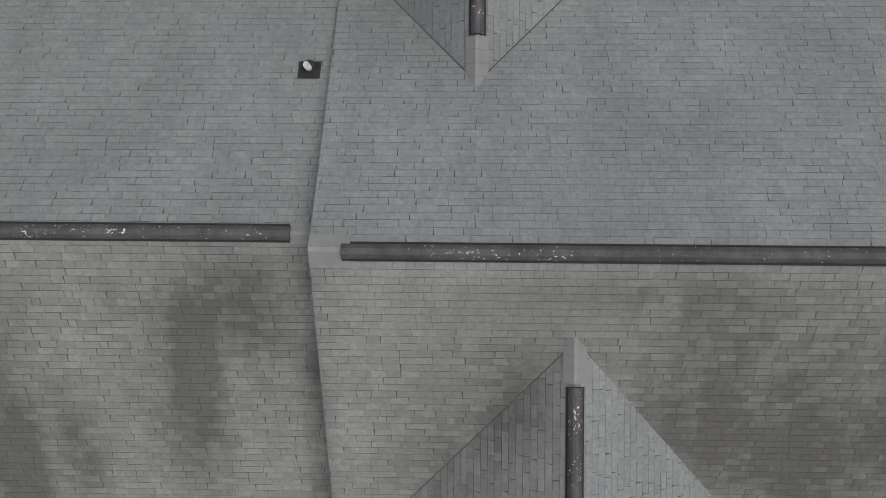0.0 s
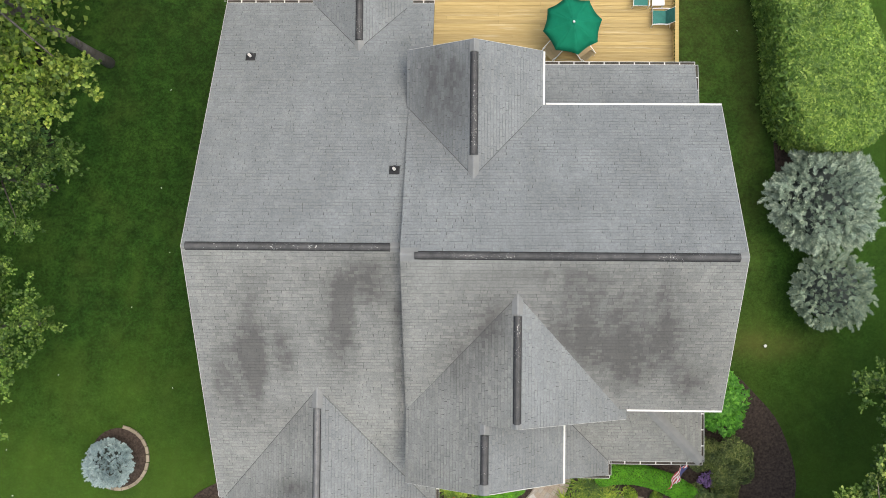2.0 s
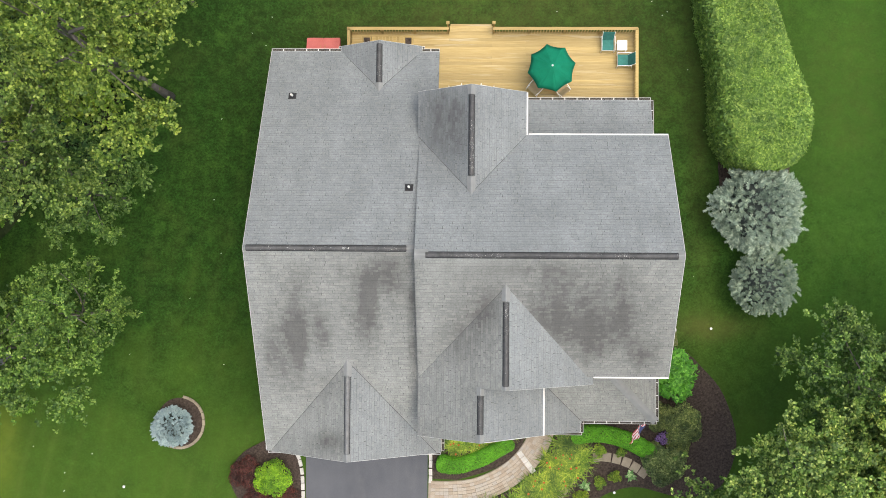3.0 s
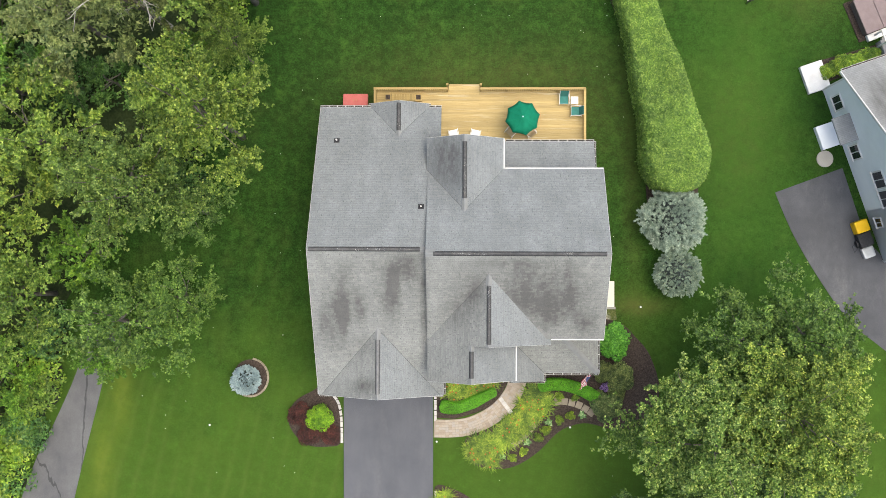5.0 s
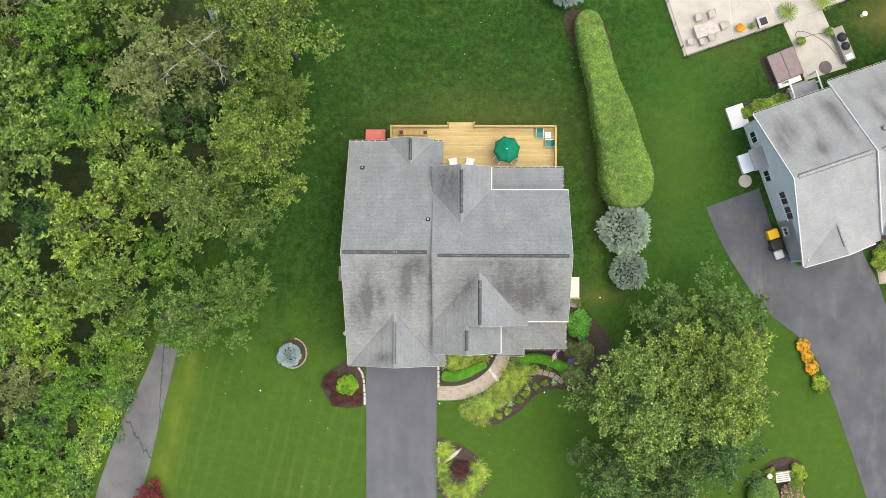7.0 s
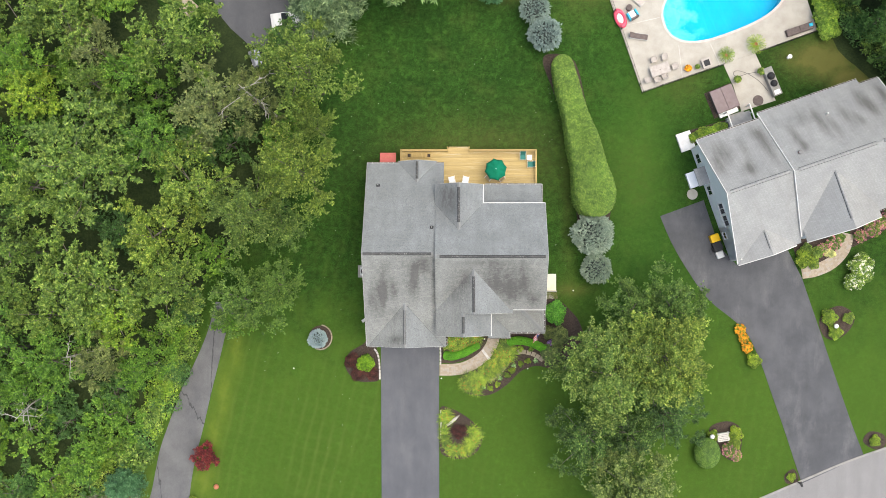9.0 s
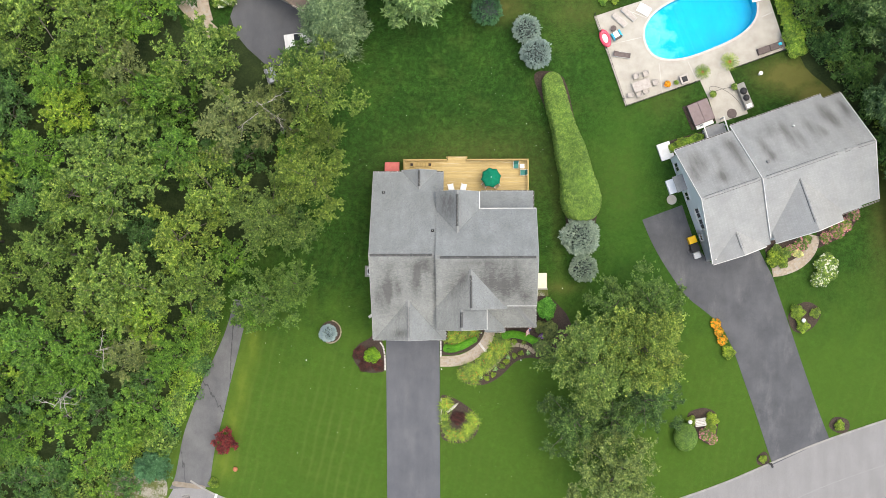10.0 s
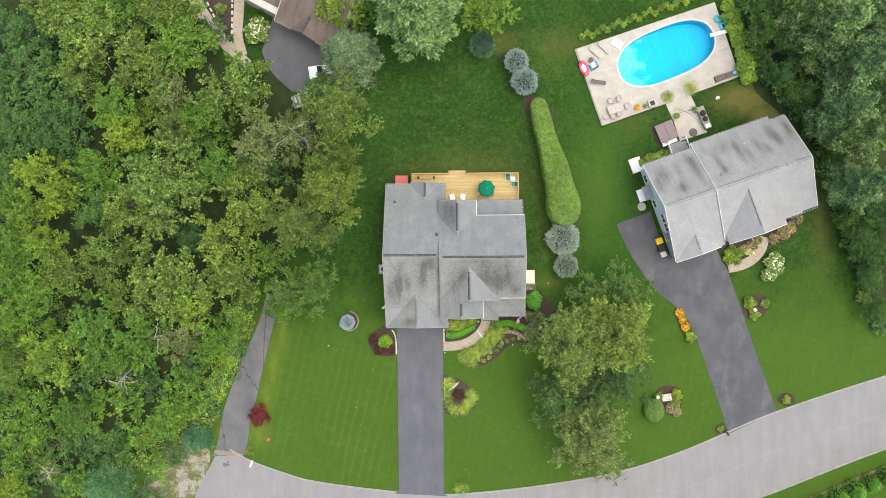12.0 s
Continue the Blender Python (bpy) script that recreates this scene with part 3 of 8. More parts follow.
def roof_slope(parent, name, eave, along, up, outline, material, seed, thick=0.16, pick=None, tabs=True):
    """One slope: a deck slab with courses of shingle tabs on it. eave: a point of the lower edge; along, up: directions in the slope;
    outline: convex, anticlockwise, in metres along and up. pick: a stretch (u0, u1, v0, v1) whose tabs are separate pieces."""
    along, up = Vector(along).normalized(), Vector(up).normalized()
    out = along.cross(up)
    m = Matrix(((along.x, up.x, out.x, eave[0]), (along.y, up.y, out.y, eave[1]), (along.z, up.z, out.z, eave[2]), (0, 0, 0, 1)))
    slab = bmesh.new()
    lo = [slab.verts.new((u, v, -thick)) for u, v in outline]
    hi = [slab.verts.new((u, v, -0.002)) for u, v in outline]
    n = len(outline)
    slab.faces.new(hi), slab.faces.new(lo[::-1])
    for i in range(n):
        slab.faces.new((lo[i], lo[(i + 1) % n], hi[(i + 1) % n], hi[i]))
    deck = part(name, slab, M_joint if tabs else material, parent)
    deck.matrix_basis = m
    if not tabs:
        return deck
    rng = random.Random(seed)
    us, vs = [p[0] for p in outline], [p[1] for p in outline]
    verts, faces, shared = [], [], {}
    v, row = min(vs), 0
    while v < max(vs):
        u = min(us) - rng.uniform(0, 0.3)
        while u < max(us):
            w = rng.choice(TABS)
            rise = rng.choice((0.004, 0.005, 0.007))
            lap = LAP + rng.uniform(-0.004, 0.004)
            slit = rng.choice((0.0015, 0.002, 0.002, 0.003, 0.003, 0.004, 0.004, 0.004, 0.005, 0.009))
            lean = rng.uniform(-0.012, 0.012)
            if pick and pick[0] <= u and u + w <= pick[1] and pick[2] <= v and v + EXPOSE <= pick[3]:
                key = (w, rise)
                if key not in shared:
                    tv, tf = tab_body([(0, LAP), (w - 0.004, LAP), (w - 0.004, EXPOSE), (0, EXPOSE)], 0, rise)
                    me = bpy.data.meshes.new("shingle")
                    me.from_pydata(tv, [], tf)
                    me.materials.append(material)
                    shared[key] = me
                piece = new("shingle", shared[key])
                piece.parent = deck
                piece.matrix_basis = Matrix.Translation((u, v, 0))
            else:
                poly = clip([(u, v + lap), (u + w - slit, v + lap + rng.uniform(-0.003, 0.003)), (u + w - slit + lean, v + EXPOSE), (u + lean, v + EXPOSE)], outline)
                if poly:
                    tv, tf = tab_body(poly, v, rise)
                    k = len(verts)
                    verts += tv
                    faces += [tuple(i + k for i in f) for f in tf]
            u += w
        v += EXPOSE
        row += 1
    me = bpy.data.meshes.new("shingles")
    me.from_pydata(verts, [], faces)
    rest = part_mesh("shingles", me, material, deck)
    rest["kind"] = "stuff"
    return deck


def pitched(parent, name, eave, ridge, x0, x1, axis, material, seed, cut=None, pick=None, tabs=True):
    """A slope between an eave line and a ridge line. axis 'x': the lines run along x, eave and ridge are (y, z); 'y': along y, they are (x, z).
    cut: corners (along, across) to use instead of the whole rectangle."""
    (e, ze), (r, zr) = eave, ridge
    slant = math.hypot(r - e, zr - ze)
    f = slant / abs(r - e)
    if axis == "x":
        s = 1 if r > e else -1
        origin, along, up = (0, e, ze), (s, 0, 0), (0, r - e, zr - ze)
    else:
        s = -1 if r > e else 1
        origin, along, up = (e, 0, ze), (0, s, 0), (r - e, 0, zr - ze)
    pts = cut or [(x0, e), (x1, e), (x1, r), (x0, r)]
    flat = [(s * a, abs(b - e) * f) for a, b in pts]
    area = sum(p[0] * q[1] - q[0] * p[1] for p, q in zip(flat, flat[1:] + flat[:1]))
    return roof_slope(parent, name, origin, along, up, flat if area > 0 else flat[::-1], material, seed, pick=pick, tabs=tabs)


def ridge_vent(parent, a, b, slope, width=0.2, material=None):
    """A dark folded ridge vent in sections between two points, with end caps."""
    a, b = Vector(a), Vector(b)
    d = (b - a).normalized()
    side = Vector((-d.y, d.x, 0))
    n = max(1, round((b - a).length / 1.22))
    vent = None
    for i in range(n):
        p, q = a + (b - a) * (i / n), a + (b - a) * ((i + 1) / n) - d * 0.004
        bm = bmesh.new()
        rows = []
        for e in (p, q):
            prof = [(width / 2 * q, 0.095 - (slope * width / 2 + 0.02) * abs(q) ** 2.2 - (0.075 if abs(q) > 0.99 and i_ in (0, 8) else 0.0)) for i_, q in enumerate((-1, -1, -0.75, -0.4, 0, 0.4, 0.75, 1, 1))]
            rows.append([bm.verts.new(e + side * s + Vector((0, 0, h))) for s, h in prof])
        for j in range(8):
            bm.faces.new((rows[0][j], rows[0][j + 1], rows[1][j + 1], rows[1][j]))
        bm.faces.new(rows[0][::-1]), bm.faces.new(rows[1])
        bmesh.ops.recalc_face_normals(bm, faces=bm.faces[:])
        if vent is None:
            vent = part("ridge_vent", bm, material or M_vent, parent, "plastic ridge vent")
            # a black strip added under it, a little wider: the shadow along its sides
            w = width / 2 + 0.03
            part("flange", solid([e + side * s + Vector((0, 0, h - slope * abs(s))) for e in (a, b) for s in (-w, 0, w) for h in (0.012, 0.03)]), M_black, vent)
        else:
            part("vent_section", bm, material or M_vent, vent)
    return vent


def ridge_caps(parent, a, b, slope, width=0.3):
    """Bent cap shingles over a ridge, overlapping."""
    a, b = Vector(a), Vector(b)
    d = (b - a).normalized()
    side = Vector((-d.y, d.x, 0))
    flat = math.hypot(d.x, d.y)
    n = max(1, round((b - a).length / 0.2))
    first = None
    for i in range(n):
        p, q = a + (b - a) * (i / n), a + (b - a) * ((i + 1) / n)
        bm = bmesh.new()
        rows = []
        for e, lift in ((p, 0.05), (q, 0.036)):
            rows.append([bm.verts.new(e + side * s * width / 2 + Vector((0, 0, h + lift))) for s, h in ((-1, -slope * width / 2 - 0.02), (-0.15, -slope * width * 0.075), (0.15, -slope * width * 0.075), (1, -slope * width / 2 - 0.02))])
        low = [[bm.verts.new(v.co - Vector((0, 0, 0.035))) for v in r] for r in rows]
        for j in range(3):
            bm.faces.new((rows[0][j], rows[0][j + 1], rows[1][j + 1], rows[1][j]))
        for r, l in zip(rows, low):
            for j in range(3):
                bm.faces.new((r[j], r[j + 1], l[j + 1], l[j]))
        for j in (0, 3):
            bm.faces.new((rows[0][j], rows[1][j], low[1][j], low[0][j]))
        ob = part("cap_shingle", bm, M_cap, parent if first is None else first)
        first = first or ob


def gutter(parent, a, b, side, brackets=True, covered=False):
    """A white K-style gutter with litter in it and hidden hangers across. side: unit (x, y) away from the roof."""
    a, b, s = Vector(a), Vector(b), Vector((side[0], side[1], 0))
    bm = bmesh.new()
    w, h, t = (0.062 if covered else 0.12), 0.12, 0.012
    for s0, s1, z0, z1 in ((0.0, t, -h, 0), (w - t, w, -h, 0), (t, w - t, -h, -h + t)):
        solid([e + s * q + Vector((0, 0, z)) for e in (a, b) for q in (s0, s1) for z in (z0, z1)], bm)
    d = (b - a).normalized()
    for e in (a, b):
        solid([e + d * k + s * q + Vector((0, 0, z)) for k in (-0.006, 0.006) for q in (0, w) for z in (-h, -0.005)], bm)
    g = part("gutter", bm, M_white, parent, "white covered metal gutter" if covered else "white metal gutter with dark litter in it")
    if covered:
        part("cover", solid([e + s * q + Vector((0, 0, z)) for e in (a, b) for q in (t, w - t) for z in (-0.02, -0.008)]), M_white, g)
        return g
    part("litter", solid([e + s * q + Vector((0, 0, z)) for e in (a + d * 0.01, b - d * 0.01) for q in (t + 0.002, w - t - 0.002) for z in (-h + t + 0.002, -0.045)]), M_gutter_dirt, g)
    if brackets:
        n = int((b - a).length / 0.6)
        for i in range(1, n + 1):
            c = a + (b - a) * (i / (n + 1))
            part("hanger", solid([c + d * k + s * q + Vector((0, 0, z)) for k in (-0.018, 0.018) for q in (t, w - t) for z in (-0.03, -0.012)]), M_white, g)
    return g


def fascia(parent, a, b, drop=0.2, thick=0.022, label=""):
    a, b = Vector(a), Vector(b)
    d = (b - a).normalized()
    s = Vector((-d.y, d.x, 0)).normalized() * thick / 2
    part("fascia", solid([e + k * s + Vector((0, 0, z)) for e in (a, b) for k in (-1, 1) for z in (0.0, -drop)]), M_white, parent, label)


def gable_body(parent, name, outline, p0, p1, axis, material):
    """A wall block with a gabled cross-section (across, z), run from p0 to p1 along the axis."""
    bm = bmesh.new()
    put = (lambda a, c, z: (a, c, z)) if axis == "x" else (lambda a, c, z: (c, a, z))
    return part(name, solid([put(a, c, z) for a in (p0, p1) for c, z in outline], bm), material, parent)


# ---- the house ----
house = thing("house", label="two-storey house with grey shingle roofs and several gables", category="house")
RY, RZ, RS = 1.32, 10.77, 0.71          # main ridge
LY, LZ, LS = 1.55, 10.2, 0.63           # garage-side ridge
W, E = -1.9, 8.62
zb, zf = RZ - RS * (6.5 - RY), RZ - RS * (RY + 3.7)
lzb, lzf = LZ - LS * (10.62 - LY), LZ - LS * (LY + 7.35)
gable_body(house, "wall", [(6.1, 0), (-3.3, 0), (-3.3, zf - 0.05), (RY, RZ - 0.35), (6.1, zb - 0.05)], W + 0.15, E - 0.3, "x", M_siding)
gable_body(house, "wall", [(10.2, 0), (-6.9, 0), (-6.9, lzf - 0.05), (LY, LZ - 0.35), (10.2, lzb - 0.05)], -8.5, W + 0.15, "x", M_siding)
gable_body(house, "wall", [(-1.2, 0), (-1.2, 6.9), (1.72, 9.5), (5.2, 6.75), (5.2, 0)], -3.75, -3.0, "y", M_siding)
gable_body(house, "wall", [(-1.6, 0), (-1.6, 6.9), (0.73, 8.7), (3.1, 6.85), (3.1, 0)], -5.85, -3.0, "y", M_siding)
gable_body(house, "wall", [(-1.6, 0), (-1.6, 6.9), (0.3, 8.5), (2.35, 6.85), (2.35, 0)], 5.5, 7.95, "y", M_siding)
gable_body(house, "wall", [(-8.3, 0), (-8.3, 4.4), (-4.87, 6.9), (-1.25, 4.4), (-1.25, 0)], -7.0, -3.0, "y", M_siding)
gable_body(house, "wall", [(-5.4, 0), (-5.4, 4.35), (-3.77, 5.45), (-2.2, 4.35), (-2.2, 0)], 9.0, 10.5, "y", M_siding)

pitched(house, "roof_slope", (6.5, zb), (RY, RZ), W, E, "x", M_shingle_back, 1, pick=(-4.2, -0.6, 4.75, 6.2))
pitched(house, "roof_slope", (-3.7, zf), (RY, RZ), W, E, "x", M_shingle_front, 2, pick=(-1.7, 2.6, 4.8, 6.05))
pitched(house, "roof_slope", (10.62, lzb), (LY, LZ), -8.75, -1.16, "x", M_shingle_back, 3)
pitched(house, "roof_slope", (-7.35, lzf), (LY, LZ), -8.75, -0.95, "x", M_shingle_front, 4)
# front gable, the lower gable before it, back gable, garage gable, little gable over the deck
FX, FZ, FS = 1.72, 9.9, 0.77


def valley(z, y_ridge, z_ridge, slope, front):
    """How far from the ridge's line a main slope stands at height z."""
    return y_ridge + (-1 if front else 1) * (z_ridge - z) / slope


f_top, f_w, f_e = valley(FZ, RY, RZ, RS, True), FZ - FS * (FX - W), FZ - FS * (5.5 - FX)
pitched(house, "roof_slope", (W, f_w), (FX, FZ), 0, 0, "y", M_shingle_front, 5, [(-4.05, W), (valley(f_w, RY, RZ, RS, True) + 0.3, W), (f_top + 0.05, FX), (-4.05, FX)])
pitched(house, "roof_slope", (5.5, f_e), (FX, FZ), 0, 0, "y", M_shingle_back, 6, [(-4.05, 5.5), (max(-3.75, valley(f_e, RY, RZ, RS, True)), 5.5), (f_top + 0.05, FX), (-4.05, FX)])
SX, SZ = 0.73, FZ - FS * (FX - 0.73)
pitched(house, "roof_slope", (W, f_w), (SX, SZ), -6.25, -4.05, "y", M_shingle_front, 7)
pitched(house, "roof_slope", (3.39, SZ - FS * (3.39 - SX)), (SX, SZ), -6.2, -3.6, "y", M_shingle_back, 8)
BX, BZ, BS = 0.31, 8.97, 0.8
b_top = valley(BZ, RY, RZ, RS, False)
for e, sd, mm in ((-1.97, 9, M_shingle_back), (2.64, 10, M_shingle_back)):
    ze = BZ - BS * abs(e - BX)
    pitched(house, "roof_slope", (e, ze), (BX, BZ), 0, 0, "y", mm, sd, [(8.32, e), (valley(ze, RY, RZ, RS, False) - 0.1, e), (b_top - 0.05, BX), (8.32, BX)])
GX, GZ, GS = -4.87, 7.25, 0.72
g_top = valley(GZ, LY, LZ, LS, True)
for e, sd, mm in ((-8.7, 11, M_shingle_front), (-1.0, 12, M_shingle_back)):
    ze = GZ - GS * abs(e - GX)
    pitched(house, "roof_slope", (e, ze), (GX, GZ), 0, 0, "y", mm, sd, [(-7.38, e), (max(-7.2, valley(ze, LY, LZ, LS, True) + 0.1), e), (g_top + 0.05, GX), (-7.38, GX)])
DX, DZ, DS = -3.77, 5.72, 0.68
d_top = valley(DZ, LY, LZ, LS, False)
for e, sd in ((-5.6, 13), (-1.95, 14)):
    ze = DZ - DS * abs(e - DX)
    pitched(house, "roof_slope", (e, ze), (DX, DZ), 0, 0, "y", M_shingle_back, sd, [(10.85, e), (min(10.75, valley(ze, LY, LZ, LS, False)) - 0.1, e), (d_top - 0.05, DX), (10.85, DX)])
# porch roofs
pitched(house, "porch_roof", (8.62, 3.35), (6.0, 4.55), 2.5, 8.5, "x", M_shingle_back, 15)
pitched(house, "porch_roof", (-6.05, 3.35), (-3.2, 4.85), 0, 0, "x", M_shingle_front, 16, [(3.3, -6.05), (8.75, -6.05), (5.9, -3.2), (3.3, -3.2)])
pitched(house, "porch_roof", (8.75, 3.35), (5.9, 4.85), 0, 0, "y", M_shingle_front, 17, [(-6.05, 8.75), (-3.2, 8.75), (-3.2, 5.9)])
pitched(house, "porch_roof", (5.35, 3.35), (3.2, 4.5), 0, 0, "y", M_shingle_back, 18, [(-6.58, 5.35), (-6.05, 5.35), (-3.9, 3.2), (-6.58, 3.2)])
gable_body(house, "wall", [(3.1, 0), (3.1, 3.2), (4.9, 3.2), (4.9, 0)], -5.2, -3.0, "y", M_siding)

# ridges
ridge_caps(house, (W, RY, RZ), (-1.35, RY, RZ), RS, 0.42)
ridge_vent(house, (-1.46, RY - 0.02, RZ), (8.36, RY - 0.02, RZ), RS)
ridge_caps(house, (8.36, RY, RZ), (E, RY, RZ), RS)
ridge_vent(house, (-8.63, LY, LZ), (-2.23, LY, LZ), LS)
ridge_caps(house, (-2.25, LY, LZ), (-1.95, LY, LZ), LS)
ridge_caps(house, (FX, f_top + 0.35, FZ + 0.02), (FX, -0.5, FZ + 0.005), FS, 0.34)
ridge_vent(house, (FX, -0.55, FZ), (FX, -3.9, FZ), FS)
ridge_caps(house, (FX, -3.88, FZ), (FX, -4.05, FZ), FS)
ridge_vent(house, (SX, -4.35, SZ), (SX, -5.9, SZ), FS)
ridge_caps(house, (SX, -4.0, SZ), (SX, -4.33, SZ), FS), ridge_caps(house, (SX, -5.92, SZ), (SX, -6.25, SZ), FS)
ridge_vent(house, (BX, 4.58, BZ), (BX, 7.9, BZ), BS)
ridge_caps(house, (BX, b_top - 0.3, BZ + 0.02), (BX, 4.56, BZ), BS, 0.34), ridge_caps(house, (BX, 7.92, BZ), (BX, 8.32, BZ), BS)
ridge_vent(house, (GX, -3.8, GZ), (GX, -7.05, GZ), GS, 0.2, M_pale_vent)
ridge_caps(house, (GX, g_top + 0.3, GZ + 0.02), (GX, -3.78, GZ), GS, 0.34), ridge_caps(house, (GX, -7.07, GZ), (GX, -7.38, GZ), GS)
ridge_vent(house, (DX, 9.0, DZ), (DX, 10.7, DZ), DS)
ridge_caps(house, (DX, d_top - 0.25, DZ + 0.02), (DX, 8.98, DZ), DS, 0.34)
ridge_caps(house, (8.75, -6.05, 3.37), (5.95, -3.25, 4.84), 0.35, 0.42)

# white boards and gutters along the edges
for e in (-8.758, ):
    fascia(house, (e, LY, LZ - 0.02), (e, 10.62, lzb - 0.02)), fascia(house, (e, LY, LZ - 0.02), (e, -7.35, lzf - 0.02))
fascia(house, (E + 0.008, RY, RZ - 0.02), (E + 0.008, 6.5, zb - 0.02)), fascia(house, (E + 0.008, RY, RZ - 0.02), (E + 0.008, -3.7, zf - 0.02))
gutter(house, (2.75, 6.5, zb), (E, 6.5, zb), (0, 1), False, True)
gutter(house, (2.64, 8.3, BZ - BS * 2.33), (2.64, 6.5, BZ - BS * 2.33), (1, 0), False, True)
gutter(house, (5.5, -3.7, zf), (E, -3.7, zf), (0, -1), False, True)
gutter(house, (3.39, -6.2, SZ - FS * 2.66), (3.39, -4.05, SZ - FS * 2.66), (1, 0), False, True)
gutter(house, (-8.75, 10.62, lzb), (-5.6, 10.62, lzb), (0, 1)), gutter(house, (-1.95, 10.62, lzb), (-1.16, 10.62, lzb), (0, 1))
gutter(house, (-5.6, 10.62, lzb - 0.05), (-5.6, 10.85, lzb - 0.05), (-1, 0), False), gutter(house, (-1.95, 10.62, lzb - 0.05), (-1.95, 10.85, lzb - 0.05), (1, 0), False)
gutter(house, (2.9, 8.62, 3.35), (8.5, 8.62, 3.35), (0, 1)), gutter(house, (8.5, 8.62, 3.35), (8.5, 6.7, 3.6), (1, 0))
gutter(house, (5.4, -6.05, 3.35), (8.8, -6.05, 3.35), (0, -1)), gutter(house, (8.75, -6.05, 3.35), (8.75, -3.7, 3.35), (1, 0))
gutter(house, (5.35, -6.58, 3.35), (5.35, -6.05, 3.35), (1, 0)), gutter(house, (3.4, -6.58, 3.35), (5.4, -6.58, 3.35), (0, -1), False)
gutter(house, (-8.7, -7.35, 4.5), (-7.6, -7.35, 4.5), (0, -1)), gutter(house, (-8.7, -7.3, 4.5), (-8.7, -6.7, 4.5), (-1, 0))
gutter(house, (-2.0, -7.35, 4.5), (-1.0, -7.35, 4.5), (0, -1)), gutter(house, (-0.95, -7.3, 4.5), (-0.95, -6.6, 4.5), (1, 0))
for a, b in (((5.5, -4.05, f_e), (FX, -4.05, FZ)), ((W, -6.25, f_w), (SX, -6.25, SZ)), ((SX, -6.25, SZ), (3.39, -6.2, SZ - FS * 2.66)), ((-1.97, 8.325, BZ - BS * 2.28), (BX, 8.325, BZ)), ((BX, 8.325, BZ), (2.64, 8.325, BZ - BS * 2.33)), ((-8.7, -7.385, 4.48), (GX, -7.385, GZ)), ((GX, -7.385, GZ), (-1.0, -7.385, 4.48)), ((-5.6, 10.855, 4.47), (DX, 10.855, DZ)), ((DX, 10.855, DZ), (-1.95, 10.855, 4.47))):
    fascia(house, (a[0], a[1], a[2] - 0.03), (b[0], b[1], b[2] - 0.03), 0.2)


def valley_line(a, b):
    """A thin dark strip along a valley, added as the shadow line of its crease."""
    a, b = Vector(a), Vector(b)
    d = (b - a).normalized()
    s = Vector((-d.y, d.x, 0)).normalized() * 0.009
    part("valley", solid([e + k * s + Vector((0, 0, z)) for e in (a, b) for k in (-1, 1) for z in (-0.02, 0.016)]), M_joint, house)


valley_line((FX, f_top, FZ), (W + 0.02, valley(f_w, RY, RZ, RS, True), f_w)), valley_line((FX, f_top, FZ), (5.45, -3.68, f_e + 0.04))
valley_line((BX, b_top, BZ), (-1.95, valley(BZ - BS * 2.26, RY, RZ, RS, False), BZ - BS * 2.26)), valley_line((BX, b_top, BZ), (2.6, valley(BZ - BS * 2.3, RY, RZ, RS, False), BZ - BS * 2.3))
for e in (-8.5, -1.2):
    ze = GZ - GS * abs(e - GX)
    valley_line((GX, g_top, GZ), (e, valley(ze, LY, LZ, LS, True), ze))
for e in (-5.4, -2.15):
    ze = DZ - DS * abs(e - DX)
    valley_line((DX, d_top, DZ), (e, valley(ze, LY, LZ, LS, False), ze))
valley_line((3.4, -4.1, 4.38), (5.33, -6.03, 3.37))


def pipe_vent(x, y, z, slope):
    """A white plastic vent pipe in a black flashing."""
    t = thing("pipe_vent", x, y, z, 0, "white plastic vent pipe in a black rubber flashing", "vent pipe", "roof vent pipes")
    n = Vector((0, slope, 1)).normalized()
    d = Vector((0, 1, -slope)).normalized()
    base = bmesh.new()
    solid([Vector((s * 0.17, 0, 0)) + d * k + n * h for s in (-1, 1) for k in (-0.2, 0.14) for h in (0.012, 0.024)], base)
    part("flashing", base, M_black, t)
    cone = lathe([(0.13, 0), (0.12, 0.03), (0.075, 0.12), (0.06, 0.13)], 16)
    c = part("collar", cone, M_black, t, "", True)
    c.matrix_basis = Matrix.Translation((0, 0.02, 0.0)) @ pose(0, 0, 0, -math.degrees(math.atan(slope)) * 0.6, 0, 0)
    p = lathe([(0.05, -0.1), (0.05, 0.36), (0.041, 0.36), (0.041, 0.2)], 16)
    part("pipe", p, M_white, t, "", True)
    return t


pipe_vent(-2.25, 4.12, LZ - LS * (4.12 - LY), LS)
pipe_vent(-7.55, 8.35, LZ - LS * (8.35 - LY), LS)


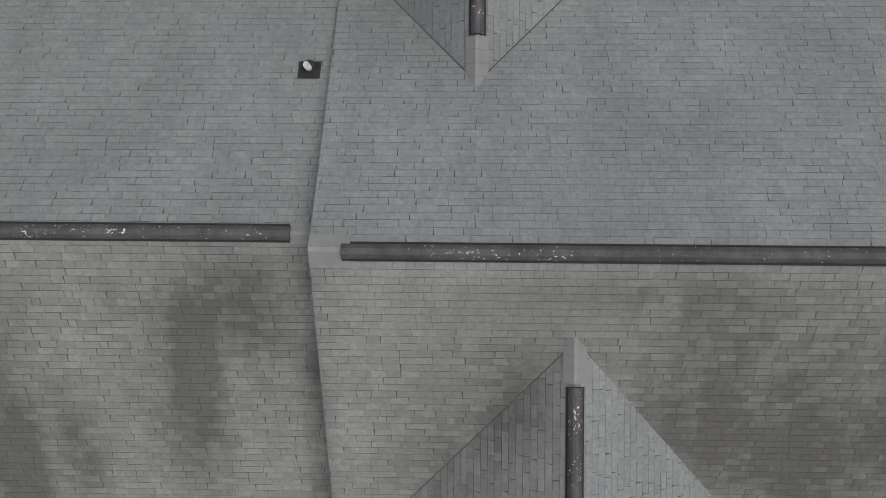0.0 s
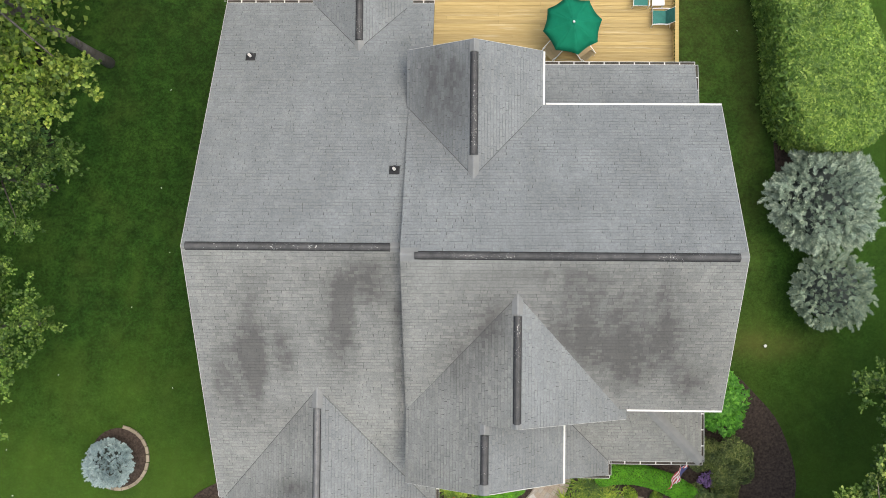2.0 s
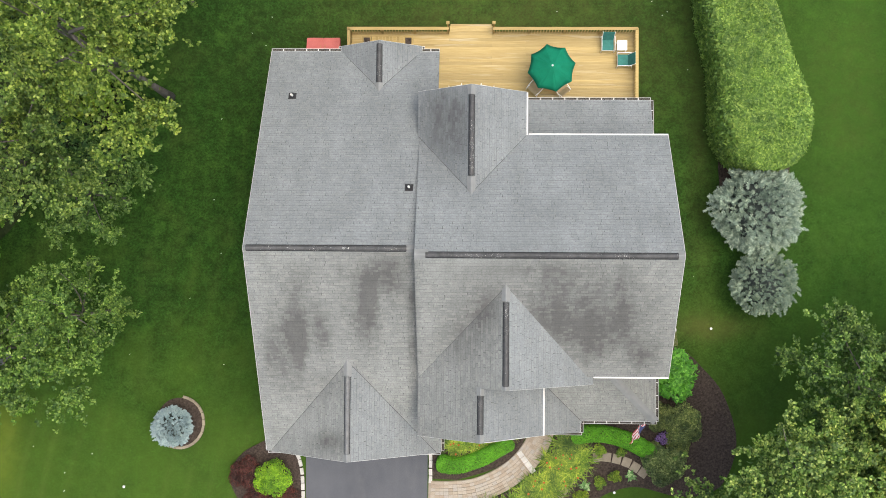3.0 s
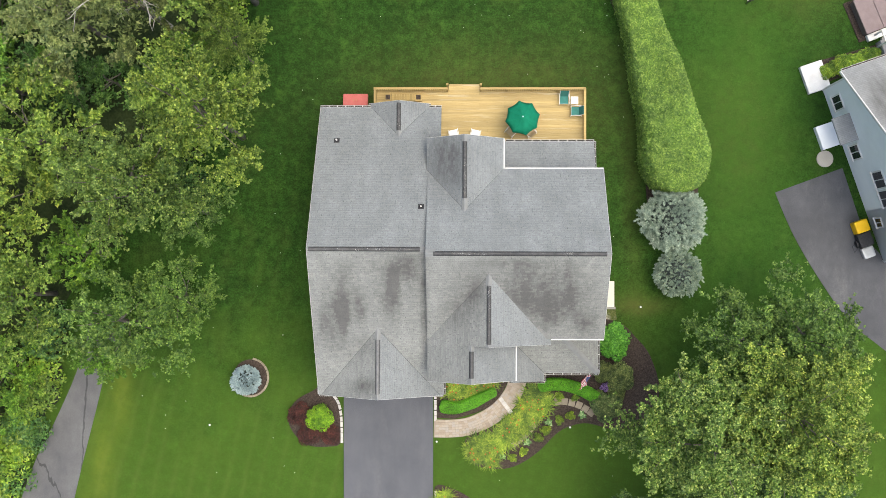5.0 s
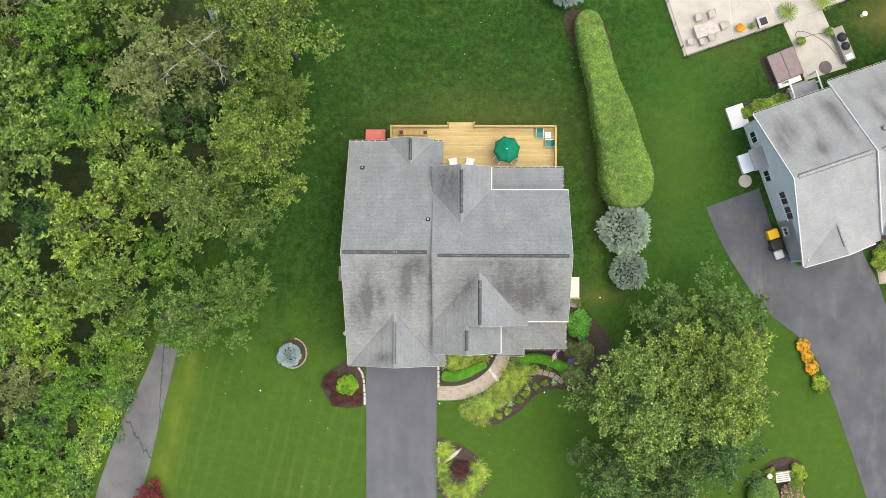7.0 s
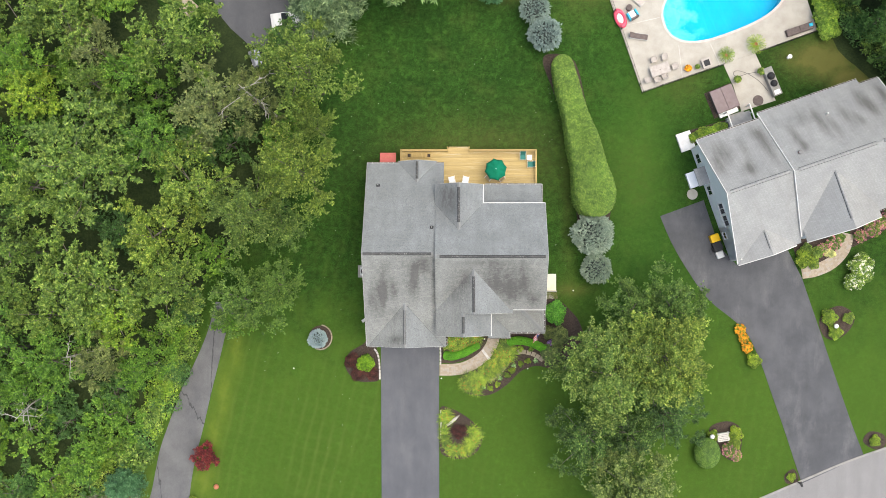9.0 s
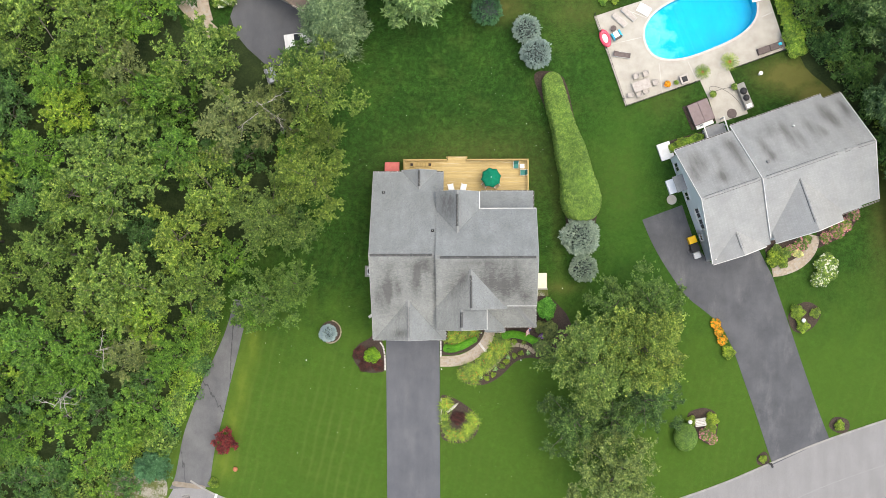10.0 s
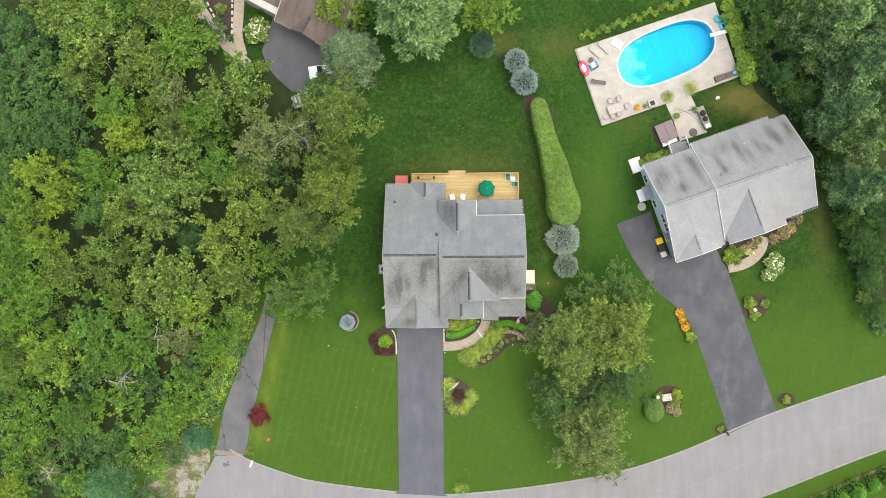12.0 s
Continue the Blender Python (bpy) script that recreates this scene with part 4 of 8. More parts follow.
# ---- trees ----
def broadleaf(name, seed, radius, height, depth, lobes, count, material, leaf=0.24, label="", uneven=0.3, fine=1.0):
    """A broad-leaved tree: uneven limbs, each carrying leafy clumps, with shaded gaps between them."""
    rng = np.random.default_rng(seed)
    t = thing(name, label=label, category="tree")
    thick = 0.03 * radius + 0.05
    bend = rng.normal(size=2) * 0.05 * radius
    way = lambda s: np.array([bend[0] * s * s, bend[1] * s * s, s * (height - 0.45 * depth)])
    part("trunk", tube([way(s) for s in (0, 0.15, 0.4, 0.7, 1.0)], [thick * 1.4, thick, thick * 0.8, thick * 0.55, 0.04], 8), M_bark, t, "", True)
    wide = rng.uniform(0.86, 1.14)
    quads, per = [], count / lobes
    for i in range(lobes):
        a = i * 2.39996 + rng.uniform(-0.4, 0.4)
        rho = math.sqrt((i + 0.35) / lobes)
        R = radius * rho * 0.84 * rng.uniform(1 - uneven, 1 + uneven * 0.55)
        z = height - depth * rho ** 2 * 0.75 - rng.uniform(0, 0.34) * depth
        size = radius * rng.uniform(0.24, 0.38)
        c = np.array([math.cos(a) * R * wide, math.sin(a) * R / wide, z - size * 0.5])
        if i % 2 == 0 or i < 3:
            p = way(rng.uniform(0.45, 0.95))
            mid = (p + c) / 2 + np.array([0, 0, 0.06 * R]) + rng.normal(size=3) * 0.06 * R
            tip = c + unit(c - p) * size * 0.8 + np.array([0, 0, size * 0.55])
            part("limb", tube([p, mid, c, tip], [thick * 0.4, thick * 0.26, thick * 0.15, 0.012], 5), M_bark, t, "", True)
        # boughs fan out of the limb's end; leafy twigs along each, closer towards its tip
        boughs = max(5, int(8 * (size / (0.28 * radius)) ** 2 * fine))
        for j in range(boughs):
            d = unit(rng.normal(size=3) * np.array([1, 1, 0.8]) + np.array([math.cos(a) * rho * 1.1, math.sin(a) * rho * 1.1, 0.4]))
            reach = size * rng.uniform(0.7, 1.45)
            n = int(per / boughs / 6 * rng.uniform(0.6, 1.4)) + 2
            u = rng.uniform(0.12, 1.0, n) ** 0.75
            twig = c + d * (reach * u)[:, None] + np.array([0, 0, 0.1 * reach]) * (u ** 2)[:, None]
            twig += rng.normal(size=(n, 3)) * np.array([1, 1, 0.45]) * (size * 0.12 * (1.25 - 0.6 * u))[:, None]
            quads.append(star_leaves(rng, twig, np.repeat(d[None], n, 0), 6, leaf * 1.05, leaf * 0.8, leaf * 0.85, fine > 1.0))
    # thin inner leaves, low in the crown
    n = count // 14
    d = unit(rng.normal(size=(n, 3))) * rng.random((n, 1)) ** 0.4 * np.array([radius * 0.7, radius * 0.7, depth * 0.3])
    inner = unit(rng.normal(size=(n, 3)) + np.array([0, 0, 0.3]))
    quads.append(star_leaves(rng, d + np.array([0, 0, height - depth * 0.85]), inner, 1, leaf * 1.4, leaf * 1.1, 0.0, fine > 1.0))
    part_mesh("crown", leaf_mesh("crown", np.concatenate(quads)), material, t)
    return t


def conifer(name, seed, radius, height, low, tiers, arms, count, material, length, width, label="", droop=0.15, taper=1.0):
    """A conifer: tiers of drooping boughs, each bough a row of needle tufts."""
    rng = np.random.default_rng(seed)
    t = thing(name, label=label, category="tree")
    part("trunk", tube([(0, 0, 0), (0, 0, height * 0.5), (0, 0, height * 0.98)], [0.035 * radius + 0.08, 0.03 * radius + 0.05, 0.02], 8), M_bark, t, "", True)
    base, way = [], []
    for k in range(tiers):
        s = k / max(1, tiers - 1)
        z = low + (height - low) * s
        r = radius * (1 - s) ** taper * rng.uniform(0.85, 1.08) + 0.07 * radius
        n = max(4, int(arms * (0.45 + 0.55 * (1 - s))))
        for j in range(n):
            a = 2 * math.pi * (j + 0.5 * (k % 2)) / n + rng.uniform(-0.25, 0.25)
            rr = r * rng.uniform(0.65, 1.12)
            out, side = np.array([math.cos(a), math.sin(a), 0]), np.array([-math.sin(a), math.cos(a), 0])
            lift = rng.uniform(-0.25, 0.25) * (height - low) / tiers
            for q in np.linspace(0.22, 1.0, max(4, int(9 * rr / radius))):
                sag = np.array([0, 0, z + lift + rr * (0.35 * s * q - droop * q * q * 1.6)])
                spread = rr * 0.34 * math.sin(min(1.0, (1.12 - q) * 1.6) * 1.57)
                for e in (-1, -0.5, 0, 0.5, 1):
                    base.append(sag + out * rr * (q - 0.12 * abs(e)) + side * e * spread - np.array([0, 0, 0.12 * abs(e) * rr]) + rng.normal(size=3) * 0.02 * radius)
                    way.append(unit(out + side * e * 0.7 + np.array([0, 0, 0.15])))
    base, way = np.array(base), np.array(way)
    i = rng.integers(0, len(base), count)
    d = unit(way[i] + rng.normal(size=(count, 3)) * np.array([1.0, 1.0, 0.5]))
    b = unit(np.cross(d, np.array([0, 0, 1.0]) + rng.normal(size=(count, 3)) * 0.45))
    o = base[i] + rng.normal(size=(count, 3)) * np.array([0.035, 0.035, 0.02]) * radius
    L = (length * rng.uniform(0.6, 1.3, count))[:, None]
    q = np.stack([o - b * width * 0.5, o + b * width * 0.5, o + d * L], 1)
    part_mesh("crown", leaf_mesh("crown", q), material, t)
    return t


def bare_tree(name, seed, radius, height, label):
    """A dead tree: a leaning trunk, forked crooked limbs and thin twigs."""
    rng = np.random.default_rng(seed)
    t = thing(name, label=label, category="tree")
    lean = np.array([0.3, 0.12, 1.0])
    at = lambda s: lean * np.array([s * s, s * s, 1.0 * s]) * np.array([height * 0.5, height * 0.5, height])
    part("trunk", tube([at(s) for s in (0, 0.3, 0.6, 0.85, 1.0)], [0.16, 0.13, 0.09, 0.05, 0.02], 8), M_deadwood, t, "", True)
    bm = bmesh.new()
    for i in range(8):
        p = at(rng.uniform(0.55, 0.97))
        a = rng.uniform(0, 2 * math.pi)
        d = unit(np.array([math.cos(a), math.sin(a), rng.uniform(-0.1, 0.5)]))
        n, path, dirs = 5, [p], []
        L = radius * rng.uniform(0.4, 1.0)
        for k in range(n):
            d = unit(d + rng.normal(size=3) * 0.3)
            path.append(path[-1] + d * L / n)
            dirs.append(d)
        part("limb", tube(path, [0.05, 0.042, 0.034, 0.026, 0.018, 0.008], 5), M_deadwood, t, "", True)
        for k in range(9):
            j = rng.integers(1, n + 1)
            e = unit(dirs[j - 1] + rng.normal(size=3) * 0.7)
            q = path[j] + e * L * rng.uniform(0.12, 0.4)
            tube([path[j], (path[j] + q) / 2 + rng.normal(size=3) * 0.05, q], [0.02, 0.015, 0.006], 4, bm)
    part("twigs", bm, M_deadwood, t)["kind"] = "stuff"
    return t


def wild_shrub(name, seed, radius, height, count, material, leaf, label, lumps=9, category="shrub", core=True):
    """A loose leafy mound of several lumps over a core painted dark as inner shade."""
    rng = np.random.default_rng(seed)
    t = thing(name, label=label, category=category)
    quads = []
    for i in range(lumps):
        a, rho = i * 2.39996, math.sqrt((i + 0.3) / lumps) * 0.7
        s = radius * rng.uniform(0.36, 0.5)
        quads.append(lump_leaves(rng, (math.cos(a) * radius * rho, math.sin(a) * radius * rho, height * (0.72 - 0.35 * rho * rho) * rng.uniform(0.85, 1.1)), (s, s, min(s, height * 0.38)), count // lumps, leaf, leaf * 0.6, 0.45, 0.3))
    part_mesh("foliage", leaf_mesh("foliage", np.concatenate(quads)), material, t)
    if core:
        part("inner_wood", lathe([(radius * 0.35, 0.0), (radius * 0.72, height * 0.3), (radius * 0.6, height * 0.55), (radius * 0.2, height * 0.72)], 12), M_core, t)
    return t


def plant(proto, x, y, scale=1.0, turn=0.0, tall=1.0, z=0.0):
    ob = copy_thing(proto, pose(x, y, z, 0, 0, turn))
    ob.scale = (scale, scale, scale * tall)
    return ob


OAK = "broad-leaved tree with a mottled mid-green crown in the wood"
protos = {
    "a": broadleaf("tree", 11, 4.6, 14.0, 6.5, 15, 11500, M_leaf_a, 0.21, OAK, 0.35),
    "b": broadleaf("tree", 12, 4.6, 13.5, 7.5, 13, 11000, M_leaf_a, 0.21, OAK, 0.42),
    "y": broadleaf("tree", 13, 4.2, 12.0, 6.0, 13, 10500, M_leaf_y, 0.2, "broad-leaved tree with a bright yellow-green crown", 0.4),
    "d": broadleaf("tree", 14, 4.4, 11.5, 7.0, 13, 10500, M_leaf_d, 0.21, "broad-leaved tree with a deep green dense crown", 0.32),
    "m": broadleaf("maple_tree", 15, 6.4, 16.5, 8.5, 24, 64000, M_maple_crown, 0.15, "large maple tree with a light green full crown on the lawn", 0.42, 1.15),
    "k": broadleaf("maple_tree", 16, 5.6, 13.0, 8.0, 18, 22000, M_shade, 0.155, "large dark green shade tree with a dense crown", 0.34, 1.15),
    "w": broadleaf("tree", 29, 4.8, 13.5, 7.0, 18, 22000, M_leaf_w, 0.15, "broad-leaved tree with a mottled mid-green crown at the lawn's edge", 0.4, 1.1),
    "e": broadleaf("tree", 27, 4.6, 12.0, 7.0, 18, 15000, M_leaf_e, 0.17, "broad-leaved tree with a full summer-green crown", 0.34, 1.1),
    "o": broadleaf("maple_tree", 28, 5.4, 12.5, 7.0, 19, 34000, M_olive, 0.155, "maple tree with an olive-green open crown", 0.45, 1.15),
    "p": conifer("pine_tree", 17, 4.6, 17.0, 5.5, 8, 7, 23000, M_pine, 0.42, 0.2, "white pine with feathery pale green boughs", 0.1, 0.75),
    "s": conifer("spruce_tree", 18, 3.2, 9.0, 0.8, 11, 10, 20000, M_teal, 0.3, 0.09, "blue-green conifer at the edge of the wood", 0.18, 0.9),
    "q": conifer("spruce_tree", 25, 3.8, 11.0, 1.0, 11, 10, 24000, M_pale_spruce, 0.32, 0.09, "pale grey-green spruce beside the drive", 0.16, 0.85),
    "g": broadleaf("young_tree", 19, 3.2, 6.0, 4.0, 9, 3800, M_leaf_v, 0.21, "low leafy sapling in the wood's undergrowth", 0.4),
    "h": broadleaf("young_tree", 20, 3.2, 4.5, 3.2, 9, 3800, M_leaf_d, 0.21, "low deep green sapling in the wood's undergrowth", 0.4),
    "v": broadleaf("young_tree", 23, 3.2, 5.0, 3.4, 9, 3800, M_leaf_v, 0.21, "fresh green sapling in the wood's undergrowth", 0.4),
    "t": broadleaf("tree", 24, 4.4, 12.5, 6.5, 14, 10500, M_leaf_v, 0.2, "broad-leaved tree with a fresh mid-green crown", 0.36),
    "r": broadleaf("tree", 21, 4.0, 13.0, 6.0, 14, 12500, leafy("pale_sparse_leaves", (0.075, 0.115, 0.035), (0.155, 0.205, 0.075), (0.27, 0.32, 0.14), 0.1), 0.17, "half-bare tree with sparse grey-green leaves and pale twigs", 0.42),
    "x": bare_tree("dead_tree", 22, 3.0, 13.0, "bare dead tree with pale grey branches"),
}


def grove(stand, kind, tall, spots):
    """Plants trees of one kind at (x, y, size); smaller ones are slimmer, saplings keep their shape."""
    for i, (x, y, s) in enumerate(spots):
        h = tall if kind in "ghsxvq" else tall * (0.35 + 0.65 / max(s, 0.6))
        plant(protos[kind], x, y, s, (i * 137.5 + ord(kind) * 61) % 360, h)["group"] = stand


grove("wood west of the lawn", "x", 1.00, ((-17.6, 15.2, 1.12), (-41.2, -12.3, 0.83), (-50.9, -25.8, 0.69), (-35.2, -7.8, 0.78)))
grove("wood west of the lawn", "d", 0.80, ((-52.8, 24.8, 1.05), (-54.6, 30.2, 0.87), (-55.2, 18.1, 0.89), (-49.5, 20.5, 0.79), (-56.3, 12.7, 0.70), (-57.0, 24.8, 0.73), (-58.5, 31.3, 0.79), (-33.5, 4.1, 0.63), (-25.3, 12.5, 0.63), (-17.2, 23.0, 0.54), (-45.2, 8.0, 0.83), (-34.2, 16.4, 0.63), (-51.6, 16.9, 0.70)))
grove("wood west of the lawn", "y", 1.00, ((-52.0, 12.2, 0.76), (-41.1, 17.3, 0.79), (-53.4, 7.3, 0.76), (-49.5, 9.0, 0.66), (-50.9, 3.4, 0.72), (-50.5, -10.5, 0.95), (-32.6, -4.7, 0.76), (-55.6, -27.1, 0.66), (4.1, 31.7, 0.82)))
grove("wood west of the lawn", "v", 1.00, ((-49.6, 13.0, 0.89), (-13.1, 32.3, 0.76), (-30.3, 17.6, 0.89), (-29.4, -6.3, 0.81), (-35.0, -14.5, 0.85), (-56.4, -22.3, 0.89), (-40.8, -20.9, 0.81), (-38.6, -25.2, 0.72), (-57.2, -15.1, 0.81), (-33.2, -15.1, 0.63), (-56.8, -18.7, 0.89), (-47.3, -18.0, 0.89), (-53.9, -20.2, 0.81)))
grove("wood west of the lawn", "h", 1.00, ((-49.1, 17.4, 1.01), (-47.5, -14.5, 0.99), (-39.2, -15.2, 0.81), (-51.5, -22.4, 0.90), (-44.2, -22.4, 0.90), (-55.1, -27.4, 0.90), (-40.9, -28.9, 0.81), (-33.9, -11.8, 0.72), (-31.2, 31.2, 0.76), (-36.6, -23.1, 0.67), (-48.4, 12.3, 0.99), (-51.6, -5.8, 0.90), (-41.3, -13.4, 0.90), (-34.4, -12.4, 0.76), (-47.5, -23.1, 0.81), (-22.8, 12.8, 0.90)))
grove("wood west of the lawn", "a", 1.00, ((-44.1, 29.0, 1.21), (-37.8, 25.1, 0.98), (-35.4, 10.2, 1.30), (-47.8, -0.1, 0.74), (-34.7, -1.5, 1.10), (-27.1, -1.2, 0.77), (-54.4, -11.7, 0.68), (-48.7, 33.2, 0.89), (-34.7, 32.3, 0.80)))
grove("wood west of the lawn", "b", 1.00, ((-46.5, 23.8, 0.77), (-26.4, 22.5, 1.01), (-40.2, 8.1, 0.86), (-25.0, 8.0, 0.92), (-42.3, 1.9, 0.86), (-28.8, 3.2, 0.89), (-38.8, -4.3, 0.77), (-34.7, 18.1, 0.68)))
grove("wood west of the lawn", "t", 1.00, ((-33.6, 28.0, 0.94), (-31.5, 19.3, 0.75), (-29.4, 12.3, 0.87), (-54.9, 3.4, 0.78), (-51.7, -2.8, 0.87), (-53.8, -6.3, 0.78), (-21.9, -4.7, 0.44), (-44.0, -7.7, 1.03), (-38.4, -8.4, 0.84), (-30.4, -9.3, 0.62), (-47.4, -18.0, 0.62), (-54.9, -1.4, 0.72), (-42.0, 33.4, 0.87), (-56.6, -8.3, 0.62), (-56.0, 8.3, 0.69), (-42.0, 20.1, 0.81), (-44.1, 12.4, 0.72), (-41.9, -11.2, 0.62)))
grove("wood west of the lawn", "q", 1.00, ((-13.3, 26.9, 1.25),))
grove("wood west of the lawn", "w", 1.50, ((-13.8, 18.4, 0.95), (-14.6, 9.3, 0.86)))
grove("wood west of the lawn", "w", 1.25, ((-19.2, 5.3, 0.85), (-13.6, 14.0, 0.5)))
grove("wood west of the lawn", "p", 1.40, ((-5.2, 31.2, 1.21),))
grove("wood west of the lawn", "y", 0.90, ((-14.6, 32.6, 0.7),))
grove("wood west of the lawn", "r", 1.00, ((-35.0, 21.7, 0.79), (-23.5, 15.7, 1.06), (-33.9, -8.8, 0.72)))
grove("wood west of the lawn", "r", 1.34, ((-19.1, 16.2, 0.77),))
grove("wood west of the lawn", "g", 1.00, ((-24.1, 1.6, 0.98), (-42.5, -15.8, 0.98), (-53.7, -16.5, 0.98), (-37.4, -19.1, 0.80), (-48.6, -27.2, 0.85), (-34.7, -17.4, 0.71), (-46.5, -11.5, 0.89), (-17.6, 13.4, 0.89), (-8.2, 34.3, 1.11), (-39.7, 20.5, 0.89), (-50.1, -12.9, 0.89), (-36.3, -17.3, 0.76), (-56.5, -25.1, 0.80), (-40.0, 15.8, 0.89)))
grove("wood west of the lawn", "s", 1.00, ((-33.4, -21.4, 0.71), (-44.6, -26.9, 1.07)))
grove("wood west of the lawn", "e", 1.00, ((-20.4, -2.9, 0.74), (-16.76, 4.15, 0.55), (-17.14, -1.31, 0.56)))
grove("trees to the east", "m", 1.00, ((14.2, -9.6, 0.84), (19.5, -8.0, 0.78)))
grove("trees to the east", "e", 0.90, ((16.9, -3.9, 0.74), (20.8, -3.4, 0.74)))
grove("trees to the east", "k", 0.80, ((20.18, -13.7, 0.7), (12.75, -15.94, 0.72), (16.71, -15.72, 0.66)))
grove("trees to the east", "o", 0.92, ((16.81, -21.3, 0.94),))
grove("trees to the east", "d", 1.00, ((38.7, 29.7, 0.53), (41.3, 24.4, 0.47), (43.4, 21.6, 0.50), (45.7, 18.1, 0.47), (47.3, 14.4, 0.44), (48.1, 10.2, 0.44), (49.4, 5.9, 0.41), (50.6, 2.1, 0.41), (51.8, -1.5, 0.44), (52.8, -5.5, 0.44), (41.9, 28.3, 0.60), (44.4, 26.0, 0.53), (41.4, 32.3, 0.66), (38.0, 33.5, 0.53), (50.9, 4.8, 0.50), (52.6, 1.4, 0.57), (53.6, 6.2, 0.63), (53.9, 21.4, 0.72)))
grove("trees to the east", "p", 1.40, ((44.8, 28.0, 0.89), (48.3, 24.0, 0.86), (46.4, 18.4, 0.66), (49.6, 15.4, 0.75), (48.9, 9.8, 0.66), (50.1, 29.6, 0.80), (42.5, 30.5, 0.60)))
grove("trees to the east", "h", 1.00, ((38.2, 31.8, 0.40), (43.6, 23.8, 0.45)))
grove("trees to the east", "v", 1.00, ((38.8, 27.7, 0.40),))

for k in protos:
    for o in (*protos[k].children_recursive, protos[k]):
        bpy.data.objects.remove(o)


# undergrowth along the wood's edges, in drifts
bush = {
    "a": wild_shrub("bush", 31, 1.9, 2.2, 760, M_leaf_a, 0.27, "loose mid-green bush in the undergrowth", 8),
    "d": wild_shrub("bush", 32, 1.9, 1.9, 760, M_leaf_d, 0.27, "deep green bush in the undergrowth", 8),
    "y": wild_shrub("bush", 33, 1.7, 1.6, 720, M_leaf_y, 0.25, "bright green bush in the undergrowth", 8),
}
br = np.random.default_rng(34)
for line, spread, count, stand in (
        ([(-33.0, -19.0), (-31.0, -15.0), (-29.3, -11.0), (-28.0, -7.5), (-27.2, -3.0)], 0.7, 24, "undergrowth along the lane"),
        ([(-34.5, -19.5), (-38, -21), (-42, -22), (-48, -22), (-55, -20)], 2.6, 26, "undergrowth of the wood"),
        ([(-44.5, -26), (-50, -27), (-56, -26)], 2.2, 14, "undergrowth of the wood"),
        ([(-57, -16), (-57.5, -4), (-58, 8), (-58, 22)], 2.4, 20, "undergrowth of the wood"),
        ([(-55, 32), (-46, 32.5), (-38, 33), (-33.5, 29)], 1.8, 14, "undergrowth of the wood"),
        ([(-19.0, 6.0), (-18.5, 11.0), (-16.0, 17.0), (-15.5, 22)], 1.2, 14, "undergrowth of the wood"),
        ([(38.6, 31), (39.2, 27.5), (41.5, 24.5), (45, 20.5), (47.5, 14.5), (49.5, 7), (52, 0), (54.5, -7)], 0.9, 26, "undergrowth of the east wood")):
    pts = np.array(curve(line, 8))
    for i in range(count):
        x, y = pts[int((i + br.random()) / count * (len(pts) - 1))] + br.normal(size=2) * spread * np.array([0.6, 0.6])
        ob = plant(bush["aydady"[br.integers(6)] if x < 0 else "dda"[br.integers(3)]], float(x), float(y), br.uniform(0.6, 1.15), br.uniform(0, 360), br.uniform(0.7, 1.1))
        ob["group"] = stand
for k in bush:
    for o in (*bush[k].children_recursive, bush[k]):
        bpy.data.objects.remove(o)


# ---- the deck behind the house ----
M_deck = None


def wood_material(name, dark, light, worn=0.0):
    k = Nodes(name, 0.65, 0.0, 0.3)
    c = k.ramp(k.noise(3.0, 5, 0.65, k.at((0.35, 9, 9))), [(0.3, dark), (0.7, light)])
    c = k.mix(1.0, c, k.ramp(k.thing(), [(0, (0.84, 0.83, 0.8)), (1, (1.1, 1.08, 1.02))]), "MULTIPLY")
    if worn:
        c = k.mix(k.ramp(k.noise(1.1, 4, 0.6, k.at((0.35, 5, 1))), [(0.58, 0.0), (0.75, worn)]), c, (0.72, 0.66, 0.52))
    k.color(c).bump(k.noise(6, 4, 0.6, k.at((0.5, 14, 14))), 0.3, 0.006)
    return k.m


M_deck = wood_material("oiled_deck_board", (0.36, 0.265, 0.105), (0.5, 0.385, 0.18), 0.45)
M_rail = wood_material("deck_rail_wood", (0.33, 0.235, 0.085), (0.45, 0.335, 0.14))
M_green = plain("green_canvas", (0.0, 0.125, 0.066), (0.004, 0.185, 0.1), 2, 60, 0.85, 0, 0.15)
M_sling = plain("green_sling_fabric", (0.03, 0.13, 0.11), (0.05, 0.2, 0.17), 5, 90, 0.8)
M_frame = plain("white_powder_coat", (0.72, 0.72, 0.7), (0.82, 0.82, 0.8), 4, 50, 0.4, 0, 0.05)
M_hatch = plain("faded_red_paint", (0.42, 0.1, 0.085), (0.55, 0.16, 0.14), 2, 40, 0.6, 0, 0.15)
M_stone = plain("field_stone", (0.35, 0.32, 0.28), (0.6, 0.57, 0.52), 3, 25, 0.9)

DZT = 1.1
deck = thing("deck", 0, 0, 0, 0, "raised honey-coloured wooden deck with railings", "deck")
deck_rng = random.Random(5)
y, i = 6.4, 0
while y < 12.28:
    x0 = -5.6 if y > 10.55 else -1.6
    joint = x0 + (8.1 - x0) * deck_rng.choice((0.35, 0.5, 0.62))
    for a, b in ((x0, joint - 0.002), (joint + 0.002, 8.1)):
        part("board", box(a, b, y, y + 0.138, DZT - 0.035, DZT + deck_rng.uniform(-0.002, 0.002), 0.004), M_deck, deck)
    y += 0.1435
for k in range(2):
    yy = 12.3 + k * 0.145
    part("board", box(-0.78, 1.28, yy, yy + 0.138, DZT - 0.035, DZT, 0.004), M_deck, deck)
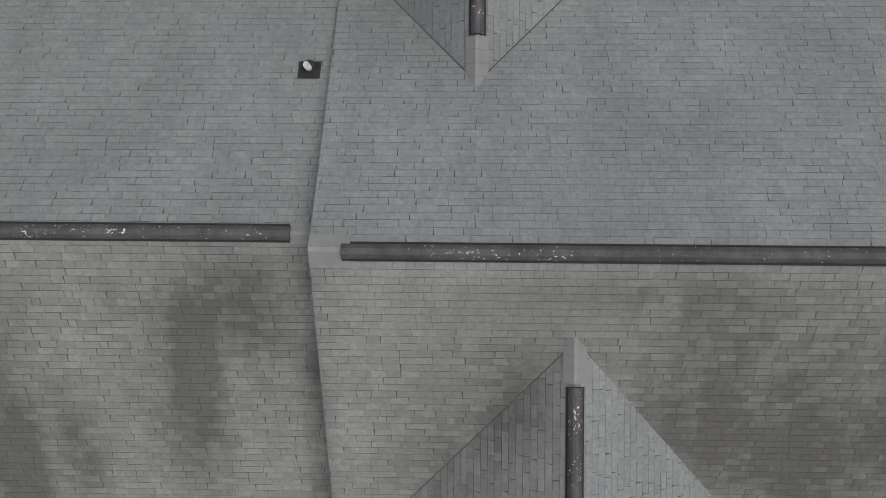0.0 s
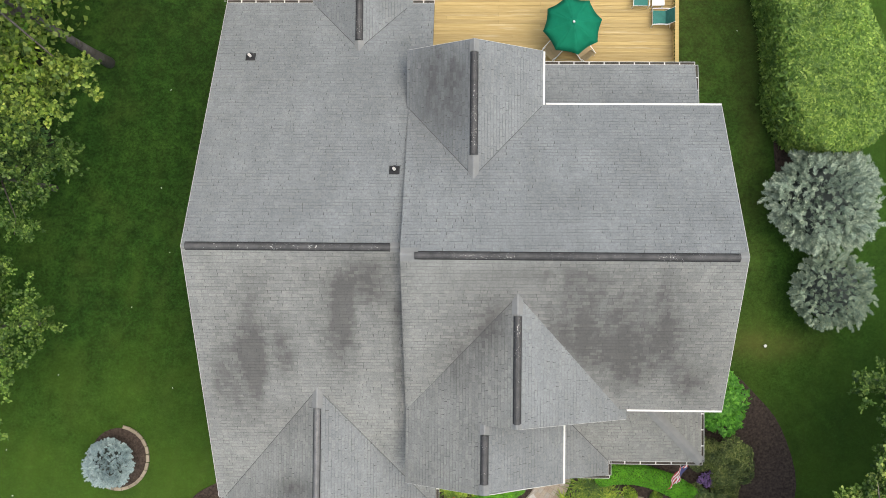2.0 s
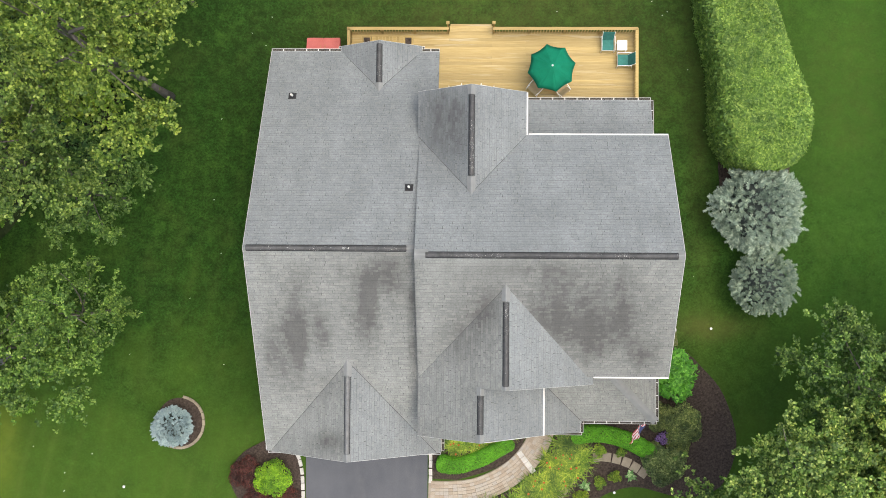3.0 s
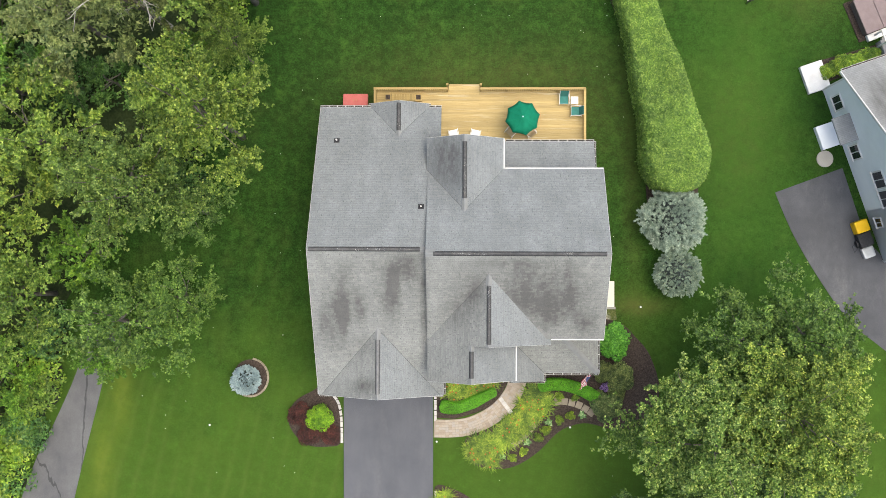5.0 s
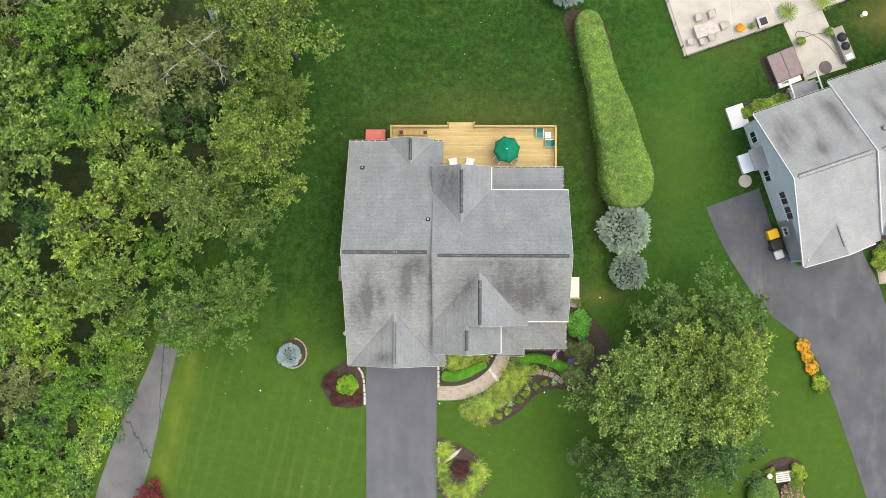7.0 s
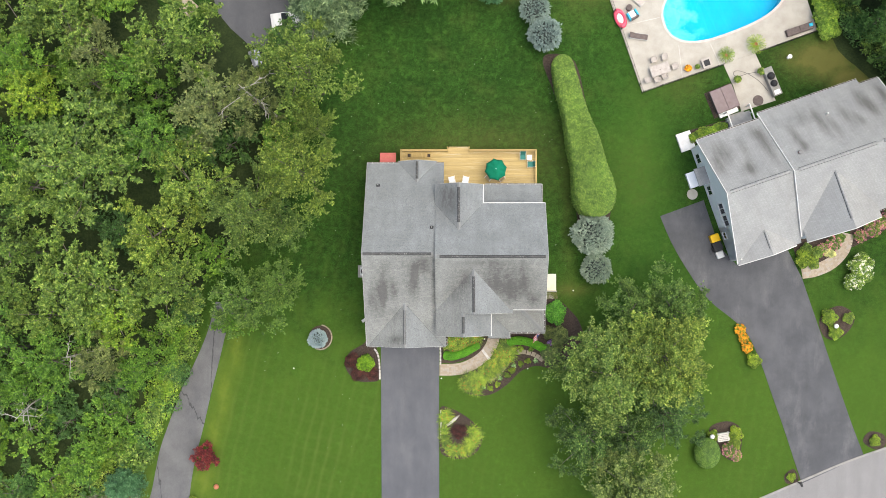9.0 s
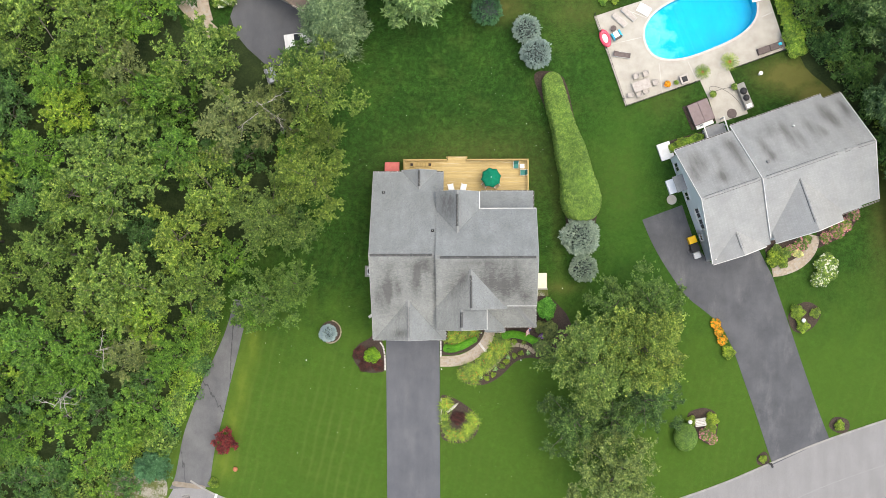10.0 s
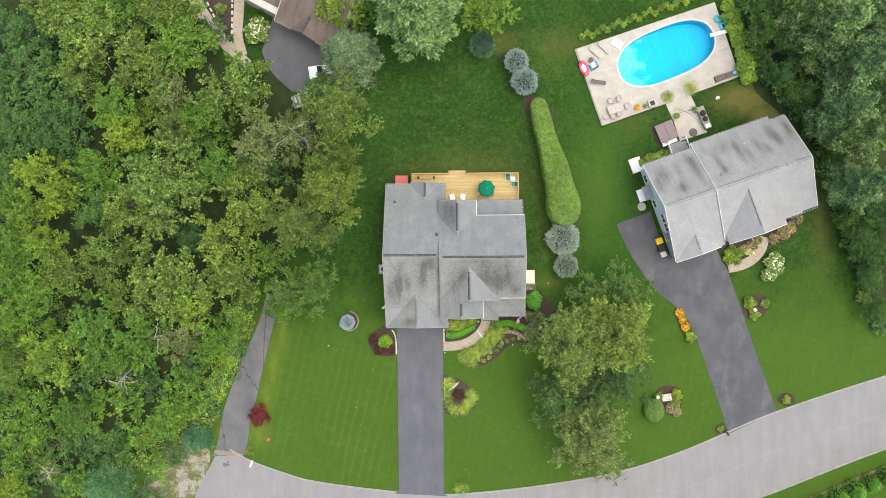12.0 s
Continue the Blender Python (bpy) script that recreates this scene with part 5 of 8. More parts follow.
for k in range(1):
    part("tread", box(-0.72, 1.22, 12.6 + 0.27 * k, 12.72 + 0.27 * k, DZT - 0.22 - 0.2 * k, DZT - 0.18 - 0.2 * k, 0.005), M_deck, deck)
for x in (-0.74, 1.24):
    part("stringer", solid([(x + s, yy, z) for s in (-0.02, 0.02) for yy, z in ((12.3, 1.05), (12.55, 1.05), (12.72, 0.85), (12.72, 0.0), (12.3, 0.0))]), M_rail, deck)
for a, b in (((-5.6, 12.3), (8.12, 12.3)), ((8.12, 6.6), (8.12, 12.3)), ((-5.6, 10.6), (-5.6, 12.3))):
    part("rim_joist", box(min(a[0], b[0]) - 0.02, max(a[0], b[0]) + 0.02, min(a[1], b[1]) - 0.02, max(a[1], b[1]) + 0.02, DZT - 0.26, DZT - 0.04), M_rail, deck)
for x in (-5.5, -2.5, 0.5, 3.5, 8.0):
    for yy in (9.4, 12.15):
        if x > -2 or yy > 11:
            part("support_post", box(x - 0.07, x + 0.07, yy - 0.07, yy + 0.07, 0, DZT - 0.2), M_rail, deck)

baluster_mesh = None


def railing(a, b, posts):
    """A deck rail: posts, a flat cap, two rails and square balusters."""
    global baluster_mesh
    r = thing("deck_railing", a[0], a[1], DZT, math.degrees(math.atan2(b[1] - a[1], b[0] - a[0])), "honey-coloured wooden deck railing with square balusters", "railing", "deck railings")
    n = math.dist(a, b)
    part("cap_rail", box(-0.05, n + 0.05, -0.075, 0.075, 0.9, 0.94, 0.006), M_rail, r)
    for z in (0.82, 0.1):
        part("rail", box(0, n, -0.02, 0.02, z, z + 0.085), M_rail, r)
    for k in range(posts):
        x = n * k / (posts - 1)
        part("post", box(x - 0.045, x + 0.045, -0.065, 0.025, -0.25, 0.9, 0.004), M_rail, r)
    if baluster_mesh is None:
        bm = box(-0.018, 0.018, -0.018, 0.018, 0.1, 0.9)
        baluster_mesh = bpy.data.meshes.new("baluster")
        bm.to_mesh(baluster_mesh)
        baluster_mesh.materials.append(M_rail)
        bm.free()
    for k in range(1, int(n / 0.14)):
        o = new("baluster", baluster_mesh)
        o.parent = r
        o.matrix_basis = Matrix.Translation((k * 0.14, -0.038, 0))


railing((-5.6, 12.24), (-0.85, 12.24), 4)
railing((1.33, 12.24), (8.08, 12.24), 5)
railing((8.08, 12.2), (8.08, 8.8), 3)
railing((-5.56, 10.9), (-5.56, 12.2), 2)

for x in (-0.85, 1.33):
    newel = thing("newel_post", x, 12.5, 0, 0, "honey-coloured square post beside the deck stairs", "post", "newel posts")
    part("post", box(-0.05, 0.05, -0.05, 0.05, 0, DZT + 1.0, 0.005), M_rail, newel)
    part("cap", box(-0.075, 0.075, -0.075, 0.075, DZT + 1.0, DZT + 1.04, 0.01), M_rail, newel)

umbrella = thing("patio_umbrella", 3.98, 10.15, DZT, 0, "open green canvas patio umbrella with a white finial", "umbrella")
for s in range(8):
    a = 2 * math.pi * s / 8 + 0.2
    nxt = a + 2 * math.pi / 8
    apex = Vector((0, 0, 2.55))
    p, q = Vector((math.cos(a) * 1.13, math.sin(a) * 1.13, 2.02)), Vector((math.cos(nxt) * 1.13, math.sin(nxt) * 1.13, 2.02))
    pn = bmesh.new()
    grid = []
    for u in range(6):
        f = u / 5
        row = []
        for w in range(6):
            g = w / 5
            e = p.lerp(q, g)
            e = e - Vector((e.x, e.y, 0)) * (0.05 * math.sin(math.pi * g))
            v = apex.lerp(e, f)
            v.z -= 0.05 * math.sin(math.pi * g) * f - 0.1 * f * (1 - f)
            row.append(pn.verts.new(v))
        grid.append(row)
    for u in range(5):
        for w in range(5):
            pn.faces.new((grid[u][w], grid[u + 1][w], grid[u + 1][w + 1], grid[u][w + 1]))
    bmesh.ops.remove_doubles(pn, verts=pn.verts[:], dist=0.0005)
    flap = bmesh.ops.extrude_edge_only(pn, edges=[e for e in pn.edges if e.is_boundary and all(math.hypot(v.co.x, v.co.y) > 1.05 for v in e.verts)])
    for v in flap["geom"]:
        if isinstance(v, bmesh.types.BMVert):
            v.co.z -= 0.1
    bmesh.ops.solidify(pn, geom=pn.faces[:], thickness=0.006)
    part("canopy_panel", pn, M_green, umbrella, "", True)
    part("rib", tube([(0, 0, 2.46), (math.cos(a) * 0.6, math.sin(a) * 0.6, 2.2), (math.cos(a) * 1.1, math.sin(a) * 1.1, 1.96)], 0.01, 5), M_frame, umbrella)
part("pole", tube([(0, 0, 0), (0, 0, 2.56)], 0.02, 10), M_frame, umbrella)
part("finial", lathe([(0.02, 2.55), (0.045, 2.58), (0.05, 2.61), (0.03, 2.65), (0.008, 2.66)], 12), M_frame, umbrella, "white round finial", True)
part("base", lathe([(0.24, 0), (0.24, 0.05), (0.06, 0.09), (0.03, 0.2)], 20), M_black, umbrella)

patio_table = thing("patio_table", 3.98, 10.15, DZT, 0, "round white patio table beneath the umbrella", "table")
part("tabletop", lathe([(0.58, 0.68), (0.6, 0.7), (0.6, 0.715), (0.58, 0.725), (0.03, 0.725)], 28), M_frame, patio_table)
for a in (0.4, 1.97, 3.54, 5.11):
    part("leg", tube([(math.cos(a) * 0.5, math.sin(a) * 0.5, 0), (math.cos(a) * 0.42, math.sin(a) * 0.42, 0.69)], 0.018, 7), M_frame, patio_table)


def sling_chair(x, y, z, turn, cloth, label, high=0.95):
    """An outdoor chair: bent white tube frame, sling seat and back. Faces +y."""
    t = thing("patio_chair", x, y, z, turn, label, "chair", "chairs on the deck")
    for s in (-0.31, 0.31):
        part("side_frame", tube([(s, 0.32, 0.0), (s, 0.34, 0.58), (s, 0.1, 0.63), (s, -0.32, 0.6), (s, -0.42, 0.0)], 0.018, 7), M_frame, t)
        part("back_post", tube([(s * 0.9, -0.2, 0.36), (s * 0.9, -0.36, 0.7), (s * 0.9, -0.46, high)], 0.016, 7), M_frame, t)
    for yy in (0.3, -0.22):
        part("crossbar", tube([(-0.3, yy, 0.38), (0.3, yy, 0.38)], 0.014, 6), M_frame, t)
    seat = solid([(sx, yy, zz) for sx in (-0.27, 0.27) for yy, zz in ((0.3, 0.4), (0.3, 0.385), (-0.2, 0.365), (-0.2, 0.35))])
    part("seat", seat, cloth, t)
    back = solid([(sx, yy + dy, zz) for sx in (-0.27, 0.27) for yy, zz in ((-0.21, 0.37), (-0.46, high)) for dy in (0.0, 0.015)])
    part("backrest", back, cloth, t)
    return t


SLING = "patio chair with a dark green sling and white tube frame"
sling_chair(6.78, 11.62, DZT, 180, M_sling, SLING)
sling_chair(7.55, 10.85, DZT, 90, M_sling, SLING)
DARK_CHAIR = "patio chair with a tan seat and white tube frame"
M_wire = plain("tan_sling", (0.28, 0.22, 0.13), (0.42, 0.34, 0.2), 4, 60, 0.8)
sling_chair(3.42, 9.62, DZT, -42, M_wire, DARK_CHAIR, 0.7)
sling_chair(4.5, 9.57, DZT, 38, M_wire, DARK_CHAIR, 0.7)
WHITE_CHAIR = "white patio chair standing by the back wall"
sling_chair(-0.42, 9.3, DZT, 12, M_frame, WHITE_CHAIR, 0.8)
sling_chair(0.98, 9.3, DZT, -12, M_frame, WHITE_CHAIR, 0.8)
st = thing("side_table", 7.45, 11.55, DZT, 0, "small square white side table between two chairs", "table")
part("tabletop", box(-0.24, 0.24, -0.24, 0.24, 0.42, 0.45, 0.008), M_frame, st)
for sx in (-0.2, 0.2):
    for sy in (-0.2, 0.2):
        part("leg", box(sx - 0.018, sx + 0.018, sy - 0.018, sy + 0.018, 0, 0.42), M_frame, st)

bench = thing("garden_bench", -3.75, 11.75, DZT, 0, "slatted wooden bench between two square planter boxes", "bench")
for k in range(9):
    part("slat", box(-0.75 + k * 0.17, -0.62 + k * 0.17, -0.22, 0.22, 0.41, 0.44, 0.004), M_rail, bench)
for s in (-1.0, 1.0):
    bx = part("planter_box", box(s - 0.22, s + 0.22, -0.24, 0.24, 0.0, 0.46, 0.006), M_rail, bench)
    part("soil", box(s - 0.15, s + 0.15, -0.16, 0.16, 0.455, 0.468), M_mulch, bx)
part("bearer", box(-0.8, 0.8, -0.04, 0.04, 0.32, 0.41), M_rail, bench)

hatch = thing("cellar_hatch", -7.0, 11.2, 0, 0, "faded red steel cellar hatch with two leaves", "hatch")
part("frame", solid([(x, yy, z) for x in (-0.82, 0.82) for yy, z in ((-0.9, 0.0), (-0.9, 0.85), (0.95, 0.3), (0.95, 0.0))]), M_hatch, hatch)
for s in (-1, 1):
    leaf = part("door_leaf", solid([(x, yy, z) for x in (s * 0.012, s * 0.8) for yy, z in ((-0.88, 0.86), (-0.88, 0.9), (0.97, 0.31), (0.97, 0.35))]), M_hatch, hatch)
    part("handle", tube([(s * 0.1, 0.45, 0.5), (s * 0.1, 0.45, 0.56), (s * 0.1, 0.6, 0.51), (s * 0.1, 0.6, 0.45)], 0.012, 6), M_rail, leaf)

# ---- beds, walk and planting round the house ----
single("planting_bed", prism(curve([(-8.7, -6.6), (-9.6, -7.5), (-10.8, -8.2), (-11.4, -9.2), (-11.1, -10.3), (-10.1, -11.2), (-8.6, -11.3), (-7.85, -11.0), (-7.75, -9.6), (-8.0, -8.4), (-8.3, -7.2)], 5, True), -0.05, 0.06), M_mulch, "dark mulch planting bed beside the garage", "planting bed", "structure")
single("planting_bed", prism([(-1.7, -6.9), (-1.68, -9.35)] + curve([(-0.3, -9.4), (1.6, -8.8), (2.65, -7.95), (3.2, -6.9)], 4) + [(3.2, -5.5), (-1.3, -5.5)], -0.05, 0.06), M_mulch, "dark mulch bed between walk and garage front", "planting bed", "structure")
single("planting_bed", prism(curve([(0.5, -10.6), (0.5, -11.7), (1.2, -12.5), (2.7, -12.7), (3.9, -12.4), (5.2, -11.55), (6.4, -10.35), (7.3, -9.85), (8.5, -9.65), (10.6, -10.1), (12.4, -9.6), (13.2, -7.5), (12.6, -5.2), (11.6, -3.9), (10.6, -3.0), (9.3, -2.8), (8.4, -3.6), (8.2, -5.4), (6.4, -5.6), (4.7, -6.2), (4.5, -7.2), (3.6, -8.9), (2.3, -9.9)], 4, True), -0.05, 0.06), M_mulch, "dark mulch bed sweeping round the front corner", "planting bed", "structure")
single("planting_bed", prism(curve([(-1.6, -13.9), (-0.5, -14.0), (0.7, -14.6), (2.0, -15.6), (2.7, -16.8), (2.2, -18.3), (0.8, -19.1), (-0.9, -18.9), (-1.62, -18.2), (-1.62, -16)], 4, True), -0.05, 0.06), M_mulch, "dark mulch island bed beside the driveway", "planting bed", "structure")
single("planting_bed", prism(curve([(12.0, 12.6), (11.2, 15), (10.0, 18.5), (8.9, 21.6), (9.8, 22.4), (12.2, 21.6), (13.4, 17), (14.6, 12), (15.8, 7), (15.4, 4), (14.8, 2.2), (13.2, 2.4), (12.4, 5), (12.3, 9)], 4, True), -0.05, 0.04), M_mulch, "strip of dark mulch under the hedge", "planting bed", "structure")


def edging(points, size, name, label, material, gap=0.03, tall=0.12):
    """A row of separate blocks set along a line."""
    t = thing(name, label=label, category="edging", kind="structure")
    line = curve(points, 12)
    left, last = 0.0, Vector(line[0])
    rng = random.Random(len(points))
    for p in line[1:]:
        p = Vector(p)
        left += (p - last).length
        if left >= size[0] + gap:
            d = p - last
            o = part("block", box(-size[0] / 2, size[0] / 2, -size[1] / 2, size[1] / 2, 0, tall * rng.uniform(0.85, 1.15), 0.012), material, t)
            o.matrix_basis = pose(p.x, p.y, 0.0, 0, 0, math.degrees(math.atan2(d.y, d.x)) + rng.uniform(-3, 3))
            left = 0.0
        last = p
    return t


M_tan = plain("tan_edging_block", (0.24, 0.2, 0.14), (0.36, 0.31, 0.235), 3, 30, 0.9, 0, 0.3, 0.01, 0.3, 0.2)
edging([(6.0, -8.25), (6.6, -8.2), (7.2, -8.25), (7.9, -8.45), (8.5, -8.8), (8.9, -9.1)], (0.42, 0.45), "edging", "curved row of tan edging blocks in the mulch", M_tan, 0.02)
edging([(3.2, -11.3), (3.8, -10.9), (4.4, -10.4), (4.9, -9.8), (5.3, -9.2)], (0.4, 0.4), "edging", "curved row of tan edging blocks in the mulch", M_tan, 0.02)
edging([(-8.5, -7.8), (-8.1, -8.3), (-7.9, -9.0), (-7.82, -10.0), (-7.8, -11.2)], (0.32, 0.17), "edging", "row of pale edging stones along the driveway", M_edge, 0.012, 0.08)
edging([(-1.62, -7.6), (-1.6, -8.4), (-1.6, -9.4)], (0.32, 0.17), "edging", "row of pale edging stones along the driveway", M_edge, 0.012, 0.08)
edging([(-1.55, -13.9), (-1.55, -15.2), (-1.55, -17)], (0.32, 0.17), "edging", "row of pale edging stones along the driveway", M_edge, 0.012, 0.08)
ring = [(-13.95 + math.cos(a) * 1.2, -6.75 + math.sin(a) * 1.25) for a in [radians(-120 + 12 * k) for k in range(22)]]
edging(ring[:18], (0.3, 0.13), "edging", "ring of low tan edging blocks round a small spruce", M_tan, 0.01, 0.1)
single("planting_bed", prism([(-13.95 + math.cos(a) * 1.15, -6.75 + math.sin(a) * 1.2) for a in [radians(12 * k) for k in range(30)]], -0.05, 0.06), M_mulch, "round dark mulch bed under a small spruce", "planting bed", "structure")


def paver_material():
    k = Nodes("paver_concrete", 0.9, 0.0, 0.25)
    c = k.ramp(k.thing(), [(0.0, (0.32, 0.26, 0.2)), (0.35, (0.37, 0.31, 0.24)), (0.7, (0.4, 0.345, 0.28)), (1.0, (0.36, 0.33, 0.29))])
    c = k.mix(1.0, c, k.ramp(k.noise(24, 4), [(0.3, 0.8), (0.7, 1.15)]), "MULTIPLY")
    k.color(c).bump(k.noise(70, 3), 0.4, 0.006)
    return k.m


M_paver = paver_material()
M_sand = plain("joint_sand", (0.24, 0.2, 0.155), (0.34, 0.29, 0.23), 5, 60, 1.0)


def paved_walk(line, width, size, label, base_z=0.03):
    """A walk of separate pavers in courses across it, on a sand bed."""
    w = thing("walkway", label=label, category="walkway", kind="structure")
    part("sand_bed", prism(strip(line, width / 2 + 0.02, width / 2 + 0.02), -0.04, base_z), M_sand, w)
    rng = random.Random(7)
    n = round(width / size[1])
    me = bpy.data.meshes.new("paver")
    b = box(-size[0] / 2 + 0.003, size[0] / 2 - 0.003, -width / n / 2 + 0.003, width / n / 2 - 0.003, 0, 0.055)
    bmesh.ops.bevel(b, geom=b.edges[:], offset=0.006, segments=1, profile=0.6, affect="EDGES")
    b.to_mesh(me)
    b.free()
    me.materials.append(M_paver)
    left, last, row = 0.0, Vector(line[0]), 0
    fine = []
    for a, c in zip(line, line[1:]):
        a, c = Vector(a), Vector(c)
        m = max(1, int((c - a).length / 0.01))
        fine += [a.lerp(c, j / m) for j in range(m)]
    for p in fine[1:]:
        left += (p - last).length
        if left >= size[0]:
            d = (p - last).normalized()
            for j in range(n):
                off = (j - (n - 1) / 2) * width / n
                o = new("paver", me)
                o.parent = w
                o.matrix_basis = pose(p.x - d.y * off, p.y + d.x * off, base_z + rng.uniform(-0.004, 0.003), rng.uniform(-0.6, 0.6), rng.uniform(-0.6, 0.6), math.degrees(math.atan2(d.y, d.x)) + rng.uniform(-1.2, 1.2))
            left, row = 0.0, row + 1
        last = p
    return w


step_slab = thing("stone_step", 3.05, -8.5, 0.03, 37, "pale stone slab set across the paver walk", "stone step")
for k in range(4):
    part("slab", box(-0.13, 0.13, -0.62 + 0.31 * k, -0.325 + 0.31 * k, 0, 0.075, 0.01), M_edge, step_slab)
paved_walk(curve([(-1.7, -10.05), (-0.6, -10.05), (0.6, -9.9), (1.8, -9.4), (2.7, -8.75), (3.35, -8.0), (3.75, -7.2), (3.9, -6.3), (3.95, -5.4)], 8), 1.15, (0.215, 0.165), "curving walk of beige and pinkish concrete pavers")



def blades(name, seed, count, length, width, material, label, category="plant", flowers=0, flower=None, spread=0.25, arch=1.0):
    """A clump of long arching leaves, some with flowers on stalks."""
    rng = np.random.default_rng(seed)
    t = thing(name, label=label, category=category)
    v = []
    for i in range(count):
        a = rng.uniform(0, 2 * math.pi)
        r0 = spread * math.sqrt(rng.random())
        a0 = rng.uniform(0, 2 * math.pi)
        o = np.array([math.cos(a0) * r0, math.sin(a0) * r0, 0.0])
        d, s = np.array([math.cos(a), math.sin(a), 0]), np.array([-math.sin(a), math.cos(a), 0])
        L, W = length * rng.uniform(0.65, 1.15), width * rng.uniform(0.7, 1.2)
        pts = [o + d * L * q * (0.35 + 0.65 * q * arch) + np.array([0, 0, L * (1.25 * q - 0.85 * arch * q * q)]) for q in (0.0, 0.35, 0.7, 1.0)]
        ws = (W * 0.7, W, W * 0.75, W * 0.1)
        for j in range(3):
            v.append([pts[j] - s * ws[j] / 2, pts[j + 1] - s * ws[j + 1] / 2, pts[j + 1] + s * ws[j + 1] / 2, pts[j] + s * ws[j] / 2])
    part_mesh("foliage", leaf_mesh("foliage", np.array(v)), material, t)
    for i in range(flowers):
        a, r = rng.uniform(0, 2 * math.pi), length * rng.uniform(0.1, 0.6)
        c = np.array([math.cos(a) * r, math.sin(a) * r, length * rng.uniform(0.62, 0.8)])
        bm = bmesh.new()
        for k in range(6):
            b = k * math.pi / 3
            tip = Vector(c) + Vector((math.cos(b) * 0.055, math.sin(b) * 0.055, 0.03))
            s = Vector((-math.sin(b), math.cos(b), 0)) * 0.018
            m = Vector(c).lerp(tip, 0.6)
            bm.faces.new([bm.verts.new(q) for q in (Vector(c), m - s, tip, m + s)])
        part("flower", bm, flower, t, "orange flower")
    return t


M_daylily = leafy("daylily_leaves", (0.065, 0.145, 0.012), (0.165, 0.27, 0.022), (0.33, 0.41, 0.055), 0.15)
M_orange = plain("orange_petals", (0.4, 0.08, 0.02), (0.58, 0.15, 0.03), 10, 60, 0.6)
M_gold = leafy("golden_petals", (0.5, 0.2, 0.005), (0.75, 0.32, 0.01), (0.85, 0.45, 0.03), 0.0, 0.6, 0.1)
M_white_petal = leafy("white_petals", (0.45, 0.5, 0.4), (0.7, 0.73, 0.65), (0.8, 0.8, 0.75), 0.0, 0.6, 0.1)
M_pink_petal = leafy("pink_petals", (0.35, 0.12, 0.17), (0.5, 0.22, 0.27), (0.6, 0.35, 0.38), 0.0, 0.6, 0.1)
M_purple = leafy("purple_petals", (0.12, 0.06, 0.22), (0.22, 0.14, 0.36), (0.3, 0.22, 0.45), 0.0, 0.6, 0.1)
M_yew = leafy("olive_yew_needles", (0.045, 0.08, 0.02), (0.125, 0.175, 0.06), (0.25, 0.3, 0.13), 0.15)

M_hosta = leafy("hosta_leaves", (0.06, 0.17, 0.04), (0.14, 0.28, 0.09), (0.4, 0.5, 0.3), 0.0)
DAY = "clump of arching yellow-green daylily leaves with orange flowers"
lily = [blades("daylily", 30 + k, 170, 0.66, 0.042, M_daylily, DAY, "daylily", (0, 2, 3)[k], M_orange, 0.28) for k in range(3)]
rl = random.Random(9)
for bed in (
    [(0.8, -11.4), (1.3, -10.9), (1.1, -11.9), (1.8, -11.6), (1.9, -10.9), (2.4, -11.3), (2.5, -10.5), (2.1, -12.1), (3.0, -10.9), (3.1, -10.1), (3.6, -10.4), (3.8, -9.6), (4.3, -10.0), (4.3, -9.2), (4.9, -9.4), (4.7, -8.6), (5.3, -8.8), (5.1, -8.1), (5.7, -8.3), (4.9, -7.6), (5.5, -7.7), (4.2, -8.5), (3.4, -9.5)],
    [(-0.9, -7.4), (-0.4, -7.7), (-0.3, -7.1), (0.3, -7.5), (0.5, -7.0), (1.0, -7.4), (1.3, -7.0), (1.7, -7.2), (2.1, -6.8), (0.0, -6.8)],
    [(-0.9, -14.5), (-1.3, -14.9), (-0.7, -15.0), (-1.2, -16.2), (-1.1, -17.0), (-0.8, -17.8), (0.0, -18.1), (0.7, -18.3), (1.4, -18.0), (1.9, -17.3), (2.2, -16.6), (1.7, -16.2), (-0.3, -18.5), (1.3, -17.4)],
    [(0.2, -28.3), (0.6, -28.1), (0.9, -28.4), (0.5, -28.5)]):
    for x, y in bed:
        plant(rl.choice(lily), x, y, rl.uniform(0.85, 1.15), rl.uniform(0, 360), 1.0, 0.03)["group"] = "daylilies"


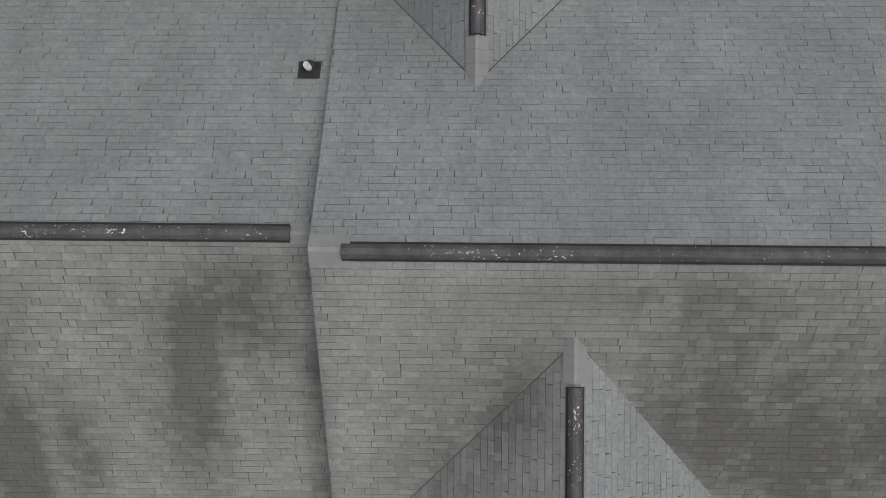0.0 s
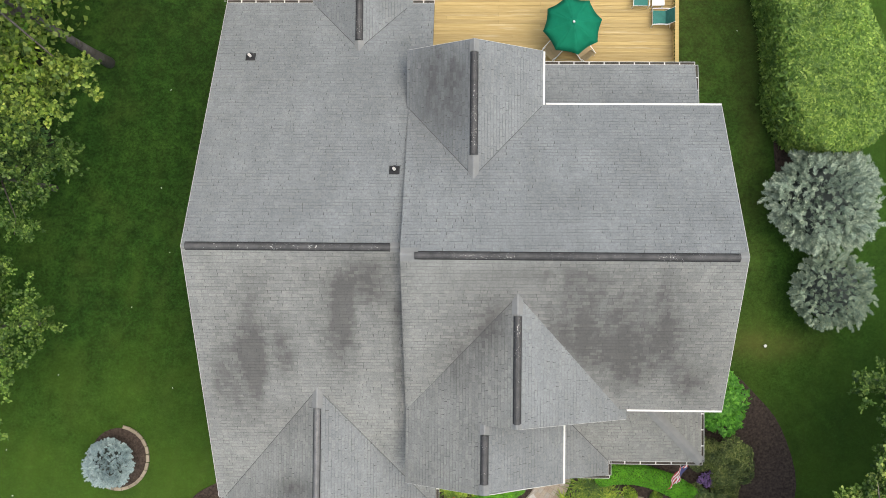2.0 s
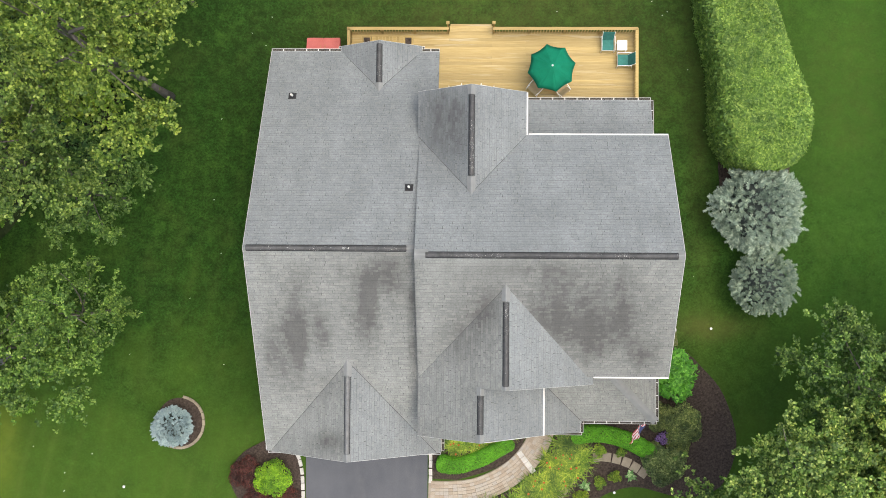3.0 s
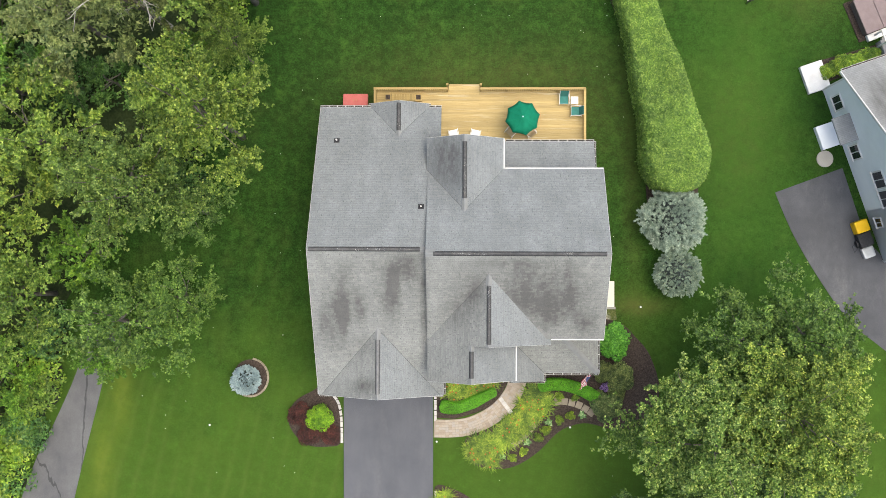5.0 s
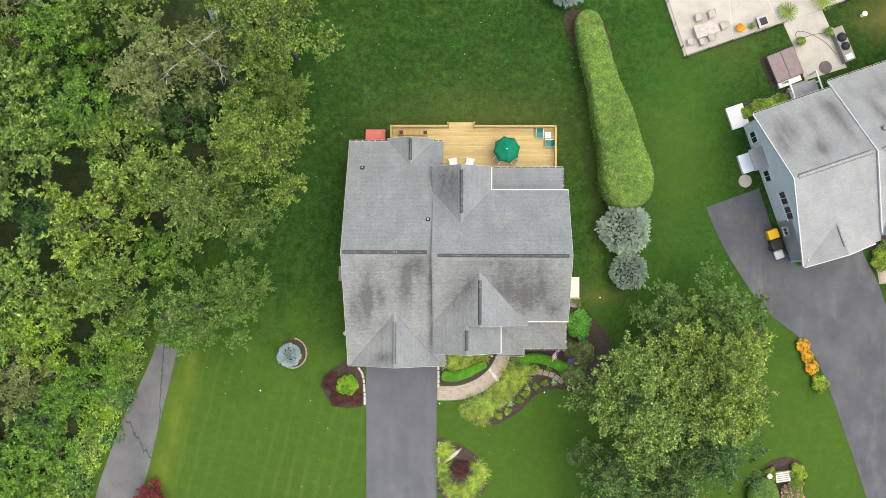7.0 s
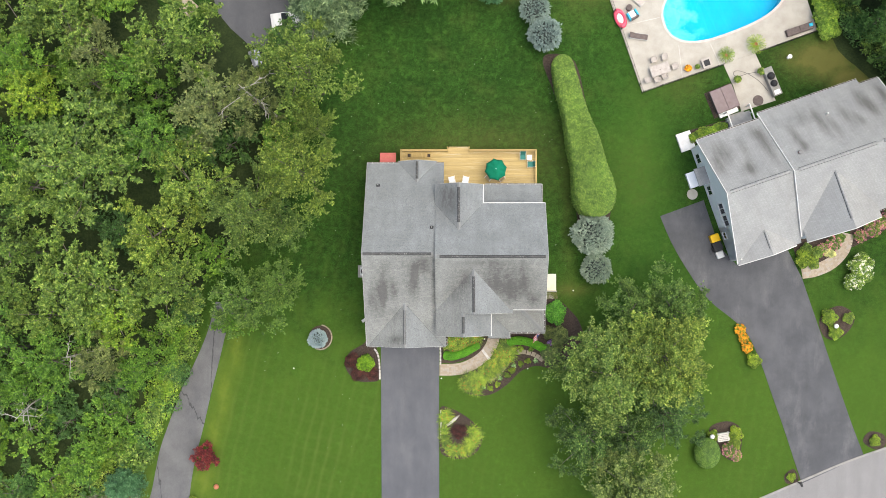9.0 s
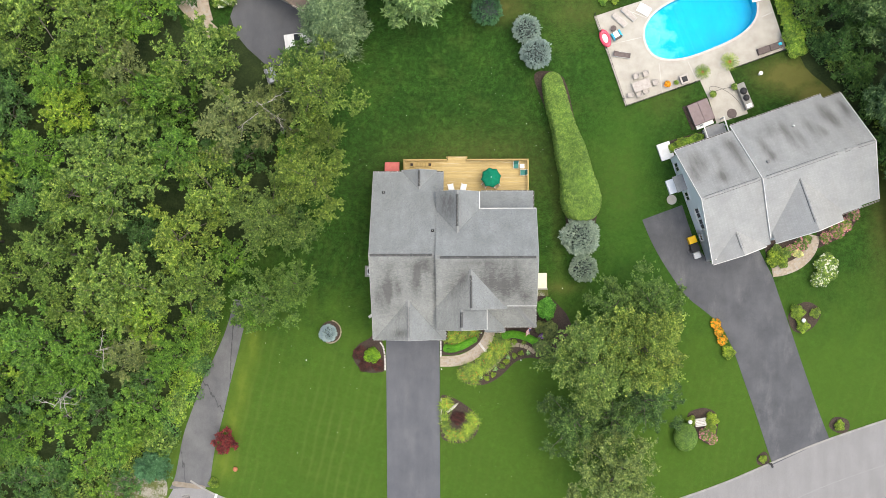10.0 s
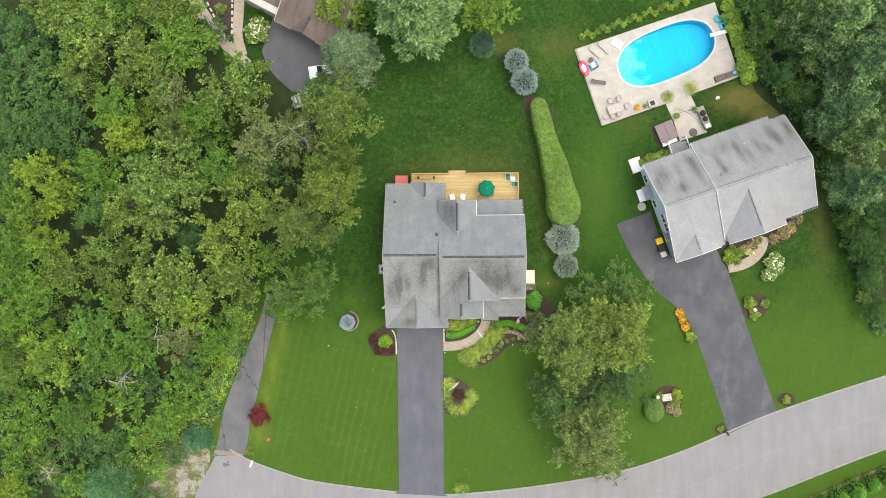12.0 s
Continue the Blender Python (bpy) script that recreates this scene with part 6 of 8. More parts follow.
def hedge(points, half, tall, count, material, leaf, label, name="clipped_hedge", flat=0.6, category="hedge"):
    """A clipped hedge along a line; half widths and heights are given at each point."""
    rng = np.random.default_rng(len(points) * 7 + count)
    t = thing(name, label=label, category=category)
    line = np.array(curve(points, 6))
    n = len(line)
    at = np.linspace(0, len(points) - 1, n)
    hw, ht = np.interp(at, range(len(points)), half), np.interp(at, range(len(points)), tall)
    d = np.gradient(line, axis=0)
    d /= np.linalg.norm(d, axis=1, keepdims=True)
    seg = rng.random(count) * (n - 1)
    i = seg.astype(int)
    f = (seg - i)[:, None]
    c = line[i] * (1 - f) + line[np.minimum(i + 1, n - 1)] * f
    w, h, dd = hw[i], ht[i], d[i]
    end = np.minimum(np.minimum(seg, n - 1 - seg) / (n - 1) * np.linalg.norm(np.diff(line, axis=0), axis=1).sum() / w, 1.0)
    w = w * np.sqrt(np.maximum(1 - (1 - end) ** 2, 0.02))
    p = flat
    e = rng.uniform(-1, 1, count)
    on_top = rng.random(count) < w / (w + 0.5 * h)
    up = rng.random(count) ** 0.7
    ca = np.where(on_top, e, np.sign(e) * (1 - np.maximum(up * 2 - 1, 0) ** 5) ** 0.5)
    sa = np.where(on_top, np.maximum(1 - np.abs(e) ** (2 / p), 0) ** (p / 2), up * 2 - 1)
    ox = ca * w
    oz = sa * h * 0.5 * (0.75 + 0.25 * end) + h * 0.5
    lump = 1 + 0.05 * np.sin(c[:, 0] * 2.3 + c[:, 1] * 1.7) + rng.normal(size=count) * 0.03
    side = np.stack([-dd[:, 1], dd[:, 0]], 1)
    pos = np.concatenate([c + side * (ox * lump)[:, None], (oz * (0.97 + 0.03 * lump))[:, None]], 1)
    nrm = unit(np.concatenate([side * (np.where(on_top, ca ** 3, ca) * 0.8)[:, None], np.where(on_top, 1.0, 0.35)[:, None]], 1) + rng.normal(size=(count, 3)) * 0.4)
    part_mesh("foliage", leaf_mesh("foliage", leaves(rng, pos, nrm, leaf, leaf * 0.36)), material, t)
    # closed body under the leaves, its dark green standing for shade in gaps
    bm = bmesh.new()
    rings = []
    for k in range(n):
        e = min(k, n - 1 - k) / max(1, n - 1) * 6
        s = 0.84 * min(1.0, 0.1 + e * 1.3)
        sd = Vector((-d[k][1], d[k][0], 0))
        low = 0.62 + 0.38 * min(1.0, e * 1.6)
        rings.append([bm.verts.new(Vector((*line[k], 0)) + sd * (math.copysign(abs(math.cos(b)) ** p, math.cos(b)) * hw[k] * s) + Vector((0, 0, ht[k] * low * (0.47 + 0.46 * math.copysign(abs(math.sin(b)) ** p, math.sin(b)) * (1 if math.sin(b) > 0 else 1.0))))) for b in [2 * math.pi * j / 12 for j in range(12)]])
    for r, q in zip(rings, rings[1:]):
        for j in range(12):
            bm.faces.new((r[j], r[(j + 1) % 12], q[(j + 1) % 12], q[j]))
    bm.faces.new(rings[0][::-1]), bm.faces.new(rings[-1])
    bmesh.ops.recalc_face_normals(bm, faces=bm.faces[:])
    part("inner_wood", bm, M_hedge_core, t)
    return t


hedge([(-1.3, -8.5), (-0.3, -8.65), (0.7, -8.35), (1.5, -7.95), (2.4, -7.5)], [0.4, 0.4, 0.38, 0.35, 0.32], [0.62] * 5, 7500, M_box, 0.095, "low clipped bright green boxwood hedge, curving", "boxwood_hedge")
hedge([(5.2, -7.25), (6.1, -7.05), (7.0, -7.1), (8.0, -7.4), (8.8, -7.8), (9.3, -8.1)], [0.36, 0.38, 0.4, 0.4, 0.38, 0.34], [0.64] * 6, 9000, M_box, 0.095, "low clipped bright green boxwood hedge, curving", "boxwood_hedge")
hedge([(10.6, 21.8), (11.3, 18.6), (12.1, 15.6), (12.75, 13.2), (13.3, 10.8), (13.8, 8.2), (14.0, 5.5)], [1.0, 1.12, 1.3, 1.5, 1.75, 1.95, 1.95], [2.6, 2.8, 3.1, 3.4, 3.8, 4.1, 4.0], 72000, M_hedge, 0.24, "tall clipped light green hedge, broader towards one end", flat=0.5)


def silver_spruce(x, y, r, h, seed, count, label="round silver-blue spruce on the lawn", material=None):
    """A rounded blue spruce: star-like tufts over a dome."""
    rng = np.random.default_rng(seed)
    t = thing("blue_spruce", x, y, 0, 0, label, "tree", "blue spruces")
    part("trunk", tube([(0, 0, 0), (0, 0, h * 0.8)], [0.1, 0.03], 8), M_bark, t)
    # shoots all over the dome, each a feather of short needles
    size = min(1.0, max(0.62, r / 2.0))
    n = int(count / 13)
    k = np.arange(n)
    up = 1.0 - 1.12 * (k + 0.5) / n
    turn = k * 2.39996 + rng.normal(size=n) * 0.25
    flat = np.sqrt(np.maximum(1 - up ** 2, 0))
    d = np.stack([flat * np.cos(turn), flat * np.sin(turn), up], 1)
    bulge = 1 + 0.07 * np.sin(d[:, 0] * 6 + seed) * np.cos(d[:, 1] * 5 + seed) + rng.normal(size=n) * 0.07
    foot = np.stack([d[:, 0] * r * 0.85, d[:, 1] * r * 0.85, d[:, 2] * h * 0.46 + h * 0.42], 1) * bulge[:, None]
    way = unit(d + rng.normal(size=(n, 3)) * np.array([0.5, 0.5, 0.25]))
    long = (0.24 * size + 0.04 * r) * rng.uniform(0.65, 1.2, n)
    side = unit(np.cross(way, np.array([0.02, 0.01, 1.0])))
    lift = np.cross(side, way)
    q = []
    for f in np.linspace(0.1, 1.0, 9):
        for e, g in ((-1, 0.1), (1, 0.1), (0.25, 0.8)):
            o = foot + way * (long * f)[:, None]
            tip = unit(way * 0.9 + side * e + lift * g + rng.normal(size=(n, 3)) * 0.18) * (0.17 * size * (1.15 - 0.55 * f) * rng.uniform(0.7, 1.2, n))[:, None]
            w = unit(np.cross(tip, lift)) * 0.021 * size
            q.append(np.stack([o - w, o + w, o + tip], 1))
    part_mesh("crown", leaf_mesh("crown", np.concatenate(q)), material or M_blue, t)
    # dark body inside, painted as the shade between the shoots
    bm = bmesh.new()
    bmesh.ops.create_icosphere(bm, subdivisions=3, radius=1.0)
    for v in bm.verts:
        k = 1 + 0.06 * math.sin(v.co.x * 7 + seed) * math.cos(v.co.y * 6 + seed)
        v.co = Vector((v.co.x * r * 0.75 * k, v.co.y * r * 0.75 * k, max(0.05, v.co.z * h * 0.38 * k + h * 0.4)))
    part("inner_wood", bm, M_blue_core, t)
    return t


silver_spruce(13.75, 3.75, 2.05, 3.6, 41, 16000)
silver_spruce(14.15, 0.3, 1.5, 3.0, 42, 11000, "round blue-green spruce with yellowish shoots on the lawn", leafy("olive_blue_needles", (0.13, 0.2, 0.155), (0.26, 0.35, 0.275), (0.45, 0.52, 0.36), 0.0, patch=0.4))
silver_spruce(8.0, 26.8, 1.55, 3.0, 43, 9000)
silver_spruce(9.0, 24.1, 1.7, 3.1, 44, 10000)
silver_spruce(-14.1, -6.85, 0.92, 1.5, 45, 9500, "small pale blue spruce in a ring of edging blocks", leafy("pale_blue_needles", (0.22, 0.31, 0.32), (0.36, 0.47, 0.49), (0.5, 0.6, 0.62), 0.0, patch=0.3))
silver_spruce(3.6, 28.9, 1.7, 3.6, 46, 8000, "dark blue-green spruce beside the lawn", M_teal)

M_hydrangea = leafy("hydrangea_leaves", (0.04, 0.15, 0.012), (0.085, 0.28, 0.022), (0.17, 0.42, 0.05), 0.0, patch=0.5)
ball = wild_shrub("round_shrub", 51, 0.95, 1.0, 4200, M_lime, 0.1, "bright lime-green rounded shrub in the mulch bed", 14)
plant(ball, -9.25, -9.3)
red = wild_shrub("barberry_shrub", 52, 1.1, 0.8, 4200, M_red, 0.09, "dark red barberry shrub in the mulch bed", 10)
for x, y, s in ((-10.55, -9.1, 0.8), (-10.0, -10.4, 0.75), (-8.6, -10.45, 0.7), (0.35, -16.3, 0.75)):
    plant(red, x, y, s, x * 50)["group"] = "barberry shrubs"
hydr = wild_shrub("hydrangea", 53, 1.2, 1.3, 2600, M_hydrangea, 0.22, "large bright green leafy shrub at the house corner", 12)
plant(hydr, 10.0, -4.2)
lime = wild_shrub("small_shrub", 54, 0.38, 0.4, 620, M_daylily, 0.08, "small yellow-green mounded plant in the mulch", 6, core=False)
for x, y in ((6.6, -7.85), (7.6, -7.95), (6.6, -9.4), (7.3, -9.1), (5.7, -10.1), (5.2, -10.6), (4.2, -11.5), (3.5, -11.9)):
    plant(lime, x, y, 0.9 + 0.2 * math.sin(x * 9), x * 99, 1, 0.05)["group"] = "small mounded plants"
host = blades("hosta", 55, 26, 0.3, 0.14, M_hosta, "small variegated hosta in the mulch", "hosta", 0, None, 0.08)
for x, y in ((5.9, -9.6), (8.1, -9.1), (4.5, -10.9), (2.8, -11.8)):
    plant(host, x, y, 1.0, x * 70, 1, 0.05)["group"] = "hostas"
yew = wild_shrub("yew_shrub", 56, 1.3, 1.2, 5200, M_yew, 0.13, "dark olive spreading yew shrub", 13)
for x, y, s in ((10.57, -6.52, 0.78), (9.49, -6.21, 0.60), (9.66, -8.52, 0.80), (9.12, -7.99, 0.50), (10.35, -7.60, 0.50)):
    plant(yew, x, y, s, x * 70)["group"] = "yew shrubs"
purple = wild_shrub("purple_flower", 57, 0.4, 0.5, 500, M_purple, 0.07, "small purple-flowering plant in the bed", 6)
plant(purple, 9.6, -7.25)
for o in (ball, red, hydr, lime, host, yew, purple, *lily):
    for c in (*o.children_recursive, o):
        bpy.data.objects.remove(c)

flag = thing("flag", 8.1, -6.1, 3.0, 0, "striped red and white flag with a blue canton on a pole", "flag")
part("pole", tube([(0.1, 0.05, -0.3), (-0.25, -0.75, 0.35)], 0.015, 6), M_frame, flag)
M_fr, M_fw, M_fb = plain("flag_red", (0.4, 0.04, 0.05), (0.5, 0.07, 0.08), 5, 50), plain("flag_white", (0.62, 0.6, 0.6), (0.72, 0.7, 0.7), 5, 50), plain("flag_blue", (0.05, 0.06, 0.16), (0.08, 0.09, 0.22), 5, 50)
for k in range(9):
    bm = bmesh.new()
    rows = []
    for j in range(7):
        u = j / 6
        w = [bm.verts.new((0.2 - 0.5 * (a / 9) - 0.2 * u + 0.06 * math.sin(u * 7 + a), -0.02 - 0.62 * (a / 9) * 0.45 - u * 0.75, 0.2 - u * 0.55 + 0.3 * a / 9 + 0.04 * math.sin(u * 9))) for a in (k, k + 1)]
        rows.append(w)
    for r, q in zip(rows, rows[1:]):
        bm.faces.new((r[0], r[1], q[1], q[0]))
    part("stripe", bm, M_fr if k % 2 == 0 else M_fw, flag)
bm = bmesh.new()
rows = []
for j in range(4):
    u = j / 6 * 1.6
    rows.append([bm.verts.new((0.21 - 0.5 * (a / 9) - 0.2 * u + 0.06 * math.sin(u * 7 + a), -0.02 - 0.62 * (a / 9) * 0.45 - u * 0.75, 0.212 - u * 0.55 + 0.3 * a / 9 + 0.04 * math.sin(u * 9))) for a in (0, 4)])
for r, q in zip(rows, rows[1:]):
    bm.faces.new((r[0], r[1], q[1], q[0]))
part("canton", bm, M_fb, flag)

# things along the side walls
M_metal = plain("grey_painted_metal", (0.42, 0.43, 0.43), (0.55, 0.56, 0.56), 4, 50, 0.5, 0.3, 0.1)
ac = thing("air_conditioner", -9.35, 0.0, 0, 0, "grey outdoor air conditioner on a concrete pad", "air conditioner")
part("pad", box(-0.72, 0.62, -0.62, 0.62, -0.02, 0.1, 0.02), M_kerb, ac)
part("cabinet", box(-0.42, 0.42, -0.42, 0.42, 0.1, 0.8, 0.04), M_metal, ac)
part("fan_grille", lathe([(0.36, 0.8), (0.36, 0.83), (0.3, 0.845), (0.1, 0.85)], 20), M_black, ac)
spout = thing("downspout", -8.85, -4.6, 0, 35, "white downspout with a splash block", "downspout")
part("pipe", box(-0.1, 0.0, -0.04, 0.04, 0, 4.9, 0.01), M_white, spout)
part("splash_block", box(-0.95, -0.1, -0.15, 0.15, 0.0, 0.09, 0.02), M_edge, spout)
slab = thing("basement_entry", 9.35, -1.1, 0, 0, "pale cream bulkhead cover beside the wall", "bulkhead")
part("cover", solid([(x, y, z) for y in (-0.85, 0.85) for x, z in ((-1.2, 0), (-1.2, 0.55), (0.85, 0.3), (0.85, 0))]), plain("cream_paint", (0.62, 0.55, 0.42), (0.72, 0.66, 0.53), 2, 30, 0.6), slab)
part("curb", box(-1.2, 0.95, -1.0, -0.86, 0, 0.2, 0.02), M_kerb, slab)
single("gravel_patch", prism([(8.4, -3.0), (10.4, -2.8), (10.3, -1.9), (8.4, -1.9)], -0.04, 0.02), M_gravel, "patch of bare sandy soil by the wall", "gravel", "structure")
boulder = single("boulder", None or solid([(-0.3 + 0.75 * math.cos(a) * (1 + 0.15 * math.sin(3 * a)) * (1 - 0.35 * z) * 0.95, -15.2 + 0.55 * math.cos(a) * (1 - 0.3 * z) + 0.32 * math.sin(a) * (1 - 0.3 * z) * 0.7, z * 0.32) for a in [k * 0.4 for k in range(16)] for z in (0.0, 0.5, 1.0)]), M_stone, "long pale boulder in the island bed", "boulder")


# ---- the neighbour's house ----
def far_shingle(name, dark, light, streak, gain, turn, stains=(), origin=(0, 0)):
    """Roof seen from afar: courses, tabs and long dark algae streaks down the slope."""
    k = Nodes(name, 0.95, 0.0, 0.15)
    at = k.at((1, 1, 1), -turn)
    brick = k.n.new("ShaderNodeTexBrick")
    brick.inputs["Scale"].default_value, brick.inputs["Brick Width"].default_value, brick.inputs["Row Height"].default_value = 1.0, 0.3, 0.11
    brick.inputs["Mortar Size"].default_value, brick.inputs["Mortar Smooth"].default_value = 0.012, 0.5
    for i, v in (("Color1", 0.94), ("Color2", 1.06), ("Mortar", 0.8)):
        brick.inputs[i].default_value = (v, v, v, 1)
    k.l.new(at, brick.inputs["Vector"])
    c = k.ramp(k.noise(0.5, 4), [(0.3, dark), (0.7, light)])
    c = k.mix(1.0, c, brick.outputs["Color"], "MULTIPLY")
    m = k.n.new("ShaderNodeMapping")
    m.inputs["Scale"].default_value = (0.9, 0.16, 0.16)
    k.l.new(at, m.inputs[0])
    c = k.mix(k.ramp(k.noise(1.0, 5, 0.65, m.outputs[0]), [(0.5, 0.0), (0.72, gain)]), c, streak)
    if stains:
        flat = k.n.new("ShaderNodeVectorMath")
        flat.operation = "SUBTRACT"
        flat.inputs[1].default_value = (origin[0] * math.cos(turn) + origin[1] * math.sin(turn), origin[1] * math.cos(turn) - origin[0] * math.sin(turn), 0)
        k.l.new(at, flat.inputs[0])
        sep = k.n.new("ShaderNodeSeparateXYZ")
        k.l.new(flat.outputs[0], sep.inputs[0])
        rag = k.ramp(k.noise(1.4, 6, 0.7, m.outputs[0]), [(0.3, 0.25), (0.65, 1.25)])
        total = None
        for u, v, a, b, depth in stains:
            du = k.math("POWER", k.math("ABSOLUTE", k.math("DIVIDE", k.math("SUBTRACT", sep.outputs[0], u), a)), 2.0)
            dv = k.math("POWER", k.math("ABSOLUTE", k.math("DIVIDE", k.math("SUBTRACT", sep.outputs[1], v), b)), 2.0)
            g = k.math("MULTIPLY", k.math("EXPONENT", k.math("MULTIPLY", k.math("ADD", du, dv), -1.0)), depth)
            total = g if total is None else k.math("ADD", total, g)
        c = k.mix(k.math("MINIMUM", k.math("MULTIPLY", total, rag), 0.75), c, streak)
    k.color(c).bump(k.noise(60, 2), 0.3, 0.01)
    return k.m


NT = 19.0
M_n_back = far_shingle("streaked_grey_shingle", (0.26, 0.265, 0.265), (0.33, 0.335, 0.33), (0.1, 0.095, 0.09), 0.25, radians(NT), [(1.4, 3.8, 0.7, 1.3, 0.8), (0.5, 2.8, 0.5, 1.0, 0.6), (5.6, 3.2, 0.5, 1.8, 0.7), (3.0, 1.6, 0.6, 0.7, 0.8), (3.6, 3.4, 0.5, 1.2, 0.5), (5.4, 4.7, 0.6, 0.9, 0.5), (8.4, 3.1, 0.4, 1.0, 0.8), (8.6, 1.9, 0.4, 0.6, 0.7), (11.2, 3.6, 0.45, 1.5, 0.6), (12.2, 2.9, 0.4, 1.4, 0.6), (13.6, 3.7, 0.45, 1.5, 0.6), (15.9, 4.3, 0.6, 1.3, 0.7), (16.4, 3.2, 0.5, 1.0, 0.6), (18.1, 4.3, 0.4, 1.3, 0.6), (9.8, 4.6, 1.2, 0.8, 0.4), (14.6, 2.6, 0.5, 0.9, 0.5)], (25.55, 7.2))
M_n_front = far_shingle("pale_grey_shingle", (0.28, 0.285, 0.285), (0.335, 0.34, 0.335), (0.2, 0.19, 0.18), 0.3, radians(NT))
M_n_wall = plain("blue_grey_siding", (0.78, 0.8, 0.82), (0.85, 0.87, 0.89), 1, 20, 0.6)
M_n_vent = plain("weathered_pale_vent", (0.2, 0.2, 0.2), (0.34, 0.34, 0.335), 4, 40, 0.6)
M_pane = Nodes("dark_window_glass", 0.08, 0.0, 0.6).color((0.03, 0.035, 0.04)).m

nb = thing("house", 25.55, 7.2, 0, NT, "pale blue-grey house with a streaked grey gabled roof", "house")
nz, ns = 9.2, 0.74
el, er = nz - ns * 5.9, nz - ns * 6.4
gable_body(nb, "wall", [(5.5, 0), (-6.5, 0), (-6.5, nz - ns * 6.6 - 0.35), (0.1, nz - 0.35), (5.5, el - 0.05)], 0.3, 6.5, "x", M_n_wall)
gable_body(nb, "wall", [(6.0, 0), (-6.0, 0), (-6.0, er - 0.05), (0.0, nz - 0.15), (6.0, er - 0.05)], 6.5, 16.6, "x", M_n_wall)
gable_body(nb, "wall", [(5.5, 0), (-5.7, 0), (-5.7, er), (-0.1, nz - 0.35), (5.5, er)], 16.6, 18.4, "x", M_n_wall)
gable_body(nb, "wall", [(6.9, 0), (6.9, 5.2), (10.4, 8.1), (14.1, 5.2), (14.1, 0)], -6.6, -2, "y", M_n_wall)
gable_body(nb, "wall", [(0.3, 0), (0.3, 3.9), (3.0, 5.5), (5.9, 3.9), (5.9, 0)], -6.6, -3, "y", M_n_wall)
pitched(nb, "roof_slope", (5.95, nz - ns * 5.85), (0.1, nz), -0.05, 6.5, "x", M_n_back, 61, tabs=False)
pitched(nb, "roof_slope", (-6.9, nz - ns * 7.0), (0.1, nz), -0.05, 6.5, "x", M_n_front, 62, tabs=False)
pitched(nb, "roof_slope", (6.5, nz + 0.25 - ns * 6.5), (0.0, nz + 0.25), 6.5, 16.7, "x", M_n_back, 63, tabs=False)
pitched(nb, "roof_slope", (-6.3, nz + 0.25 - ns * 6.3), (0.0, nz + 0.25), 6.5, 16.7, "x", M_n_front, 64, tabs=False)
pitched(nb, "roof_slope", (6.0, nz - ns * 6.1), (-0.1, nz), 16.7, 18.75, "x", M_n_back, 65, tabs=False)
pitched(nb, "roof_slope", (-6.1, nz - ns * 6.0), (-0.1, nz), 16.7, 18.75, "x", M_n_front, 66, tabs=False)
for e, q in ((6.7, 67), (14.3, 68)):
    pitched(nb, "roof_slope", (e, 5.25), (10.4, 8.6), 0, 0, "y", M_n_front, q, [(-6.95, e), (-4.9, e), (-0.9, 10.4), (-6.95, 10.4)], tabs=False)
for e, q in ((0.0, 69), (6.0, 70)):
    pitched(nb, "roof_slope", (e, 4.05), (3.0, 5.95), 0, 0, "y", M_n_front, q, [(-7.0, e), (-6.6, e), (-4.2, 3.0), (-7.0, 3.0)], tabs=False)
ridge_vent(nb, (0.3, 0.1, nz), (6.2, 0.1, nz), ns, 0.28, M_n_vent)
ridge_vent(nb, (6.9, 0.0, nz + 0.25), (14.6, 0.0, nz + 0.25), ns, 0.28, M_n_vent)
ridge_vent(nb, (15.3, 0.0, nz + 0.25), (18.6, -0.1, nz), ns, 0.28, M_n_vent)
ridge_vent(nb, (10.4, -1.3, 8.6), (10.4, -6.0, 8.6), 0.8, 0.26, M_n_vent)
ridge_vent(nb, (3.0, -4.6, 5.95), (3.0, -6.3, 5.95), 0.6, 0.24, M_n_vent)
for a, b in (((-0.08, 0.1, nz), (-0.08, 5.95, nz - ns * 5.85)), ((-0.08, 0.1, nz), (-0.08, -6.9, nz - ns * 7.0)), ((6.48, 0, nz + 0.25), (6.48, 6.5, nz + 0.25 - ns * 6.5)), ((6.48, 0, nz + 0.25), (6.48, -6.3, nz + 0.25 - ns * 6.3)), ((18.77, -0.1, nz), (18.77, 6.0, nz - ns * 6.1)), ((18.77, -0.1, nz), (18.77, -6.1, nz - ns * 6.0)),
             ((6.7, -6.98, 5.25), (10.4, -6.98, 8.6)), ((10.4, -6.98, 8.6), (14.3, -6.98, 5.25)), ((0.0, -7.02, 4.05), (3.0, -7.02, 5.95)), ((3.0, -7.02, 5.95), (6.0, -7.02, 4.05))):
    fascia(nb, a, b, 0.25, 0.07)
gutter(nb, (0, 5.95, nz - ns * 5.85), (6.4, 5.95, nz - ns * 5.85), (0, 1), False), gutter(nb, (6.5, 6.5, nz + 0.25 - ns * 6.5), (16.7, 6.5, nz + 0.25 - ns * 6.5), (0, 1), False)
gutter(nb, (16.8, 6.0, nz - ns * 6.1), (18.7, 6.0, nz - ns * 6.1), (0, 1), False), gutter(nb, (14.3, -6.3, nz + 0.25 - ns * 6.3), (18.7, -6.2, nz + 0.2 - ns * 6.3), (0, -1), False)


